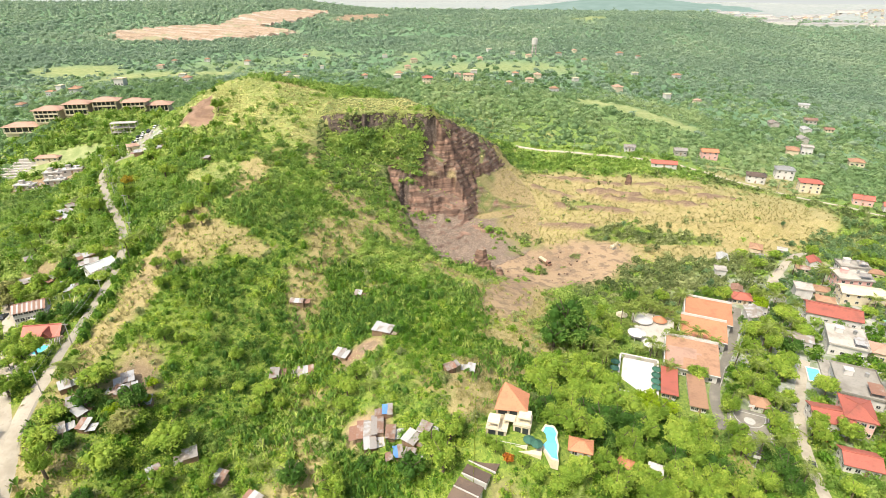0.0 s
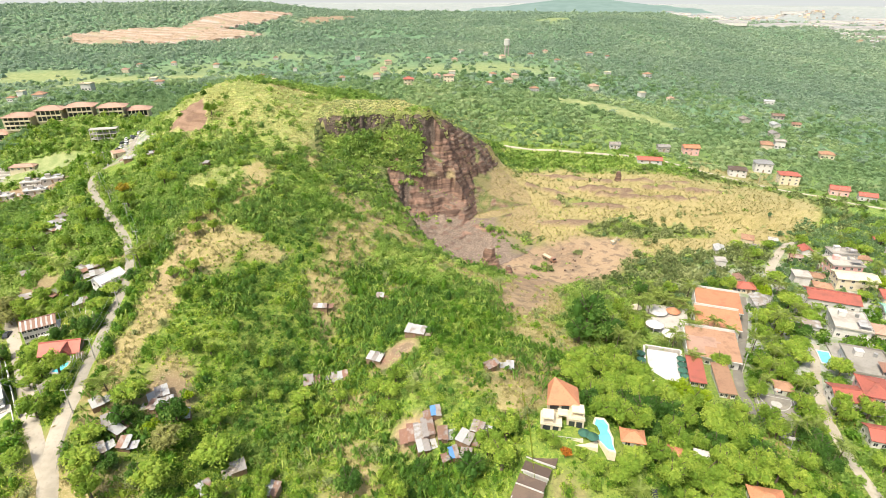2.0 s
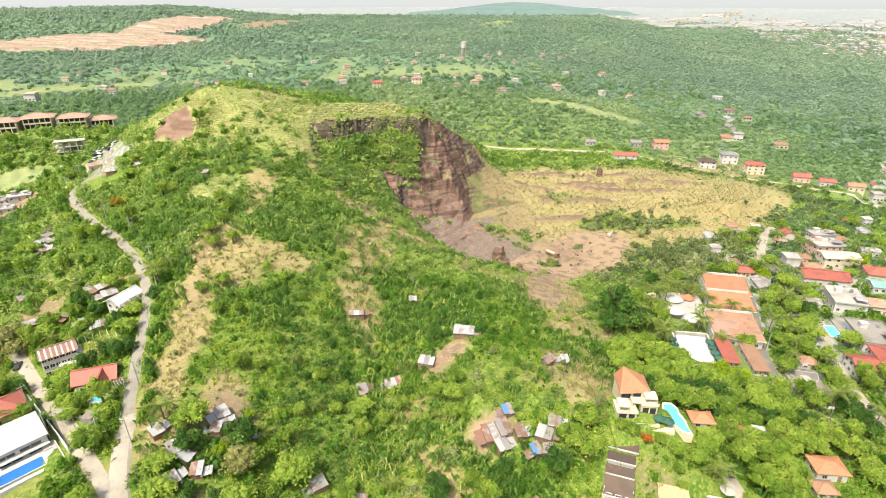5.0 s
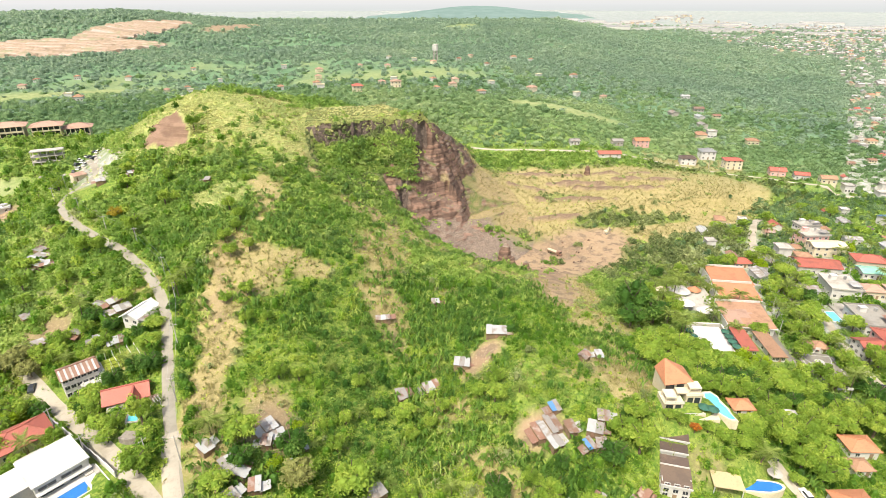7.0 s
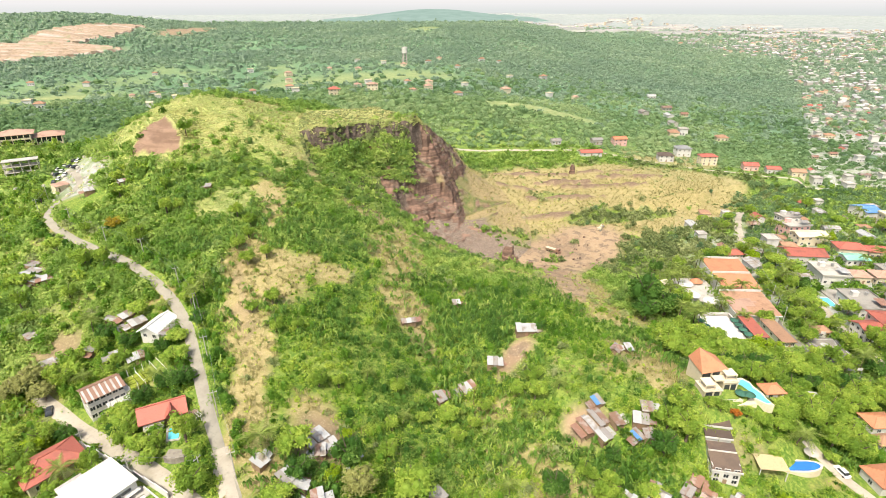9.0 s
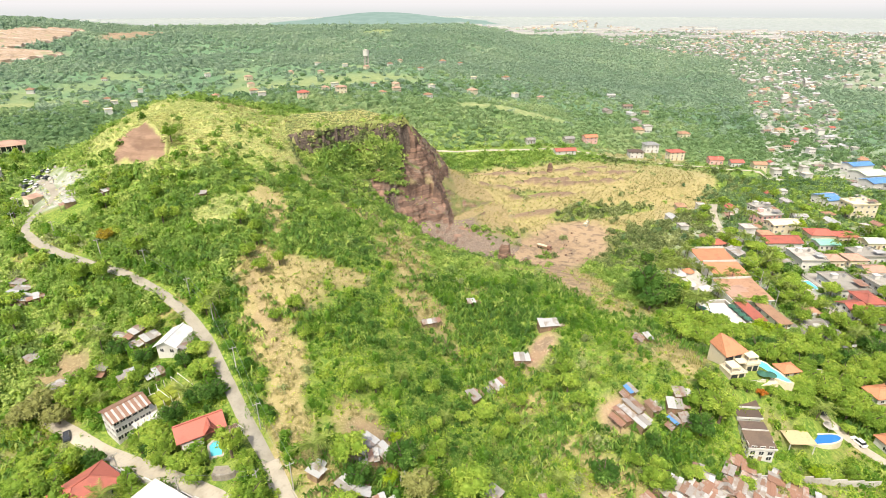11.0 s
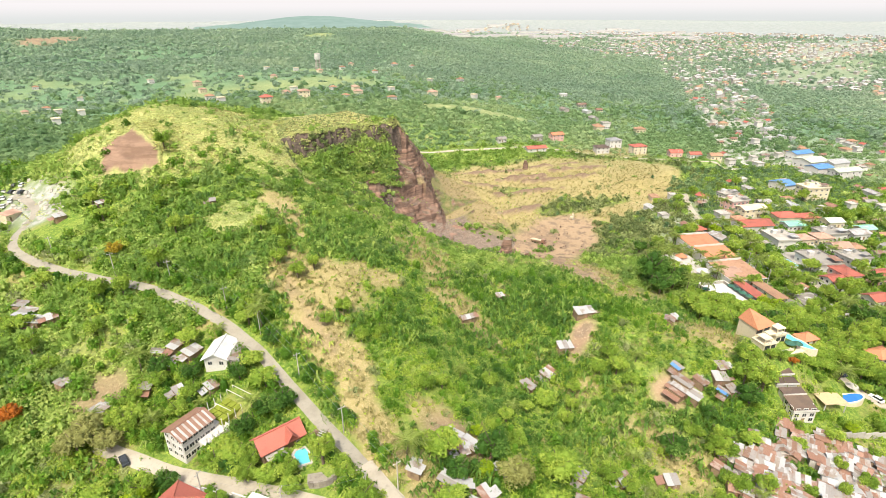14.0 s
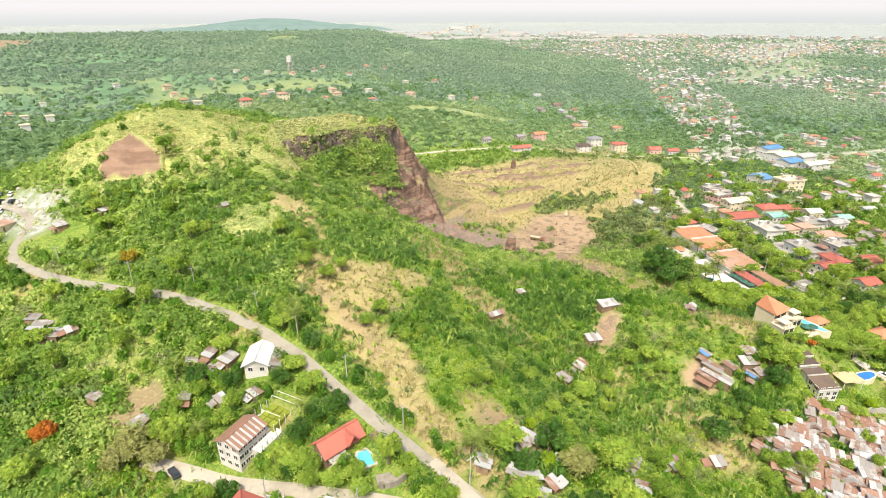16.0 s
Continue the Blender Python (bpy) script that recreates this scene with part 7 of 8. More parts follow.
# ------------------------------------------------------------------ vehicles and the car park
for x, y, t, m, lab in [(40.5, 82, 80, CAR_WHITE, "white van parked on the pale lane"), (39, 93, 70, CAR_DARK, "dark car parked under trees"), (112, 127, 60, CAR_WHITE, "white car parked in the lane"), (120, 141, 60, CAR_WHITE, "white car in the shade of trees"),
                        (118, 121.5, -20, CAR_RED, "small red car in front of a house"), (108, 112, 62, CAR_DARK, "dark car parked in the lane"), (-166, 169.6, 100, CAR_DARK, "dark car parked at the head of the dirt lane")]:
    car(lab, x, y, t, m)
for k in range(12):
    car("car parked on the gravel lot", -203 + (k % 4) * 3.6 + random.uniform(-1, 1), 343 + (k // 4) * 9 + 1.2 * (k % 4), 70 + random.uniform(-25, 25), random.choice((CAR_WHITE, CAR_DARK, CAR_WHITE)))
for k in range(110):
    a, b = random.choice(((-192, 348), (-248, 322), (-190, 334), (-178, 318), (-205, 366)))
    rock("pale heap of rubble and stone blocks", a + random.gauss(0, 8), b + random.gauss(0, 5), random.uniform(0.5, 1.6), random.uniform(0.3, 1.2), 90 + k, 0.3).data.materials[0] = CONCRETE
shack("low tiled stall at the bend of the hill road", -196, 331, 8, 5, 40, (TILE_SALMON,), 2.6, CREAM, True, "stalls by the car park")
shack("small roof of blue-grey sheets below the bend", -176, 301, 5, 3.4, 20, (TIN_BRIGHT,), 2.0)
shack("broken shed roof beside the meadow", -160, 298, 5, 2.2, 30, (TIN_BRIGHT, TIN), 1.6)
shack("little grey hut at the edge of the meadow", -121, 266, 3.0, 2.6, -10, (TIN,), 2.2)
for sx, sy, st in [(-252, 332, 10), (-242, 318, 15), (-262, 318, 5), (-238, 330, 20)]:
    house("pavilion", "half-built white pavilion among rubble terraces", sx, sy, 11, 5, 2.8, st, "flat", 0.3, 0.4, CONCRETE, WHITE, 1, (3, 0, 1, 1), category="pavilion")
house("pavilion", "long low pavilion with a salmon roof by the garden terraces", -268, 352, 14, 5, 2.8, 8, "hip", 1.4, 0.6, CREAM, TILE_SALMON, 1, (4, 0, 1, 1), category="pavilion")

# fences: bamboo row beside the villa plot and posts at the pool house
fence = thing("bamboo_fence", "tall fence of yellow-green bamboo beside the villa", "fence", 11, 108, 0, 0)
for i in range(34):
    x, y = 9.6 - 0.06 * i, 121 - 0.8 * i
    z = ground_at(x, y)
    part("cane", Shape().tube((x - 11, y - 108, z - 0.5), (x - 11 + random.uniform(-0.1, 0.1), y - 108, z + random.uniform(2.0, 3.0)), 0.09, 0.06, 5).mesh("cane"), NET, fence)

# ------------------------------------------------------------------ single trees and palms
def crown_mesh(name, count, size, lobes, flat=0.8, seed=1):
    """A crown one metre in radius: ragged lobes of bent leaves round a core darkened for inner shade."""
    global rng
    keep, rng = rng, np.random.default_rng(seed)
    cs = rng.normal(0, 1, (lobes, 3))
    cs /= np.linalg.norm(cs, axis=1, keepdims=True)
    c = np.stack([cs[:, 0] * 0.55, cs[:, 1] * 0.55, 0.35 * cs[:, 2] * flat], -1)
    r = rng.uniform(0.34, 0.56, lobes)
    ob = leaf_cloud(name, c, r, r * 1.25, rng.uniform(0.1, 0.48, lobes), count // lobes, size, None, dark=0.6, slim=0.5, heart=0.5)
    me = ob.data
    bpy.data.objects.remove(ob)
    rng = keep
    return me


def trunk_mesh(name, height, r, limbs, seed):
    """A tapered trunk that forks into limbs reaching into the crown."""
    rnd = random.Random(seed)
    s = Shape()
    p, q = Vector((0, 0, -0.8)), Vector((rnd.uniform(-0.15, 0.15), rnd.uniform(-0.15, 0.15), height * 0.55))
    s.tube(p, q, r, r * 0.72, 7)
    for k in range(limbs):
        a = 2 * math.pi * (k + rnd.random() * 0.6) / limbs
        e = q + Vector((math.cos(a) * height * 0.34, math.sin(a) * height * 0.34, height * rnd.uniform(0.25, 0.5)))
        s.tube(q, e, r * 0.5, r * 0.18, 5)
    return s.mesh(name)


def tree_kind(label, category, crown, material, height, spread, lift, seed):
    ob = thing("tree", label, category, 0, 0, 0)
    part("trunk", trunk_mesh("trunk", height, 0.05 * height, 5, seed), BARK, ob)
    me = crown.copy()
    cr = part("crown", me, material, ob)
    cr.matrix_basis = pose(0, 0, height * lift) @ Matrix.Diagonal((spread, spread, height * 0.55, 1))
    return ob


C1 = crown_mesh("crown", 2100, 0.078, 15, 0.9, 11)
C2 = crown_mesh("crown", 1900, 0.084, 12, 1.1, 12)
C3 = crown_mesh("crown", 1800, 0.086, 12, 0.6, 13)
TREES = [tree_kind("round dark green broadleaf tree", "tree", C1, LEAF_TREE, 7.0, 4.2, 0.58, 1), tree_kind("tall green tree with an uneven crown", "tree", C2, LEAF_TREE, 8.5, 3.8, 0.60, 2),
         tree_kind("spreading green tree with a flat crown", "tree", C3, LEAF_TREE, 6.5, 5.0, 0.62, 3), tree_kind("tree with golden-green foliage", "tree", C1, GOLD_LEAF, 6.5, 4.0, 0.58, 4),
         tree_kind("large dark green dome-shaped tree", "tree", C1, LEAF_DEEP, 7.5, 4.6, 0.56, 6),
         tree_kind("tree with amber-yellow foliage", "tree", C1, AMBER_LEAF, 6.0, 3.8, 0.58, 7),
         tree_kind("tree in orange-red blossom", "tree", C3, BLOSSOM, 6.0, 3.6, 0.6, 5),
         tree_kind("broad tree with brownish olive feathery leaves", "tree", C3, BROWN_LEAF, 6.0, 4.4, 0.6, 8),
         tree_kind("shrub in pale pink blossom beside the road", "shrub", C1, PINK_BLOSSOM, 6.0, 4.0, 0.5, 9)]


def frond_mesh(L=3.6):
    """One arching palm frond with drooping leaflets on both sides of its rib."""
    s = Shape()
    n = 9
    rib = [(L * t, 0.0, L * (0.55 * t - 0.85 * t * t)) for t in (i / n for i in range(n + 1))]
    for a, b in zip(rib, rib[1:]):
        s.tube(a, b, 0.035, 0.03, 3)
    for i in range(1, n + 1):
        x, _, z = rib[i]
        ln = 0.95 * math.sin(math.pi * (0.18 + 0.78 * i / n)) + 0.2
        for sg in (-1, 1):
            s.add([(x - 0.16, 0, z), (x + 0.12, 0, z), (x + 0.42, sg * ln * 0.75, z - 0.12), (x + 0.55, sg * ln, z - 0.42)], [(0, 1, 2), (0, 2, 3)])
    me = s.mesh("frond")
    me.attributes.new("tint", "FLOAT", "POINT").data.foreach_set("value", np.full(len(me.vertices), 0.35, np.float32))
    return me


def palm_kind(label, height, fronds, seed):
    rnd = random.Random(seed)
    ob = thing("palm", label, "palm", 0, 0, 0, group="coconut palms")
    s = Shape()
    lean = rnd.uniform(0.3, 0.9)
    pts = [(lean * (k / 5) ** 2, 0, height * k / 5 - (0.6 if k == 0 else 0)) for k in range(6)]
    for k in range(5):
        s.tube(pts[k], pts[k + 1], 0.2 - 0.018 * k, 0.182 - 0.018 * k, 7)
    part("trunk", s.mesh("trunk"), BARK, ob)
    for k in range(fronds):
        f = part("frond", FROND, PALM_LEAF, ob)
        f.matrix_basis = pose(*pts[-1]) @ pose(0, 0, 0, 0, rnd.uniform(-42, 26), 360 * k / fronds + rnd.uniform(-12, 12))
    return ob


FROND = frond_mesh()
PALMS = [palm_kind("slim coconut palm with a ragged crown", 7.5, 13, 1), palm_kind("young coconut palm with long fronds", 4.0, 12, 2)]
GROVE = []


def put_tree(kind, x, y, k=1.0, tallness=1.0):
    z = ground_at(x, y)
    GROVE.append((x, y))
    return copy_thing(kind, pose(x, y, z - 0.1, 0, 0, random.uniform(0, 360)) @ Matrix.Diagonal((k, k, k * tallness, 1)))


def scatter_trees(x0, x1, y0, y1, n, kinds, lo=0.8, hi=1.3, margin=2.0, gap=4.5):
    done = 0
    for _ in range(n * 12):
        x, y = random.uniform(x0, x1), random.uniform(y0, y1)
        if done == n:
            break
        if not free(np.array(x), np.array(y), margin) or bare_soil(np.array(x), np.array(y)) > 0.4 or lawns(np.array(x), np.array(y)) > 0.3 or any(math.hypot(x - a, y - b) < gap for a, b in GROVE[-160:]):
            continue
        put_tree(random.choice(kinds), x, y, random.uniform(lo, hi), random.uniform(0.85, 1.2))
        done += 1


A, B, D, GOLD, E, AMBER, FLAME, BROWN, ROSE = TREES
P1, P2 = PALMS
put_tree(E, 48, 175, 1.9, 1.15)
put_tree(E, 54, 168, 1.5)
put_tree(E, 42, 166, 1.4)
put_tree(E, -40, 100, 1.0)
put_tree(E, -8, 98, 1.0)
put_tree(A, -123.0, 117.6, 1.08)          # at the fork of the two roads
put_tree(GOLD, -164, 153, 1.0)
put_tree(A, -163, 139, 1.2)
put_tree(AMBER, -158.5, 255.5, 1.0)
put_tree(FLAME, -190, 197, 1.0)
put_tree(FLAME, 16.5, 99, 0.5)
for sx, sy, sk in ((13.5, 101.5, 0.55), (20.5, 98.5, 0.5), (24.5, 96, 0.6), (29, 94.5, 0.65), (33, 97, 0.75), (23, 92.5, 0.45), (36, 99, 0.8), (11, 103.5, 0.5)):
    put_tree(A if sk < 0.6 else D, sx, sy, sk)
put_tree(GOLD, 66, 132, 1.25)
put_tree(GOLD, 71.5, 130, 1.0)
put_tree(GOLD, 142, 203, 1.1)
put_tree(GOLD, 200, 205, 1.1)
put_tree(A, 3, 107, 1.0)
put_tree(A, -3, 103, 1.1)
put_tree(B, -28, 94, 1.0)
put_tree(B, 0, 99, 1.1)
put_tree(D, -75, 108, 1.2)
put_tree(P2, -108, 125, 1.3)
put_tree(A, -101, 165.5, 0.62)
put_tree(A, -94.5, 166.5, 0.6)
put_tree(D, -86, 111, 0.9)
put_tree(A, -27, 92, 0.8)
put_tree(A, -34, 84, 0.8)
put_tree(B, 2, 106, 0.9)
put_tree(P2, 33, 91, 1.2)
put_tree(P1, 60, 158, 1.1)
scatter_trees(30, 82, 84, 150, 74, (A, B, D, A, B, D, E), 0.75, 1.2, 1.4, 3.6)
scatter_trees(50, 70, 150, 190, 12, (A, B, P1, P1), 0.8, 1.1, 1.5)
scatter_trees(74, 100, 150, 200, 22, (P1, P1, P2), 0.8, 1.2, 0.3, 3.0)
scatter_trees(88, 118, 118, 152, 16, (P1, P2, A, B), 0.7, 1.0, 0.2, 3.0)
scatter_trees(86, 150, 100, 215, 66, (A, B, D, E, P1, P1), 0.7, 1.15, 1.0, 3.8)
scatter_trees(-45, 5, 62, 92, 22, (A, B, D, P2), 0.45, 0.8, -1.5, 5.0)
scatter_trees(150, 250, 120, 270, 44, (A, B, D, P1, P1), 0.7, 1.1, 1.8, 4.2)
scatter_trees(-172, -122, 112, 200, 46, (A, B, D, E, E, P2, P1), 0.6, 1.05, 1.4, 4.0)
scatter_trees(-215, -130, 180, 330, 24, (A, B, D, A, B), 0.65, 1.1, 1.6, 5.0)
scatter_trees(-112, -100, 175, 260, 8, (A, B), 0.6, 0.9, 1.6)
scatter_trees(-190, -84, 52, 124, 64, (A, B, E, E, D), 0.6, 1.1, 1.0, 4.2)
scatter_trees(-95, -20, 90, 150, 26, (A, B, P2, P2, D), 0.5, 0.85, 1.4)
for kind, x, y, k in ((A, -146.5, 151, 0.85), (E, -143.5, 147.5, 0.7), (A, -141.5, 142.5, 0.75), (D, -137, 138.5, 0.7), (A, -133, 136.2, 0.75), (D, -133.5, 131.5, 0.6), (A, -122.4, 130.6, 0.5), (A, -122.8, 126.0, 0.66),
                      (A, -147.8, 135.4, 0.62), (A, -166, 148.5, 1.1), (E, -157.5, 154, 0.75), (GOLD, -87.2, 125.9, 0.5), (GOLD, -92.5, 114.5, 0.6), (GOLD, -86.5, 120.4, 0.5), (E, -100.1, 114.9, 0.8), (A, -91.5, 144.4, 0.75),
                      (BROWN, -86.7, 110, 1.15), (BROWN, -172, 181, 1.3), (BROWN, -175.5, 177.5, 1.2), (BROWN, -168.5, 176, 1.0), (ROSE, -124.2, 142.0, 0.4),
                      (A, 33.6, 93.7, 0.60), (D, 40.4, 85.1, 0.50), (GOLD, 14.7, 78.8, 0.55), (BROWN, -0.2, 77.9, 0.50), (A, 9.6, 71.1, 0.50), (A, 24.7, 74.6, 0.60),
                      (E, -20.8, 101.9, 0.60), (A, -29.7, 93.8, 0.75), (E, 1.0, 107.3, 0.55), (D, 22.4, 88.9, 0.40), (A, -28.2, 99.8, 0.50)):
    put_tree(kind, x, y, k)
for proto in TREES + PALMS:
    for o in (*proto.children_recursive, proto):
        bpy.data.objects.remove(o)


# ------------------------------------------------------------------ scrub, grass and woods
def slope(x, y):
    return np.hypot(land(x + 1, y) - land(x - 1, y), land(x, y + 1) - land(x, y - 1)) / 2


def bench_slope(x, y):
    """The overgrown bench under the quarry's rim."""
    wob, rim_, lip_, e, a = quarry_lines(x, y)
    return ramp(2.5, 4.5, rim_ - y) * ramp(-1.5, 0.5, y - lip_) * ramp(-74, -66, x) * (1 - ramp(-14, -10, x - 0.6 * wob))


def bare_rock(x, y):
    """The rock faces, the rib and the striped slope behind it, where nothing grows."""
    wob, rim_, lip_, e, a = quarry_lines(x, y)
    k = ramp(-1, 0.5, e) * (1 - ramp(34, 46, e)) * ramp(298, 304, y) * (1 - ramp(66, 76, a))
    face = (y < rim_ + 0.5) & (y > 300) & (x > -38) & (x < 40) & (bench_slope(x, y) < 0.5)
    return np.maximum(0.93 * k, face)


def north(x, y):
    """Past the hill's back and the far street, where the tall woods begin."""
    return y > np.interp(x, (-400, -220, 60, 104, 182, 240, 282, 330), (400, 420, 436, 428, 408, 354, 316, 282))


def ground_cover():
    """Low leaves and weeds between the bushes."""
    n = 22000
    x, y = rng.uniform(-215, 120, n), 70 + 260 * rng.random(n) ** 1.4
    ok = (rng.random(n) < 0.25 + 0.75 * wildness(x, y)) & free(x, y, 0.1) & (bare_soil(x, y) < 0.5) & (slope(x, y) < 0.95) & in_view(x, y)
    x, y = x[ok], y[ok]
    tint = np.clip(0.42 + 0.3 * rough(x, y, 20, 97) + 0.3 * dry_grass(x, y) + 0.12 * rng.normal(0, 1, len(x)), 0, 0.95)
    c = np.stack([x, y, land(x, y) - 0.05], -1)
    tagged(blades("weeds", c, 0.5 + 0.6 * rng.random(len(x)), tint, 2, 0.24, LEAF, 0.9, 0.5), "low weeds and leaves between the bushes", "weeds", kind="stuff")


def undergrowth():
    x, y = scatter(-300, 330, 42, 450, 2.15)
    k = wildness(x, y) + 0.28 * rough(x, y, 12, 71)
    on_bench = (bench_slope(x, y) > 0.5)
    k = np.where(on_bench, 0.95, k) * (1 - bare_rock(x, y))
    ok = (rng.random(len(x)) < k) & free(x, y, 0.4) & ((slope(x, y) < 1.2) | on_bench) & in_view(x, y)
    ok &= on_bench | (rng.random(len(x)) < 1 - 0.45 * ramp(200, 300, np.hypot(x + 80, y - 20)))
    ok &= (rng.random(len(x)) < 1 - 0.6 * blob(x, y, 165, 180, 80, 75, 30)) & ~north(x, y)
    bx, by = scatter(-76, -8, 300, 328, 1.15)
    ok2 = rng.random(len(bx)) < 0.9 * bench_slope(bx, by)
    x, y = np.concatenate([x[ok], bx[ok2]]), np.concatenate([y[ok], by[ok2]])
    far = np.hypot(x + 80, y - 20)
    n = len(x)
    lush = rough(x, y, 22, 72)
    west = ramp(-120, -127, x) * (1 - ramp(300, 330, y)) + 0.5 * ramp(20, 40, x) * (y < 240)
    pick = rng.random(n) - 0.16 * lush - 0.16 * west
    r = np.where(pick < 0.15, 2.2 + 2.1 * rng.random(n), np.where(pick < 0.52, 1.3 + 0.9 * rng.random(n), 0.85 + 0.6 * rng.random(n)))
    r = r * (1 - 0.45 * dry_grass(x, y))
    r = 1.06 * r * (1 + 0.3 * ramp(185, 290, far))
    tall = r * (0.55 + 0.6 * rng.random(n))
    tint = np.clip(0.34 + 0.36 * rough(x, y, 22, 73) + 0.19 * rng.normal(0, 1, n) + 0.42 * dry_grass(x, y) + 0.12 * ramp(60, -40, x) * (y < 220), 0, 0.95)
    c = np.stack([x, y, land(x, y) - 0.2], -1)
    dusty = rng.random(n) < np.maximum(0.6 * dry_grass(x, y) * (y < 280), 0.85 * np.maximum(np.maximum(blob(x, y, 124, 292, 58, 20, -8, 0.2, 0.2), blob(x, y, 108, 255, 62, 52, -25, 0.2, 0.2)), np.maximum(blob(x, y, 130, 322, 130, 60, -8, 0.2, 0.2), blob(x, y, 225, 330, 60, 40, -35))))
    deep = (rough(x, y, 24, 74) + 0.22 * rng.normal(0, 1, n) > 0.34) & (r > 1.0)
    for lo, hi, size, k in ((0, 190, 0.34, 0.95), (190, 260, 0.48, 0.55), (260, 340, 0.66, 0.32), (340, 900, 0.9, 0.18)):
        for r0, r1, count in ((0, 1.3, 25), (1.3, 2.2, 74), (2.2, 9, 190)):
            m = (far >= lo) & (far < hi) & (r >= r0) & (r < r1)
            if m.sum() > 2:
                # from 190 m on, paler leaf copies with haze put into their colour
                for kind, leaf in ((dusty[m], LEAF_DUSTY), (deep[m] & ~dusty[m], LEAF_DEEP if lo < 180 else LEAF_BANK), (~deep[m] & ~dusty[m], LEAF if lo < 180 else LEAF_SLOPE)):
                    if kind.sum() < 3:
                        continue
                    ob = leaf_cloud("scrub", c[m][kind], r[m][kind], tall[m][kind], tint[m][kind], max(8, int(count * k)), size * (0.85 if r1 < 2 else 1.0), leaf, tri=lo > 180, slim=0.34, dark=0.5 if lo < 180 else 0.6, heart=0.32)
                    tagged(ob, "dense green scrub covering the slopes", "shrubs", kind="stuff")


def banana_groves():
    """Long-leaved plants: reed and banana thickets on the near slopes, looser up the hill."""
    for x0, x1, y0, y1, gap, lo, size, width in ((-118, 48, 60, 200, 2.1, -0.15, 1.7, 0.24), (-100, 48, 200, 250, 2.8, -0.1, 1.7, 0.26), (-150, -10, 200, 320, 3.0, 0.05, 1.6, 0.26), (-215, -120, 110, 330, 3.4, 0.05, 1.7, 0.26)):
        x, y = scatter(x0, x1, y0, y1, gap)
        k = 0.85 * ramp(lo, lo + 0.35, rough(x, y, 24, 91)) * (1 - bare_soil(x, y)) * (1 - hill_grass(x, y)) * (1 - 0.6 * dry_grass(x, y)) * (1 - lawns(x, y))
        ok = (rng.random(len(x)) < k) & free(x, y, 0.4) & (slope(x, y) < 1.0)
        x, y = x[ok], y[ok]
        n = len(x)
        c = np.stack([x, y, land(x, y) + 0.4 + 1.2 * rng.random(n)], -1)
        tint = np.clip(0.22 + 0.3 * rough(x, y, 40, 98) + 0.2 * rng.normal(0, 1, n), 0, 0.95)
        ob = blades("banana_plants", c, size * (0.7 + 0.8 * rng.random(n)), tint, 9, width, PLANT, 1.0, 1.1)
        tagged(ob, "thickets of long-leaved banana and reed plants", "plants", kind="stuff")


def grasses():
    x, y = scatter(-215, 40, 235, 400, 1.6)
    h = hill_grass(x, y)
    ok = (rng.random(len(x)) < 0.95 * h) & (slope(x, y) < 0.9) & (bare_soil(x, y) < 0.4)
    x, y = x[ok], y[ok]
    r = 1.2 + 1.2 * rng.random(len(x)) + 0.5 * rough(x, y, 9, 93)
    tint = np.clip(0.40 + 0.5 * rough(x, y, 18, 94) + 0.06 * rng.normal(0, 1, len(x)) + 0.25 * ramp(-70, -55, x), 0, 0.95)
    tagged(leaf_cloud("hill_grass", np.stack([x, y, land(x, y) - 0.2], -1), r, r * 0.3, tint, 30, 0.36, GRASS_HILL, core=False, tri=True, spread=0.22), "pale yellow-green tall grass on the hilltop", "grass", kind="stuff")
    gx_, gy_ = scatter(-130, 60, 70, 240, 1.3)
    hx_, hy_ = scatter(-130, 260, 240, 400, 1.9)
    x, y = np.concatenate([gx_, hx_]), np.concatenate([gy_, hy_])
    k = dry_grass(x, y) * (1 - bare_soil(x, y)) * (0.5 + 0.6 * rough(x, y, 16, 95))
    ok = (rng.random(len(x)) < 1.0 * k) & free(x, y, 0.2)
    x, y = x[ok], y[ok]
    tint = np.clip(0.4 + 0.3 * rough(x, y, 14, 96) + 0.15 * rng.normal(0, 1, len(x)), 0, 0.9)
    tagged(blades("dry_grass", np.stack([x, y, land(x, y) - 0.05], -1), 0.7 + 0.7 * rng.random(len(x)), tint, 8, 0.11, GRASS_DRY, 1.2, 0.8), "straw-coloured dry grass tufts", "grass", kind="stuff")


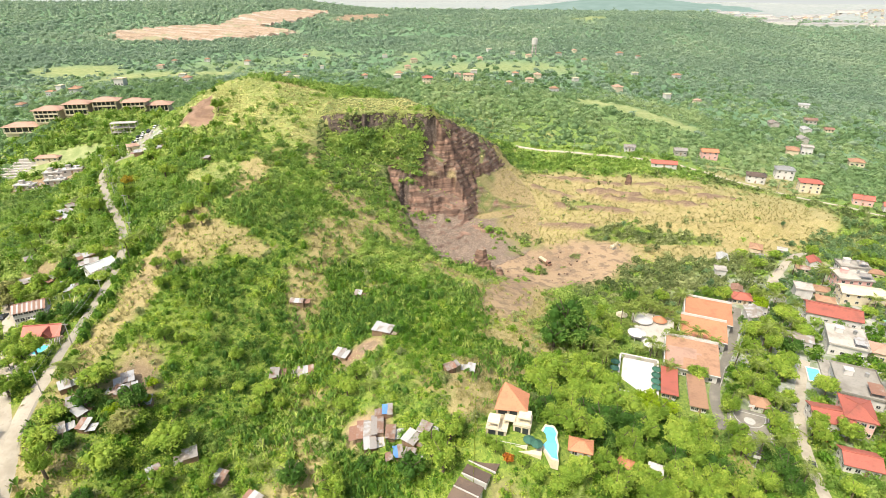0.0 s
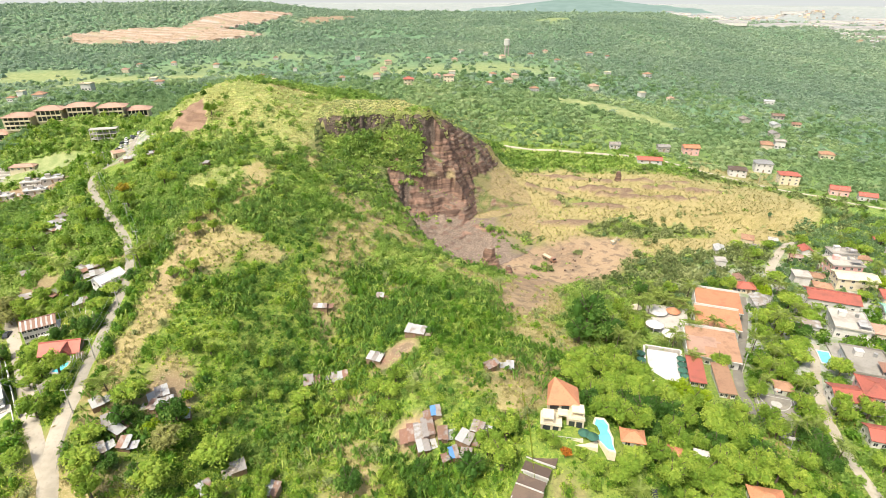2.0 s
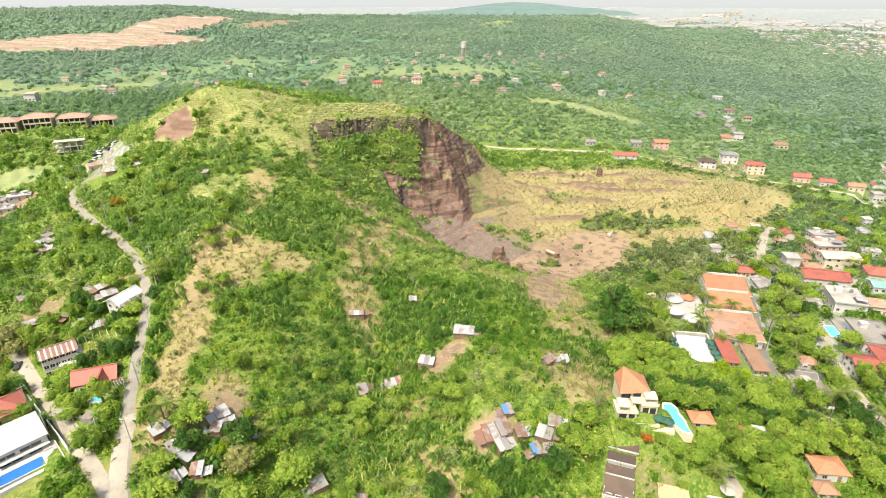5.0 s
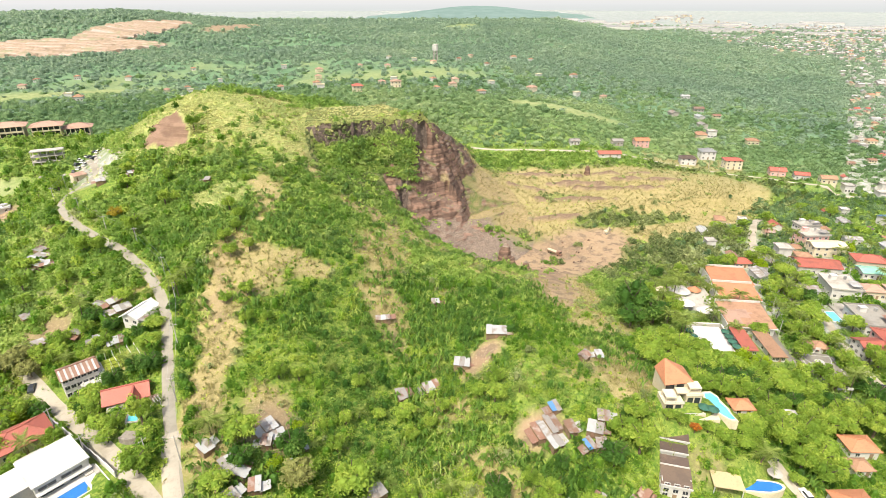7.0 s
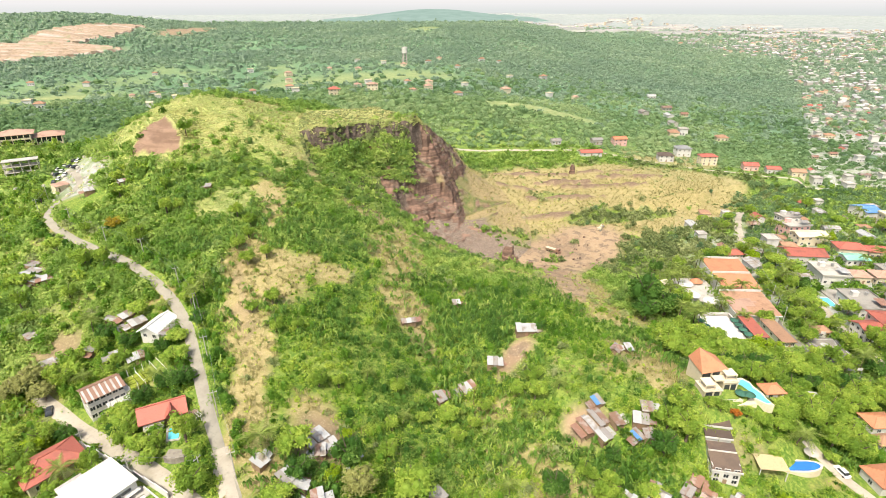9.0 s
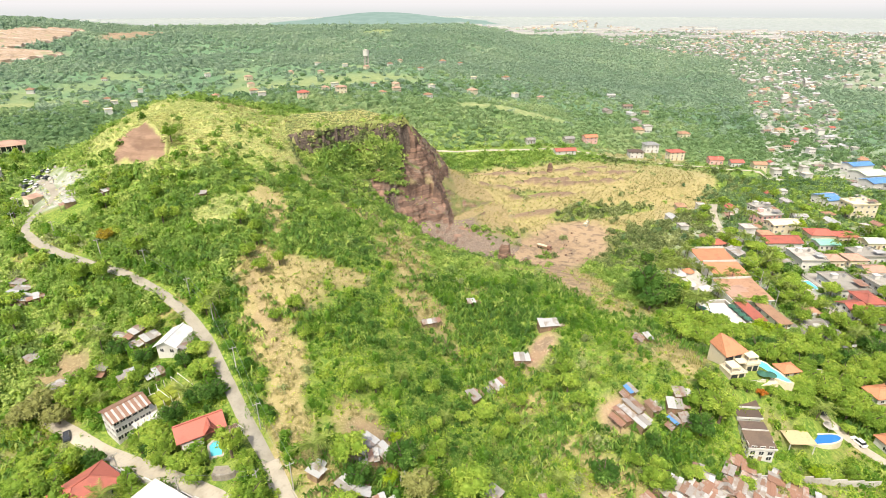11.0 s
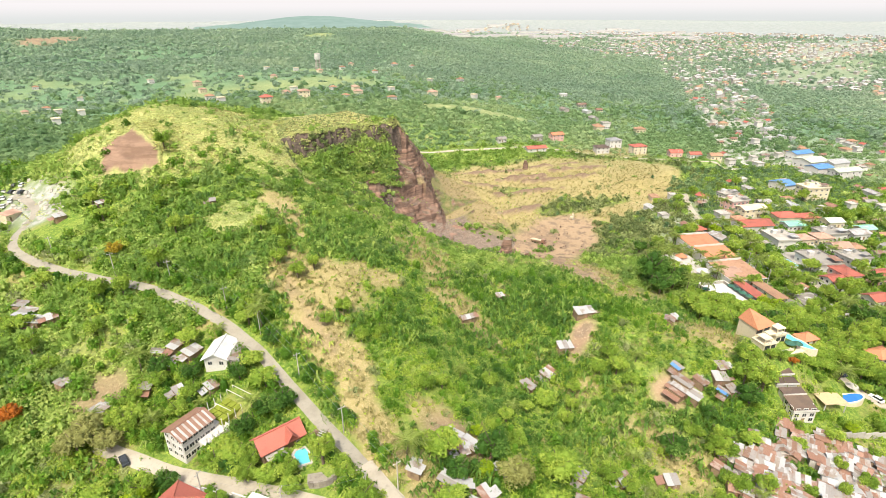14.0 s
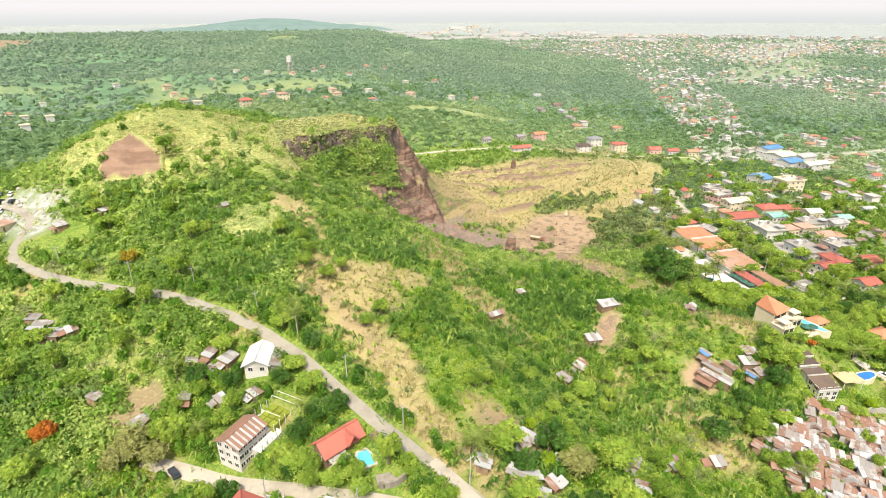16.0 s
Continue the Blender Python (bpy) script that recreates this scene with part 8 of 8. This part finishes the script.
def woods():
    """Forest beyond the hill, coarser with distance; leaves in haze-paled colours take over bit by bit."""
    for lo, hi, gap, rad, count, size in ((290, 620, 5.6, 4.2, 26, 1.1), (620, 1100, 7.6, 4.9, 13, 1.6), (1100, 2000, 11.5, 6.6, 7, 2.4), (2000, 3100, 25, 10, 5, 3.5)):
        x, y = scatter(-hi * 0.8, hi, 60, hi, gap)
        far = np.hypot(x + 60, y - 20)
        ok = (far > lo) & (far < hi) & in_view(x, y)
        x, y = x[ok], y[ok]
        near = ~north(x, y) & (x > -285) & (x < 325) & (y < 465)
        k = np.minimum(1 - 0.97 * lawns(x, y), 1 - bare_soil(x, y)) * (1 - 0.2 * built_up(x, y)) * (1 - 0.97 * dry_grass(x, y) * (np.hypot(x, y) > 700))
        k = np.where(near, 0, k) * (0.97 - 0.5 * parkland(x, y))
        ok = (rng.random(len(x)) < k * (1 - bare_rock(x, y))) & free(x, y, 2.0)
        x, y = x[ok], y[ok]
        r = 1.2 * rad * (0.5 + 0.95 * rng.random(len(x)) ** 2.2) * (1 + 0.4 * rough(x, y, 60, 82))
        tint = np.clip(0.42 + 0.55 * rough(x, y, 110, 81) + 0.26 * rough(x, y, 34, 85) + 0.08 * rng.normal(0, 1, len(x)), 0, 0.95)
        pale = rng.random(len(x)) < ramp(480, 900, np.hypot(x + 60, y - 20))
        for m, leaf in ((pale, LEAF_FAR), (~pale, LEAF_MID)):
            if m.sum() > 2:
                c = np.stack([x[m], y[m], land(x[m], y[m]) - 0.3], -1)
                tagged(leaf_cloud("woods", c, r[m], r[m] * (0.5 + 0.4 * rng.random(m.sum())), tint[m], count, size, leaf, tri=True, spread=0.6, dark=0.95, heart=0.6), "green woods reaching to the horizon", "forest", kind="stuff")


def rim_growth():
    """Straw grass that hangs over the quarry's rim, and bushes that climb the dark band from the bench."""
    x = rng.uniform(-68, 4, 620)
    rim_ = quarry_lines(x, 326 + 0 * x)[1]
    d = rng.uniform(-2.5, 1.3, len(x))
    r = rng.uniform(0.6, 1.5, len(x))
    c = np.stack([x, rim_ - d, land(x, rim_ - d) - 0.1], -1)
    tagged(leaf_cloud("rim_grass", c, r, 0.8 * r, np.clip(0.55 + 0.3 * rough(x, 0 * x, 8, 144), 0, 0.95), 24, 0.42, GRASS_HILL, core=False, tri=True, spread=0.5), "straw-coloured grass hanging over the quarry rim", "grass", kind="stuff")
    x = rng.uniform(-70, -10, 330)
    rim_ = quarry_lines(x, 326 + 0 * x)[1]
    d = 0.9 + 3.5 * rng.random(len(x)) ** 1.3
    ok = rough(x, 0 * x, 9, 145) + 0.3 * d > 0.35
    x, d, rim_ = x[ok], d[ok], rim_[ok]
    r = rng.uniform(0.7, 1.7, len(x))
    c = np.stack([x, rim_ - d, land(x, rim_ - d) - 0.2], -1)
    tagged(leaf_cloud("rim_bushes", c, r, 1.2 * r, rng.uniform(0.1, 0.6, len(x)), 34, 0.5, LEAF_DUSTY, tri=True), "olive bushes climbing the dark quarry wall", "shrubs", kind="stuff")


def groves():
    """Tall tree crowns that close up between the far houses and on the west slope."""
    for x0, x1, y0, y1, gap, rad in ((96, 330, 110, 300, 3.9, 2.5), (-190, -122, 104, 205, 4.6, 2.6), (-150, -62, 60, 118, 4.9, 2.2), (-225, -128, 200, 340, 6.0, 2.7), (-330, -200, 300, 440, 6.5, 3.6), (-130, -60, 236, 300, 9, 2.4)):
        x, y = scatter(x0, x1, y0, y1, gap)
        ok = (rng.random(len(x)) < 0.85 * wildness(x, y) * (0.75 + 0.5 * rough(x, y, 25, 83))) & free(x, y, 0.5) & ~north(x, y) & in_view(x, y)
        x, y = x[ok], y[ok]
        r = rad * (0.65 + 0.6 * rng.random(len(x)))
        tint = np.clip(0.34 + 0.25 * rough(x, y, 30, 84) + 0.16 * rng.normal(0, 1, len(x)), 0, 0.95)
        dusty = rng.random(len(x)) < 0.9 * blob(x, y, 108, 265, 68, 62, -25, 0.25, 0.25)
        # crowns farther off take the leaf colour with haze in it
        mid = ~dusty & (y > 190) & (x > 0)
        for m, leaf, label in ((dusty, LEAF_DUSTY, "dusty olive scrub trees beside the quarry field"), (mid, LEAF_MID, "green trees between the town's houses"), (~dusty & ~mid, LEAF, "closely grown green trees between the houses")):
            if m.sum() > 2:
                c = np.stack([x[m], y[m], land(x[m], y[m]) + 0.2], -1)
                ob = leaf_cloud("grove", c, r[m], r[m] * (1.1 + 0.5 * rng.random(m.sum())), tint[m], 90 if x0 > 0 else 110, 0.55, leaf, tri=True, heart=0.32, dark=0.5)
                tagged(ob, label, "trees", kind="stuff")


def roadside():
    """Trees that lean over the hill road from both sides."""
    line = np.array(HILL_ROAD[2:12], float)
    k = rng.integers(0, len(line) - 1, 120)
    t = rng.random(120)[:, None]
    p = line[k] * (1 - t) + line[k + 1] * t
    d = line[k + 1] - line[k]
    d /= np.linalg.norm(d, axis=1, keepdims=True)
    off = (rng.choice([-1, 1], 120) * rng.uniform(3.6, 6.5, 120))[:, None]
    x, y = (p + np.stack([-d[:, 1], d[:, 0]], -1) * off).T
    ok = free(x, y, 1.2)
    x, y = x[ok], y[ok]
    r = rng.uniform(1.5, 2.8, len(x))
    tagged(leaf_cloud("roadside_trees", np.stack([x, y, land(x, y) + 0.2], -1), r, r * rng.uniform(1.1, 1.7, len(x)), rng.uniform(0.1, 0.6, len(x)), 190, 0.36, LEAF, slim=0.4), "green trees crowding both sides of the road", "trees", kind="stuff")


ground_cover()
roadside()
groves()
undergrowth()
banana_groves()
grasses()
rim_growth()
woods()
